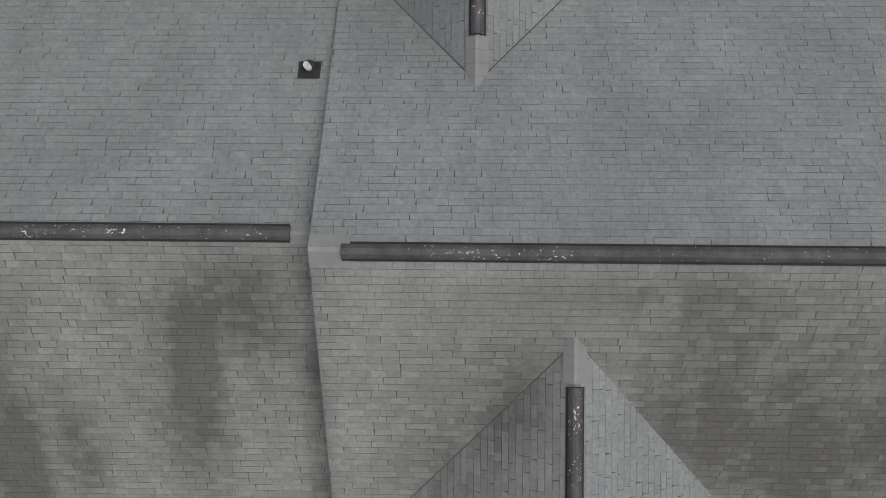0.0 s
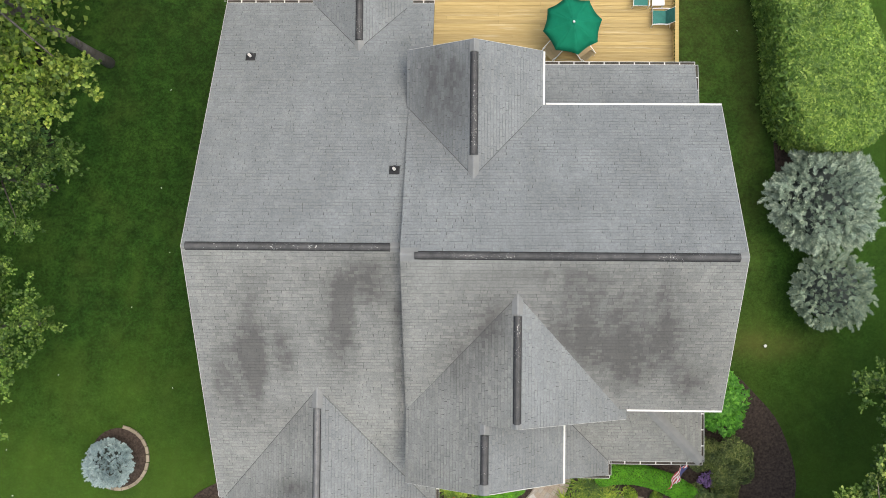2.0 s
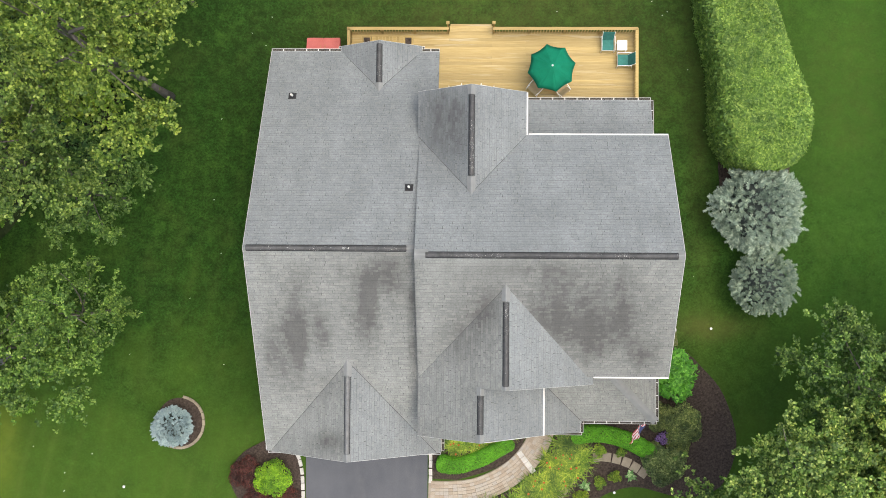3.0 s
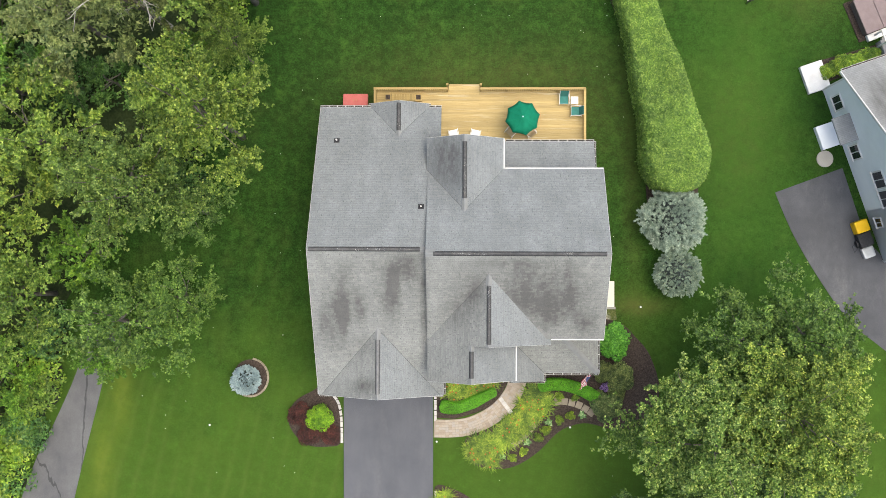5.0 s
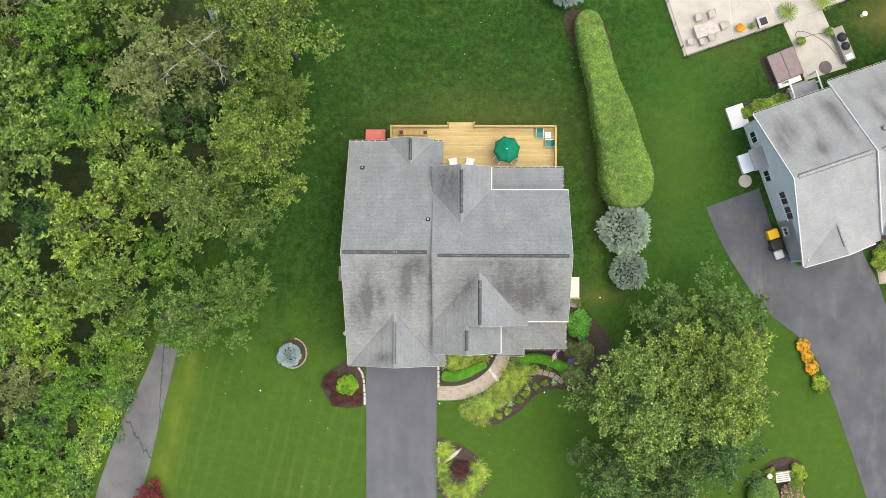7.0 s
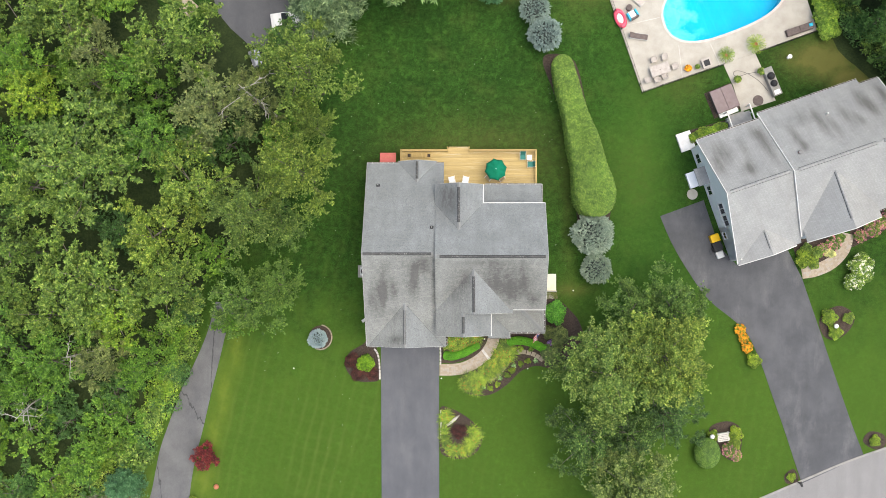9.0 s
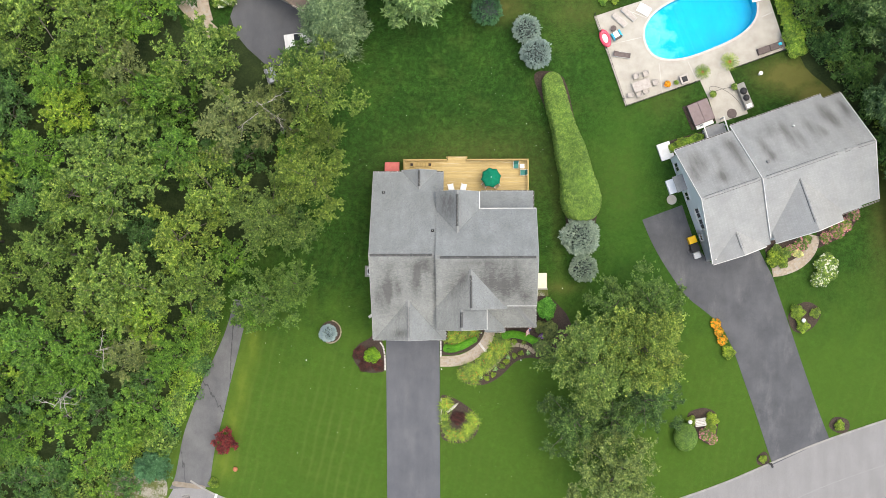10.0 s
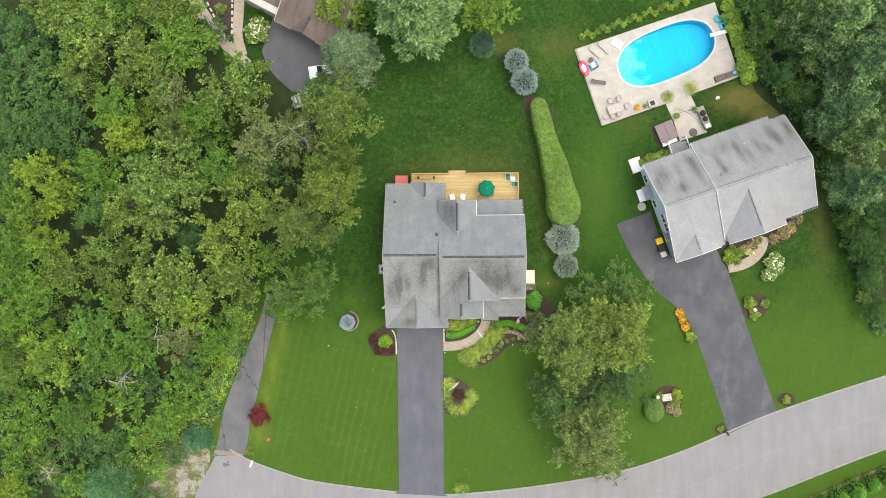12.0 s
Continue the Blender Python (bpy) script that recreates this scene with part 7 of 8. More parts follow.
def wall_window(parent, y, z, w, h):
    """A window in the west wall: frame, two panes, sill."""
    f = part("window", box(0.24, 0.3, y - w / 2 - 0.07, y + w / 2 + 0.07, z - 0.07, z + h + 0.07, 0.01), M_white, parent, "white-framed window with dark panes")
    for s in (-1, 1):
        part("pane", box(0.225, 0.26, y + s * w / 4 - w / 4 + 0.03, y + s * w / 4 + w / 4 - 0.03, z, z + h), M_pane, f)
    part("sill", box(0.16, 0.3, y - w / 2 - 0.1, y + w / 2 + 0.1, z - 0.12, z - 0.075), M_white, f)


for y, z, w, h in ((4.3, 1.2, 0.9, 1.3), (0.9, 1.2, 0.9, 1.3), (-1.2, 3.3, 1.05, 1.4), (-2.45, 3.3, 1.05, 1.4), (-3.9, 1.2, 0.6, 0.8)):
    wall_window(nb, y, z, w, h)
for v in (-6.5, 5.5):
    part("corner_trim", box(0.24, 0.36, v - 0.06, v + 0.06, 0, 4.6), M_white, nb)
# little side porch
part("porch_roof", solid([(x, y, z) for y in (1.6, 3.4) for x, z in ((0.3, 3.0), (-0.75, 2.65), (-0.75, 2.5), (0.3, 2.5))]), M_n_back, nb)
part("porch_landing", box(-1.15, 0.3, 1.7, 3.3, 0, 0.5, 0.02), M_n_wall, nb)
part("side_door", box(0.25, 0.33, 2.0, 2.9, 0.5, 2.5), M_white, nb)
part("vent_box", lathe([(0.2, 0), (0.2, 0.3), (0.16, 0.36)], 14), M_pale_vent, nb).matrix_basis = Matrix.Translation((7.9, 1.5, nz + 0.25 - ns * 1.5 - 0.1))
part("vent_pipe", lathe([(0.08, -0.2), (0.08, 0.5), (0.06, 0.5)], 10), M_metal, nb).matrix_basis = Matrix.Translation((12.2, 4.2, nz + 0.25 - ns * 4.2))
# back steps with white rails
for k in range(4):
    part("back_step", box(5.0, 6.6, 6.3 + 0.0 + k * 0.3, 6.6 + k * 0.3, 0, 0.8 - k * 0.18), M_n_back if k == 0 else M_kerb, nb)
part("back_porch", box(4.6, 7.0, 6.0, 7.3, 0, 0.85, 0.02), plain("grey_porch_boards", (0.2, 0.2, 0.2), (0.3, 0.3, 0.3), 2, 30), nb)
for x in (4.6, 7.0):
    rail = part("porch_rail", box(x - 0.06, x + 0.06, 6.0, 7.9, 1.6, 1.72, 0.01), M_white, nb)
    for y in (6.1, 7.0, 7.8):
        part("post", box(x - 0.06, x + 0.06, y - 0.06, y + 0.06, 0, 1.7), M_white, rail)
part("bulkhead", box(-0.75, 0.75, 5.5, 7.4, 0, 0.4, 0.03), M_white, nb, "white slab by the corner")


def local(u, v):
    """A place in the neighbour's turned plan, in the world."""
    a = radians(NT)
    return 25.55 + u * math.cos(a) - v * math.sin(a), 7.2 + u * math.sin(a) + v * math.cos(a)


single("driveway", prism([(20.87, 5.66), (25.3, 7.3), (26.8, 2.6), (28.6, 0.7), (33.6, 2.6)] + curve([(35.21, -0.66), (36.12, -3.44), (37.09, -6.36), (38.14, -9.64), (39.11, -12.55), (40.22, -15.82), (41.26, -18.57)], 3) + curve([(35.01, -21.45), (34.24, -19.06), (33.2, -15.79), (32.08, -12.52), (30.96, -9.24), (29.62, -6.32), (27.97, -4.71), (25.66, -2.8), (23.51, 0.29), (21.94, 3.08), (20.87, 5.66)], 3)[:-1], -0.05, 0.03), M_drive_n, "wide worn grey asphalt driveway of the neighbour", "driveway", "structure")
paved_walk(curve([(35.2, -0.1), (36.6, 0.15), (38.2, 0.9), (39.4, 2.2), (39.9, 3.8)], 6), 1.25, (0.26, 0.2), "short curving walk of reddish-tan pavers")
single("planting_bed", prism(curve([(34.4, 2.9), (35.4, 0.7), (37.6, 1.2), (38.9, 2.9), (39.6, 5.0), (37, 4.2)], 4, True), -0.05, 0.05), M_mulch, "mulch bed before the neighbour's house", "planting bed", "structure")
single("planting_bed", prism(curve([(40.3, 4.5), (40.2, 2.6), (41.2, 2.9), (43.6, 4.2), (44.9, 6.4), (44.3, 7.2), (42.0, 6.3)], 4, True), -0.05, 0.05), M_mulch, "mulch bed with pink flowers along the wall", "planting bed", "structure")
single("planting_bed", prism(curve([(36.9, -5.1), (37.8, -3.9), (39.2, -3.5), (40.5, -4.5), (39.9, -6.0), (38.6, -6.9), (37.4, -6.6)], 4, True), -0.05, 0.05), M_mulch, "round mulch bed beside the neighbour's driveway", "planting bed", "structure")
single("planting_bed", prism([local(0.4, 5.9), local(4.6, 5.9), local(4.6, 7.2), local(0.9, 7.4)], -0.05, 0.05), M_mulch, "narrow bed along the back wall", "planting bed", "structure")
single("planting_bed", prism(curve([(41.2, -17.2), (41.9, -16.2), (43.3, -16.5), (43.4, -17.6), (42.4, -18.0)], 4, True), -0.05, 0.05), M_mulch, "small kerbside mulch bed", "planting bed", "structure")
single("planting_bed", prism(curve([(33.3, -20.6), (34.2, -20.0), (34.7, -20.9), (34.2, -21.5), (33.4, -21.4)], 4, True), -0.05, 0.05), M_mulch, "small kerbside mulch bed", "planting bed", "structure")
single("planting_bed", prism(curve([(25.8, -15.8), (27.5, -15.2), (28.9, -15.9), (28.9, -18.0), (28.0, -19.2), (26.6, -18.2), (25.9, -17.2)], 4, True), -0.05, 0.05), M_mulch, "mulch bed with a garden bench", "planting bed", "structure")


def flower_shrub(name, seed, r, h, n, base, petal, blooms, label, leaf=0.16, head=0.11):
    """A leafy shrub with flower heads over it."""
    t = wild_shrub(name, seed, r, h, n, base, leaf, label, 10)
    rng = np.random.default_rng(seed)
    q = []
    for i in range(blooms):
        a, p = rng.uniform(0, 6.3), math.sqrt(rng.random()) * 0.95
        c = (math.cos(a) * r * p, math.sin(a) * r * p, h * (1.0 - 0.45 * p * p) + 0.05)
        q.append(lump_leaves(rng, c, (head, head, head * 0.7), 12, head * 0.9, head * 0.7))
    part_mesh("blossom", leaf_mesh("blossom", np.concatenate(q)), petal, t, "flower heads")
    return t


made = []


def shrub_at(t, spots, group=""):
    for x, y, s in spots:
        o = plant(t, x, y, s, (x * 77 + y * 31) % 360)
        if group:
            o["group"] = group
    made.append(t)


shrub_at(flower_shrub("hydrangea", 81, 1.5, 1.4, 2800, M_leaf_a, M_white_petal, 70, "leafy hydrangea covered with white flower heads", 0.2), ((40.9, 0.4, 1.0), (40.3, -0.9, 0.75), (-25.7, 31.2, 1.25)))
shrub_at(flower_shrub("flowering_shrub", 82, 0.9, 0.9, 1600, M_leaf_a, M_pink_petal, 45, "shrub with pink flowers along the wall", 0.14, 0.12), ((42.2, 4.3, 1.0), (43.1, 5.0, 0.9), (44.0, 6.2, 0.9), (41.0, 3.6, 0.8), (38.3, 2.9, 0.9), (37.2, 2.3, 0.7), (27.6, -18.0, 0.9), (28.3, -18.6, 0.7)))
shrub_at(flower_shrub("flowering_plant", 83, 0.75, 0.7, 1400, M_daylily, M_gold, 55, "plant thick with orange-yellow flowers", 0.13, 0.13), ((28.8, -5.9, 0.8), (29.15, -6.8, 0.72), (29.5, -7.7, 0.8)), "orange-flowered plants")
shrub_at(wild_shrub("shrub", 84, 0.9, 0.9, 1900, M_daylily, 0.14, "loose light green shrub in a bed", 9), ((30.2, -9.0, 0.9), (37.8, -4.6, 1.0), (38.4, -6.1, 0.9), (35.3, 1.3, 1.1), (36.2, 0.9, 0.8), (28.3, -16.4, 0.9), (28.2, -17.4, 0.8), (42.3, -17.1, 0.7), (33.9, -20.8, 0.55), (26.0, -16.6, 0.7), (-26.9, -23.5, 0.7)))
shrub_at(wild_shrub("shrub", 85, 0.8, 0.8, 2200, M_leaf_a, 0.12, "rounded mid-green shrub in a bed", 10), ((39.8, -4.7, 0.8), (36.6, 1.9, 0.9), (35.6, 2.3, 0.8), (38.9, 3.4, 0.8), (-30.7, 34.3, 1.1), (-33.0, 36.5, 0.8)))
shrub_at(wild_shrub("shrub", 86, 0.62, 0.8, 1500, leafy("cream_leaves", (0.3, 0.34, 0.1), (0.48, 0.5, 0.2), (0.6, 0.6, 0.3), 0.0), 0.11, "pale yellow-cream rounded shrub", 8), ((37.9, 1.9, 1.0),))
egg = thing("clipped_shrub", 25.3, -18.3, 0, 0, "clipped egg-shaped green shrub beside the maple", "shrub")
part_mesh("foliage", leaf_mesh("foliage", lump_leaves(np.random.default_rng(87), (0, 0, 0.85), (1.3, 1.55, 1.1), 11000, 0.13, 0.07, 0.25, 0.08)), M_hedge, egg)
# the same dark green fill, as shade behind the leaves
part("inner_wood", lathe([(0.8, 0.1), (1.15, 0.6), (1.15, 1.1), (0.75, 1.6), (0.2, 1.82)], 14), M_hedge_core, egg)
shrub_at(wild_shrub("shrub", 88, 1.0, 1.1, 2000, M_leaf_y, 0.15, "leafy perennial in the bed along the back wall", 9), tuple((*local(0.9 + 0.75 * k, 6.5 + 0.15 * (k % 2)), 0.6 + 0.1 * (k % 3)) for k in range(5)))
for seed, mat, start in ((89, M_leaf_v, 0), (93, M_leaf_a, 1), (94, M_daylily, 2)):
    shrub_at(wild_shrub("shrub", seed, 1.0, 0.9, 1300, mat, 0.2, "loose leafy shrub along the pool terrace", 8), tuple((16.6 + 0.68 * k, 30.1 + 0.235 * k + 0.35 * math.sin(k * 2.1), 0.5 + 0.14 * (k * 5 % 5)) for k in range(start, 26, 3)), "shrubs along the pool terrace")
shrub_at(wild_shrub("shrub", 90, 1.3, 1.6, 2800, M_leaf_y, 0.22, "bright green shrub at the end of the pool terrace", 10), tuple((35.4 + 0.42 * k, 33.8 - 1.5 * k, 0.75 + 0.1 * (k * 3 % 4)) for k in range(7)), "shrubs along the pool terrace")
maple = broadleaf("japanese_maple", 91, 1.35, 1.9, 1.0, 16, 4200, M_maple, 0.13, "small round dark red Japanese maple on the lawn", 0.15)
shrub_at(maple, ((-25.4, -18.8, 1.0),))
arbor = thing("arborvitae", label="dense bright green arborvitae in a row by the road", category="shrub")
ra = np.random.default_rng(92)
qs = []
for z in np.linspace(0.15, 1.0, 9):
    qs.append(lump_leaves(ra, (0, 0, 2.6 * z), (1.25 * (1.08 - z) ** 0.5, 1.25 * (1.08 - z) ** 0.5, 0.4), 320, 0.22, 0.14, 0.35))
part_mesh("foliage", leaf_mesh("foliage", np.concatenate(qs)), M_arbor, arbor)
# dark fill whose colour gives the shade behind the sprays
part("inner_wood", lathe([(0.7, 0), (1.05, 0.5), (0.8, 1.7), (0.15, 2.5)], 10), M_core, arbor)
shrub_at(arbor, tuple((40.4 + 2.05 * k, -32.9 + 0.86 * k, 1.12 + 0.06 * (k % 3)) for k in range(9)), "row of arborvitae")
for t in made:
    for o in (*t.children_recursive, t):
        bpy.data.objects.remove(o)
single("planting_bed", prism([(37, -35.2), (38, -32.6), (58, -24.2), (58.5, -26.8)], -0.05, 0.03), plain("dry_grass", (0.16, 0.12, 0.05), (0.3, 0.22, 0.1), 2, 20, 1.0, 0, 0.8, 0.03), "strip of dry brown grass under the row of shrubs", "dry grass", "structure")

# ---- the pool ----
M_concrete = plain("pale_pool_concrete", (0.33, 0.305, 0.26), (0.46, 0.435, 0.385), 0.8, 25, 0.9, 0, 0.2)


def liner_material():
    """Blue vinyl, with the sky's white glare painted on towards the shallow end."""
    k = Nodes("blue_pool_liner", 0.5, 0.0, 0.3)
    c = k.ramp(k.noise(0.7, 3), [(0.3, (0.0, 0.42, 0.58)), (0.7, (0.005, 0.5, 0.66))])
    sep = k.n.new("ShaderNodeSeparateXYZ")
    k.l.new(k.pos.outputs["Position"], sep.inputs[0])
    # pale cloud in the liner's colour in place of a reflection on the water
    far = k.math("ADD", k.math("MULTIPLY", k.math("SUBTRACT", 24.4, sep.outputs[0]), 0.24), k.math("MULTIPLY", k.math("SUBTRACT", k.noise(0.5, 4, 0.6), 0.5), 3.2))
    c = k.mix(k.math("MINIMUM", k.math("MAXIMUM", far, 0.0), 0.9), c, (0.78, 0.9, 0.92))
    k.color(c)
    return k.m


M_liner = liner_material()
M_liner_pale = plain("pale_pool_glare", (0.3, 0.68, 0.85), (0.6, 0.85, 0.95), 0.9, 4, 0.5, 0, 0.0)
terrace = [(15.65, 28.5), (19.1, 18.4), (27.4, 21.25), (37.0, 24.7), (33.9, 34.5)]
base = sheet_with_hole(terrace, pool_outline(0.2), 0.09)
ext = bmesh.ops.extrude_face_region(base, geom=base.faces[:])
for g in ext["geom"]:
    if isinstance(g, bmesh.types.BMVert):
        g.co.z = -0.06
bmesh.ops.recalc_face_normals(base, faces=base.faces[:])
pool_deck = thing("pool_terrace", label="pale concrete terrace round the swimming pool", category="terrace", kind="structure")
part("slab", base, M_concrete, pool_deck)
for a, b in (((27.0, 21.3), (26.1, 23.3)), ((31.0, 22.7), (30.1, 24.4)), ((23.2, 19.9), (22.85, 23.2)), ((16.9, 25.2), (20.9, 26.1)), ((34.7, 31.8), (33.9, 29.7)), ((18.6, 29.5), (21.5, 28.3)), ((23.0, 30.9), (24.5, 30.1)), ((28.0, 32.6), (28.2, 31.9)), ((35.6, 28.9), (34.3, 28.3))):
    d = (Vector(b) - Vector(a)).normalized() * 0.03
    part("joint_strip", solid([(p[0] + s * -d.y, p[1] + s * d.x, z) for p in (a, b) for s in (-1, 1) for z in (0.08, 0.094)]), M_edge, pool_deck)

pool = thing("swimming_pool", label="oval swimming pool with bright blue water and white coping", category="swimming pool")
inner, outer = pool_outline(0.0), pool_outline(0.22)
bm = bmesh.new()
n = len(inner)
rows = [[bm.verts.new((x, y, z)) for x, y in o] for o, z in ((inner, -0.1), (inner, 0.13), (outer, 0.13), (outer, 0.0))]
for r, q in zip(rows, rows[1:]):
    for j in range(n):
        bm.faces.new((r[j], r[(j + 1) % n], q[(j + 1) % n], q[j]))
bmesh.ops.recalc_face_normals(bm, faces=bm.faces[:])
part("coping", bm, M_edge, pool)
bm = bmesh.new()
low = pool_outline(-0.04)
top = [bm.verts.new((x, y, 0.0)) for x, y in pool_outline(0.05)]
bot = [bm.verts.new((x, y, -1.1 - 0.9 * max(0.0, min(1.0, (x - 26) / 5)))) for x, y in low]
for j in range(n):
    bm.faces.new((top[j], top[(j + 1) % n], bot[(j + 1) % n], bot[j]))
f = bm.faces.new(bot)
bmesh.ops.triangulate(bm, faces=[f])
bmesh.ops.recalc_face_normals(bm, faces=bm.faces[:])
part("basin", bm, M_liner, pool)
# added pale platform, part of the painted glare at this end
part("step_platform", lathe([(1.1, -1.05), (1.1, -0.85), (0.8, -0.85), (0.8, -0.6), (0.5, -0.6), (0.5, -0.4)], 24, None, 22.1, 26.3), M_liner_pale, pool)
w = Nodes("pool_water", 0.05, 0.0, 0.5)
clear, shine, both = w.n.new("ShaderNodeBsdfTransparent"), w.n.new("ShaderNodeBsdfGlossy"), w.n.new("ShaderNodeMixShader")
clear.inputs[0].default_value, shine.inputs["Roughness"].default_value, both.inputs[0].default_value = (0.4, 0.9, 1.0, 1.0), 0.06, 0.004
w.bump(w.noise(1.6, 3), 0.12, 0.05)
w.l.new(w.b.inputs["Normal"].links[0].from_socket, shine.inputs["Normal"])
for i, s in ((1, clear), (2, shine)):
    w.l.new(s.outputs[0], both.inputs[i])
w.l.new(both.outputs[0], w.n["Material Output"].inputs[0])
bm = bmesh.new()
bm.faces.new([bm.verts.new((x, y, -0.06)) for x, y in pool_outline(0.02)])
bmesh.ops.triangulate(bm, faces=bm.faces[:])
water = part("water", bm, w.m, pool, "clear blue water")
water.visible_shadow = False
board = thing("diving_board", 34.4, 30.35, 0, 14, "white diving board at the deep end", "diving board")
part("plank", box(-1.3, 1.0, -0.22, 0.22, 0.5, 0.56, 0.015), M_frame, board)
part("stand", box(0.2, 0.9, -0.2, 0.2, 0.09, 0.5, 0.02), M_metal, board)
steps = thing("pool_steps", 21.2, 29.2, 0.09, -30, "white moulded entry steps at the pool's edge", "pool steps")
for k in range(3):
    part("step", box(-0.75 + 0.05 * k, 0.75 - 0.05 * k, -0.5 + 0.28 * k, 0.5, 0.12 * k, 0.12 * (k + 1), 0.03), M_frame, steps)

M_wicker = plain("taupe_sling", (0.34, 0.3, 0.27), (0.48, 0.44, 0.4), 4, 60, 0.8)
M_brown = plain("dark_brown_cushion", (0.09, 0.07, 0.065), (0.16, 0.13, 0.12), 3, 50, 0.85)
M_cyan = plain("cyan_vinyl", (0.01, 0.33, 0.5), (0.02, 0.45, 0.62), 3, 30, 0.3, 0, 0.05)
M_pinkred = plain("red_vinyl", (0.6, 0.05, 0.1), (0.7, 0.1, 0.16), 3, 30, 0.3, 0, 0.05)
M_terra = plain("terracotta", (0.35, 0.13, 0.07), (0.48, 0.2, 0.11), 4, 50, 0.9)
M_iron = plain("black_iron", (0.015, 0.015, 0.016), (0.035, 0.035, 0.036), 5, 60, 0.5, 0.5)


def sun_lounger(x, y, turn, cloth, label):
    t = thing("sun_lounger", x, y, 0.09, turn, label, "sun lounger", "sun loungers by the pool")
    part("frame", box(-0.95, 0.95, -0.32, 0.32, 0.26, 0.31, 0.02), M_metal, t)
    part("seat", box(-0.35, 0.93, -0.28, 0.28, 0.312, 0.36, 0.02), cloth, t)
    part("backrest", solid([(xx, s, z) for s in (-0.28, 0.28) for xx, z in ((-0.36, 0.32), (-0.36, 0.37), (-0.95, 0.62), (-0.97, 0.58))]), cloth, t)
    for sx in (-0.8, 0.8):
        for sy in (-0.28, 0.28):
            part("leg", box(sx - 0.025, sx + 0.025, sy - 0.025, sy + 0.025, 0, 0.27), M_metal, t)


sun_lounger(18.45, 28.0, -42, M_wicker, "taupe sun lounger on the pool terrace")
sun_lounger(19.5, 28.65, -42, M_wicker, "taupe sun lounger on the pool terrace")
sun_lounger(18.7, 24.1, -8, M_brown, "dark brown sun lounger on the pool terrace")
table = thing("dining_table", 20.8, 20.6, 0.09, 19, "rectangular beige outdoor dining table", "table")
part("tabletop", box(-1.0, 1.0, -0.55, 0.55, 0.68, 0.73, 0.02), M_wicker, table)
part("umbrella_hole", lathe([(0.05, 0.731), (0.05, 0.736)], 12), M_brown, table)
for sx in (-0.9, 0.9):
    for sy in (-0.45, 0.45):
        part("leg", box(sx - 0.03, sx + 0.03, sy - 0.03, sy + 0.03, 0, 0.68), M_wicker, table)
for x, y, turn in ((20.2, 21.65, 195), (21.3, 21.95, 199), (22.35, 20.95, 110), (19.55, 19.55, 10), (20.55, 19.6, 15), (21.3, 19.95, 25)):
    c = thing("dining_chair", x, y, 0.09, turn, "beige outdoor dining chair with a rounded back", "chair", "chairs round the dining table")
    part("seat", box(-0.28, 0.28, -0.27, 0.28, 0.4, 0.45, 0.03), M_wicker, c)
    part("backrest", tube([(0.3, 0.15, 0.62), (0.31, -0.15, 0.75), (0.15, -0.32, 0.85), (-0.15, -0.32, 0.85), (-0.31, -0.15, 0.75), (-0.3, 0.15, 0.62)], 0.045, 7), M_wicker, c)
    for sx in (-0.24, 0.24):
        for sy in (-0.22, 0.22):
            part("leg", box(sx - 0.02, sx + 0.02, sy - 0.02, sy + 0.02, 0, 0.41), M_wicker, c)


def torus(bm, R, r, z, cx=0.0, cy=0.0):
    a = [[bm.verts.new((cx + (R + r * math.cos(q)) * math.cos(p), cy + (R + r * math.cos(q)) * math.sin(p), z + r * math.sin(q))) for q in [2 * math.pi * j / 10 for j in range(10)]] for p in [2 * math.pi * i / 22 for i in range(22)]]
    for i in range(22):
        for j in range(10):
            bm.faces.new((a[i][j], a[(i + 1) % 22][j], a[(i + 1) % 22][(j + 1) % 10], a[i][(j + 1) % 10]))
    return bm


for x, y in ((34.25, 32.25), (34.85, 31.35)):
    single("swim_ring", torus(bmesh.new(), 0.38, 0.14, 0.23, x, y), M_cyan, "cyan inflatable swim ring on the terrace", "swim ring", "", "swim rings", True)
fl = thing("pool_float", 16.85, 26.0, 0.09, 112, "red and white inflatable boat by the terrace's edge", "pool float")
bm = torus(bmesh.new(), 0.45, 0.15, 0.15)
for v in bm.verts:
    v.co.x *= 1.8
part("rim", bm, M_pinkred, fl, "", True)
part("bottom", box(-0.75, 0.75, -0.38, 0.38, 0.03, 0.1, 0.03), M_frame, fl)
ch = thing("armchair", 18.1, 26.3, 0.09, 30, "dark outdoor armchair with blue and white towels", "chair")
part("seat", box(-0.42, 0.42, -0.4, 0.4, 0.05, 0.4, 0.06), M_brown, ch)
part("backrest", box(-0.42, 0.42, -0.5, -0.3, 0.3, 0.85, 0.05), M_brown, ch)
for s in (-0.45, 0.45):
    part("armrest", box(s - 0.09, s + 0.09, -0.45, 0.4, 0.05, 0.6, 0.04), M_cyan, ch)
part("towel", box(-0.3, 0.3, -0.5, 0.42, 0.41, 0.435, 0.01), M_frame, ch, "white towel")
single("side_table", lathe([(0.28, 0.09), (0.28, 0.5), (0.32, 0.52), (0.32, 0.55)], 16, None, 17.75, 27.05), M_brown, "small round dark table by the loungers", "table")
sofa = thing("outdoor_bench", 35.1, 24.75, 0.09, 19, "long dark storage bench with a blue bag", "bench")
for s in (-0.72, 0.72):
    part("box", box(s - 0.7, s + 0.7, -0.35, 0.35, 0, 0.5, 0.03), M_brown, sofa)
part("bag", box(0.95, 1.35, -0.12, 0.2, 0.5, 0.66, 0.05), M_cyan, sofa)
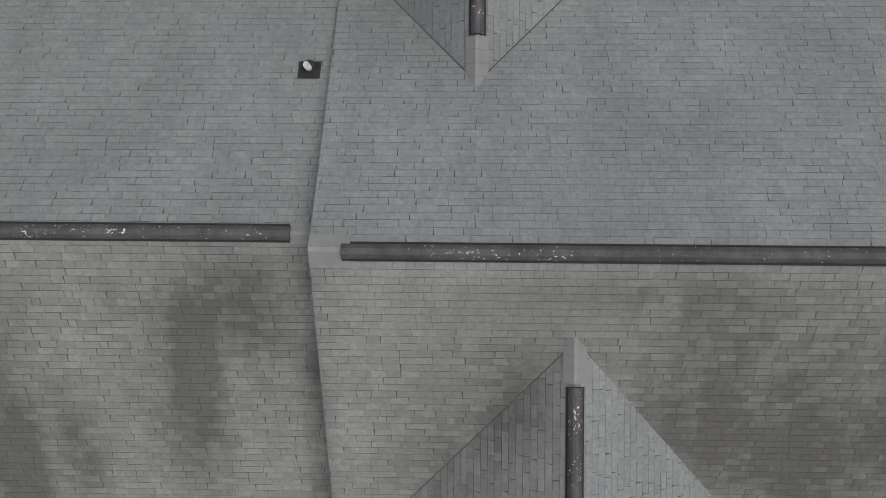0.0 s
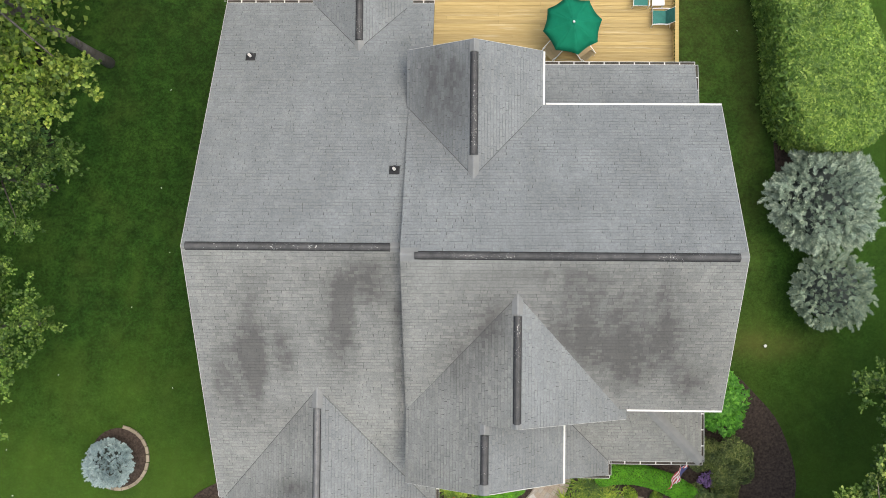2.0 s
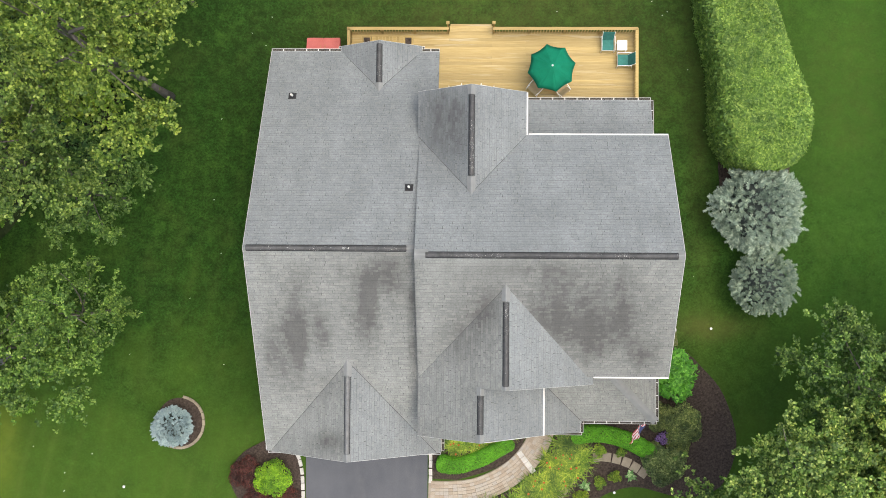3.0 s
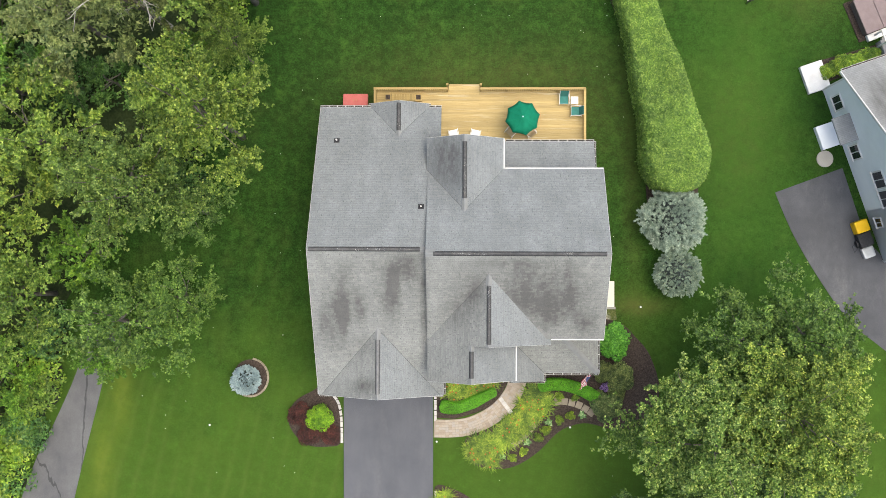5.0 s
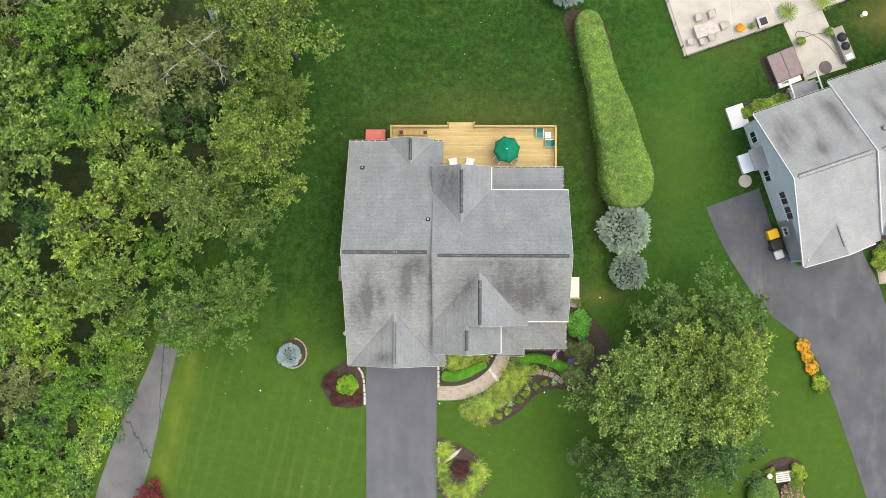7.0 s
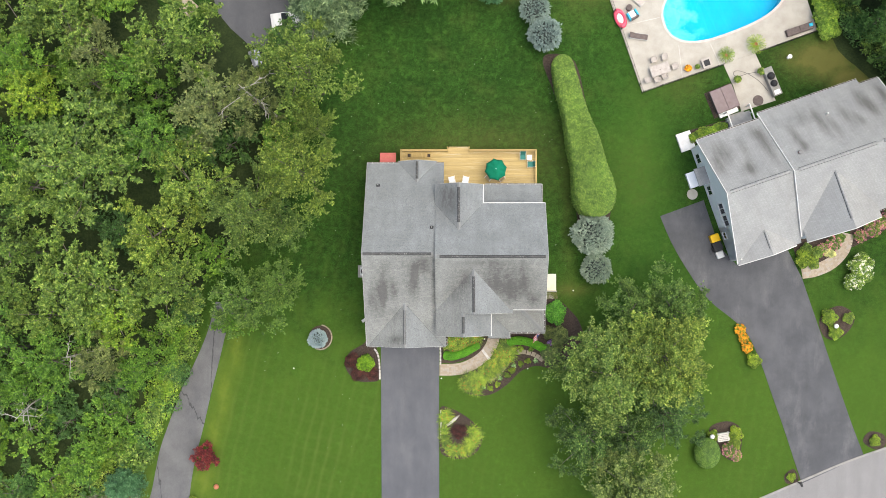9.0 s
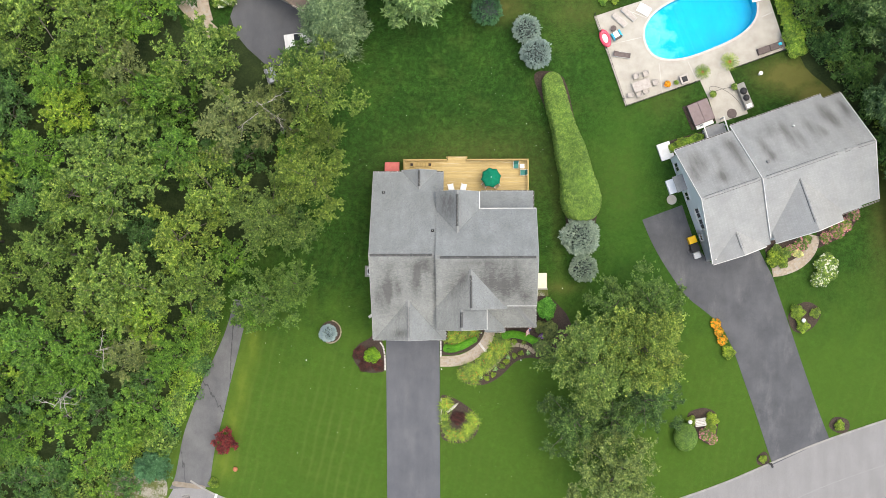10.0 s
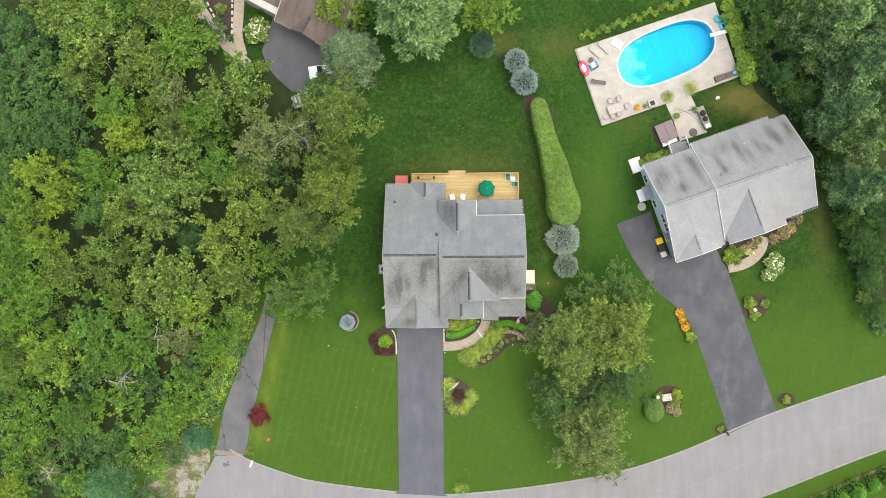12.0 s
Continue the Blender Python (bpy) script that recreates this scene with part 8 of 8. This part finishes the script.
fire = thing("fire_table", 25.6, 21.3, 0.09, 19, "square grey fire-pit table", "fire pit")
part("top", box(-0.5, 0.5, -0.5, 0.5, 0.45, 0.52, 0.02), M_wicker, fire)
part("base", box(-0.42, 0.42, -0.42, 0.42, 0, 0.45, 0.02), M_brown, fire)
part("burner", box(-0.3, 0.3, -0.3, 0.3, 0.521, 0.535), M_black, fire)


def pot_plant(x, y, z, kind, label, size=1.0):
    t = thing("potted_plant", x, y, z, x * 40, label, "potted plant")
    part("pot", lathe([(0.16 * size, 0), (0.24 * size, 0.35 * size), (0.27 * size, 0.38 * size), (0.22 * size, 0.38 * size), (0.2 * size, 0.33 * size)], 16), M_terra, t)
    rng = np.random.default_rng(int(x * 10))
    if kind == "palm":
        q = []
        for i in range(15):
            a = i * 2.4
            d, s = np.array([math.cos(a), math.sin(a), 0]), np.array([-math.sin(a), math.cos(a), 0])
            for u in np.linspace(0.15, 1.0, 9):
                o = d * u * 1.0 * size + np.array([0, 0, size * (0.5 + 0.9 * u - 0.75 * u * u)])
                for e in (-1, 1):
                    tip = o + (s * e * 0.3 + d * 0.22 + np.array([0, 0, -0.06])) * size * (1.15 - 0.6 * u)
                    q.append([o - d * 0.03, (o + tip) / 2 - d * 0.035, tip, (o + tip) / 2 + d * 0.035])
        part_mesh("foliage", leaf_mesh("foliage", np.array(q)), M_daylily, t)
    else:
        part_mesh("foliage", leaf_mesh("foliage", lump_leaves(rng, (0, 0, 0.55 * size), (0.4 * size, 0.4 * size, 0.35 * size), 300, 0.14, 0.09)), M_gold if kind == "yellow" else M_leaf_a, t)


pot_plant(27.6, 22.1, 0.09, "palm", "potted palm on the pool terrace", 0.8)
pot_plant(30.6, 23.2, 0.09, "palm", "large potted palm on the pool terrace", 0.95)
pot_plant(23.7, 20.75, 0.09, "yellow", "pot with yellow flowers on the terrace", 0.9)
pot_plant(24.7, 20.95, 0.09, "green", "terracotta pot with a small plant", 0.6)
pot_plant(28.7, 19.6, 0.06, "green", "potted shrub beside the hot tub", 1.0)
pot_plant(31.1, 20.4, 0.06, "green", "potted shrub beside the grill", 1.0)

fence = thing("pool_fence", label="thin black metal picket fence round the pool terrace", category="fence", kind="structure")
bars = bmesh.new()
for a, b in (((15.65, 28.6), (19.05, 18.3)), ((19.05, 18.3), (27.4, 21.15)), ((30.7, 22.35), (37.05, 24.6))):
    A, B = Vector(a), Vector(b)
    L = (B - A).length
    for z in (0.25, 1.2):
        part("rail", tube([(A.x, A.y, z), (B.x, B.y, z)], 0.015, 4), M_iron, fence)
    for k in range(int(L / 2) + 1):
        p = A.lerp(B, min(1, k * 2 / L))
        part("post", box(p.x - 0.03, p.x + 0.03, p.y - 0.03, p.y + 0.03, 0, 1.3), M_iron, fence)
    for k in range(int(L / 0.14)):
        p = A.lerp(B, k * 0.14 / L)
        box(p.x - 0.009, p.x + 0.009, p.y - 0.009, p.y + 0.009, 0.2, 1.25, 0, bars)
part("pickets", bars, M_iron, fence)["kind"] = "stuff"

single("patio", prism([(27.4, 21.25), (30.65, 22.4), (31.4, 20.7), (32.7, 17.5), (29.2, 16.4), (28.4, 19.0)], -0.05, 0.06), M_concrete, "pale concrete patio between pool and house", "patio", "structure")
tub = thing("hot_tub", 27.3, 17.55, 0, 22, "hot tub closed with a folding brown cover", "hot tub")
part("pad", box(-1.5, 1.35, -1.45, 1.35, -0.02, 0.08, 0.02), M_mulch, tub)
part("cabinet", box(-1.15, 1.15, -1.15, 1.15, 0.08, 0.85, 0.08), M_brown, tub)
M_cover = plain("brown_vinyl_cover", (0.16, 0.12, 0.12), (0.22, 0.17, 0.17), 2, 40, 0.6)
for s in (-1, 1):
    part("cover_half", box(min(0.01 * s, 1.2 * s), max(0.01 * s, 1.2 * s), -1.2, 1.2, 0.85, 0.97, 0.04), M_cover, tub, "brown vinyl cover half")
part("step", box(-1.0, 1.0, -1.65, -1.2, 0.0, 0.4, 0.03), M_frame, tub)
grill = thing("grill_station", 32.2, 19.35, 0.06, -68, "black covered grills on a pale counter", "grill")
single("garden_hose", tube([(x, y, 0.075) for x, y in curve([(31.9, 18.5), (31.08, 19.44), (30.24, 20.05), (29.28, 20.49), (28.6, 20.54), (28.43, 20.17), (28.91, 20.0), (30.0, 20.29), (31.45, 20.54)], 6)], 0.02, 6), M_iron, "dark garden hose lying in a loop on the patio", "hose", "", "", True)
part("counter", box(-1.5, 1.5, -0.45, 0.45, 0, 0.82, 0.02), M_kerb, grill)
for u, r in ((-0.55, 0.38), (0.25, 0.34)):
    part("lid", lathe([(r, 0.82), (r * 1.05, 0.95), (r * 0.85, 1.15), (r * 0.4, 1.27), (0.05, 1.3)], 18, None, u, 0), M_black, grill, "", True)
part("tray", box(0.95, 1.4, -0.3, 0.3, 0.82, 0.86, 0.01), M_frame, grill)
single("door_mat", lathe([(0.55, 0.062), (0.55, 0.08), (0.5, 0.085)], 20, None, 30.9, 17.5), M_brown, "round brown mat on the patio", "mat")
single("bird_bath", lathe([(0.14, 0), (0.08, 0.1), (0.07, 0.6), (0.2, 0.7), (0.22, 0.75), (0.17, 0.74)], 18, None, 34.0, 21.9), M_frame, "white bird bath on the lawn", "bird bath")
single("well_cover", lathe([(0.55, 0.0), (0.55, 0.06), (0.5, 0.08)], 22, None, 24.15, 7.9), M_concrete, "round concrete cover in the lawn", "well cover")

# by the neighbour's garage
trailer = thing("garden_cart", 26.6, 2.4, 0.03, -70, "yellow bin and grey cart by the garage wall", "cart")
M_yellow = plain("yellow_plastic", (0.75, 0.42, 0.0), (0.85, 0.52, 0.01), 4, 40, 0.45)
part("bin", box(-1.45, -0.65, -0.45, 0.45, 0.1, 0.95, 0.08), M_yellow, trailer, "yellow plastic bin")
part("box", box(-0.6, 0.3, -0.45, 0.45, 0.1, 0.7, 0.05), M_black, trailer)
part("bag", box(0.35, 1.1, -0.4, 0.4, 0.0, 0.45, 0.12), M_metal, trailer)
for s in (-0.5, 0.5):
    part("wheel", tube([(0.0, s - 0.06, 0.22), (0.0, s + 0.06, 0.22)], 0.22, 16), M_black, trailer)
part("handle", tube([(0.2, -0.5, 0.4), (0.4, -0.95, 0.6), (0.0, -0.95, 0.6), (-0.2, -0.5, 0.4)], 0.02, 6), M_black, trailer)
sw = thing("garden_bench", 27.05, -16.75, 0.05, 8, "pale grey wooden garden bench in a mulch bed", "bench")
for k in range(5):
    part("slat", box(-0.6, 0.6, -0.42 + 0.17 * k, -0.28 + 0.17 * k, 0.42, 0.45, 0.004), M_edge, sw)
part("backrest", box(-0.6, 0.6, 0.45, 0.5, 0.45, 0.9, 0.01), M_edge, sw)
for s in (-0.55, 0.55):
    part("leg", box(s - 0.04, s + 0.04, -0.4, 0.48, 0, 0.42), M_edge, sw)
for x, y in ((38.25, -5.5), (25.75, -16.6)):
    t = thing("globe_lamp", x, y, 0.05, 0, "white globe garden lamp on a short post", "garden lamp", "globe garden lamps")
    part("post", tube([(0, 0, 0), (0, 0, 0.9)], 0.03, 8), M_black, t)
    part("globe", lathe([(0.06, 0.88), (0.2, 1.0), (0.24, 1.12), (0.2, 1.25), (0.06, 1.34)], 16), M_frame, t, "", True)


# ---- the third house, behind the wood ----
M_t_roof = far_shingle("brown_shingle", (0.13, 0.105, 0.09), (0.2, 0.165, 0.14), (0.07, 0.05, 0.035), 0.6, radians(-28))
th = thing("house", -22.0, 33.6, 0, -28, "brown-shingled house with cream walls at the wood's edge", "house")
M_cream = plain("cream_siding", (0.5, 0.48, 0.42), (0.62, 0.6, 0.54), 1, 20, 0.6)
gable_body(th, "wall", [(-1.5, 0), (10, 0), (10, 3.6), (4, 7.0), (-1.5, 3.6)], 0.2, 8.3, "x", M_cream)
pitched(th, "roof_slope", (-1.95, 3.7), (4, 7.3), -0.1, 8.6, "x", M_t_roof, 71, tabs=False)
pitched(th, "roof_slope", (10.4, 3.6), (4, 7.3), -0.1, 8.6, "x", M_t_roof, 72, tabs=False)
for e, q in ((2.3, 73), (5.9, 74)):
    pitched(th, "roof_slope", (e, 3.75), (4.1, 5.3), 0, 0, "y", M_t_roof, q, [(-2.0, e), (-1.7, e), (0.8, 4.1), (-2.0, 4.1)], tabs=False)
ridge_vent(th, (4.1, 0.4, 5.3), (4.1, -1.7, 5.3), 0.8, 0.3)
for a, b in (((-0.12, -1.95, 3.7), (-0.12, 4, 7.3)), ((8.62, -1.95, 3.7), (8.62, 4, 7.3))):
    fascia(th, a, b, 0.25, 0.06)
gutter(th, (-0.1, -1.95, 3.7), (2.3, -1.95, 3.7), (0, -1), False), gutter(th, (5.9, -1.95, 3.7), (8.6, -1.95, 3.7), (0, -1), False)
gable_body(th, "wall", [(-1.2, 0), (9, 0), (9, 3.4), (3.9, 6.2), (-1.2, 3.4)], -5.2, 0.2, "x", M_cream)
pitched(th, "roof_slope", (-0.4, 3.9), (3.9, 6.4), -5.5, -0.05, "x", M_t_roof, 75, tabs=False)
pitched(th, "roof_slope", (9.3, 3.3), (3.9, 6.4), -5.5, -0.05, "x", M_t_roof, 76, tabs=False)
part("window", box(-3.2, -2.2, -1.24, -1.17, 1.1, 2.3, 0.01), M_white, th)
part("pane", box(-3.1, -2.3, -1.26, -1.22, 1.2, 2.2), M_pane, th)
single("driveway", prism([(-25.3, 28.8), (-24.7, 26.8), (-23.4, 25.2), (-21.4, 23.4), (-18.0, 22.5), (-15.5, 25), (-15.3, 29.5), (-17.5, 31), (-23.4, 34.5)], -0.05, 0.05), M_drive, "dark asphalt drive before the third house", "driveway", "structure")
paved_walk(curve([(-35.4, 38.0), (-33.6, 34.6), (-31.4, 31.4), (-29.0, 28.6), (-27.2, 26.9)], 6), 1.5, (0.3, 0.25), "wide tan paver walk towards the third house")
paved_walk(curve([(-28.2, 36.5), (-28.4, 33.6), (-28.5, 30.8), (-27.9, 28.2)], 6), 1.3, (0.3, 0.26), "tan paver walk to the third house's door")
single("planting_bed", prism([(-30.9, 31.8), (-29.4, 29.8), (-29.2, 33), (-29.3, 38), (-34, 38)], -0.05, 0.04), M_mulch, "dark mulch bed between two walks", "planting bed", "structure")
edging([(-33.6, 37.4), (-31.5, 33.2), (-30.0, 30.4), (-29.5, 29.9), (-29.25, 31.5), (-29.2, 36)], (0.5, 0.25), "edging", "low stone edging round the mulch bed", M_stone, 0.03, 0.2)


def car(x, y, turn, paint, label):
    """A parked car: shaped body, cabin, glass, wheels, lamps."""
    t = thing("car", x, y, 0.05, turn, label, "car", "parked cars")
    prof = [(-2.25, 0.45), (-2.2, 0.85), (-1.9, 0.98), (-1.0, 1.02), (0.9, 1.0), (1.9, 0.92), (2.22, 0.75), (2.25, 0.4), (1.9, 0.3), (-2.0, 0.3)]
    part("body", solid([(px, s * (0.88 if pz < 0.9 else 0.8), pz) for px, pz in prof for s in (-1, 1)]), paint, t)
    part("cabin", solid([(px, s * w, pz) for px, pz, w in ((-1.7, 1.0, 0.78), (-1.2, 1.45, 0.62), (0.2, 1.48, 0.62), (1.0, 1.0, 0.78)) for s in (-1, 1)]), paint, t)
    part("windscreen", solid([(px, s * w, pz) for px, pz, w in ((0.32, 1.47, 0.58), (1.02, 1.04, 0.72), (0.36, 1.49, 0.58), (1.08, 1.04, 0.72)) for s in (-1, 1)]), M_pane, t)
    part("rear_window", solid([(px, s * w, pz) for px, pz, w in ((-1.3, 1.43, 0.56), (-1.72, 1.04, 0.7), (-1.34, 1.45, 0.56), (-1.77, 1.04, 0.7)) for s in (-1, 1)]), M_pane, t)
    for s in (-1, 1):
        part("side_window", solid([(px, s * w, pz) for px, pz, w in ((-1.45, 1.08, 0.77), (-1.15, 1.4, 0.655), (0.15, 1.42, 0.655), (0.75, 1.08, 0.77), (-1.45, 1.08, 0.785), (-1.15, 1.4, 0.67), (0.15, 1.42, 0.67), (0.75, 1.08, 0.785))]), M_pane, t)
        for px in (-1.4, 1.4):
            wheel = part("wheel", tube([(px, s * 0.7, 0.32), (px, s * 0.9, 0.32)], 0.32, 18), M_black, t)
            part("rim", tube([(px, s * 0.9, 0.32), (px, s * 0.905, 0.32)], 0.2, 14), M_metal, wheel)
        part("headlight", box(2.1, 2.24, s * 0.62 - 0.16, s * 0.62 + 0.16, 0.62, 0.74, 0.02), M_frame, t)


M_car_w = plain("white_car_paint", (0.68, 0.68, 0.68), (0.74, 0.74, 0.74), 2, 20, 0.2, 0, 0.0, 0.01, 0.5)
M_car_s = plain("silver_car_paint", (0.35, 0.36, 0.38), (0.42, 0.43, 0.45), 2, 20, 0.25, 0.5, 0.0)
car(-16.8, 25.9, 188, M_car_w, "white car parked under the trees' edge")
car(-19.0, 22.5, 200, M_car_s, "silver car parked under the trees' edge")

# ---- small things by the road and on the lawn ----
mail = thing("mailbox", 0.75, -28.75, 0, 0, "green mailbox on a post amid daylilies", "mailbox")
part("post", box(-0.05, 0.05, -0.05, 0.05, 0, 1.05), M_rail, mail)
part("box", box(-0.1, 0.1, -0.28, 0.22, 1.05, 1.26, 0.05), plain("teal_metal", (0.05, 0.2, 0.2), (0.08, 0.28, 0.28), 4, 40, 0.4), mail)
mail2 = thing("mailbox", 34.6, -21.3, 0, 20, "dark mailbox on a post by the driveway", "mailbox")
part("post", box(-0.05, 0.05, -0.05, 0.05, 0, 1.05), M_black, mail2)
part("box", box(-0.11, 0.11, -0.28, 0.24, 1.05, 1.27, 0.05), M_black, mail2)
post = thing("signpost", -26.75, -25.2, 0, 70, "short white marker post at the lane's mouth", "post")
part("board", box(-0.45, 0.45, -0.12, 0.12, 0.0, 0.12, 0.02), M_frame, post)
single("toy_ball", lathe([(0.05, 0.0), (0.22, 0.12), (0.28, 0.25), (0.22, 0.4), (0.05, 0.5)], 16, None, -24.5, -22.0), M_terra, "small orange-red pot on the lawn", "pot", "", "", True)
drain = thing("drain_grate", -30.0, -25.2, 0.012, 12, "rusty square drain grate in the asphalt", "drain grate")
part("frame", box(-0.45, 0.45, -0.35, 0.35, 0, 0.012), M_kerb, drain)
for k in range(7):
    part("bar", box(-0.4 + k * 0.12, -0.34 + k * 0.12, -0.3, 0.3, 0.012, 0.03), M_black, drain)
single("asphalt_patch", prism(curve([(-31.4, -23.4), (-29.6, -23.6), (-28.0, -23.9), (-28.1, -24.25), (-29.8, -24.1), (-31.4, -23.9)], 4, True), 0.0, 0.045), plain("rusty_sand", (0.17, 0.14, 0.1), (0.28, 0.24, 0.2), 2, 20, 1.0), "sandy strip where lane and road meet", "sand", "structure")

lr = np.random.default_rng(77)


def sprinkle(name, spots, size, material, label, lift=0.03):
    """Small flat bits lying on the ground."""
    spots = np.array(spots)
    c = np.concatenate([spots, np.full((len(spots), 1), lift)], 1)
    nrm = unit(lr.normal(size=(len(spots), 3)) * 0.25 + np.array([0, 0, 1]))
    tagged(part_mesh(name, leaf_mesh(name, leaves(lr, c, nrm, size, size * 0.7)), material), label, "litter", "", "stuff")


sprinkle("pale_litter", [(lr.uniform(-23, -9), lr.uniform(-26, 24)) for i in range(46)] + [(lr.uniform(0, 22), lr.uniform(-27, -13)) for i in range(30)] + [(lr.uniform(-12, 10), lr.uniform(13, 24)) for i in range(26)] + [(lr.uniform(9, 12), lr.uniform(-2, 20)) for i in range(10)], 0.062, M_frame, "scattered pale leaves and mushrooms on the lawn", 0.05)
for x, y in ((11.95, -1.95), (-16.6, -9.9), (7.3, -9.9), (-1.5, -10.9), (2.9, -6.9)):
    t = thing("path_light", x, y, 0.03, 0, "small round white garden light in the ground", "garden light", "small garden lights")
    part("stem", tube([(0, 0, -0.02), (0, 0, 0.16)], 0.02, 6), M_metal, t)
    part("cap", lathe([(0.055, 0.16), (0.065, 0.18), (0.03, 0.2)], 14), M_frame, t)
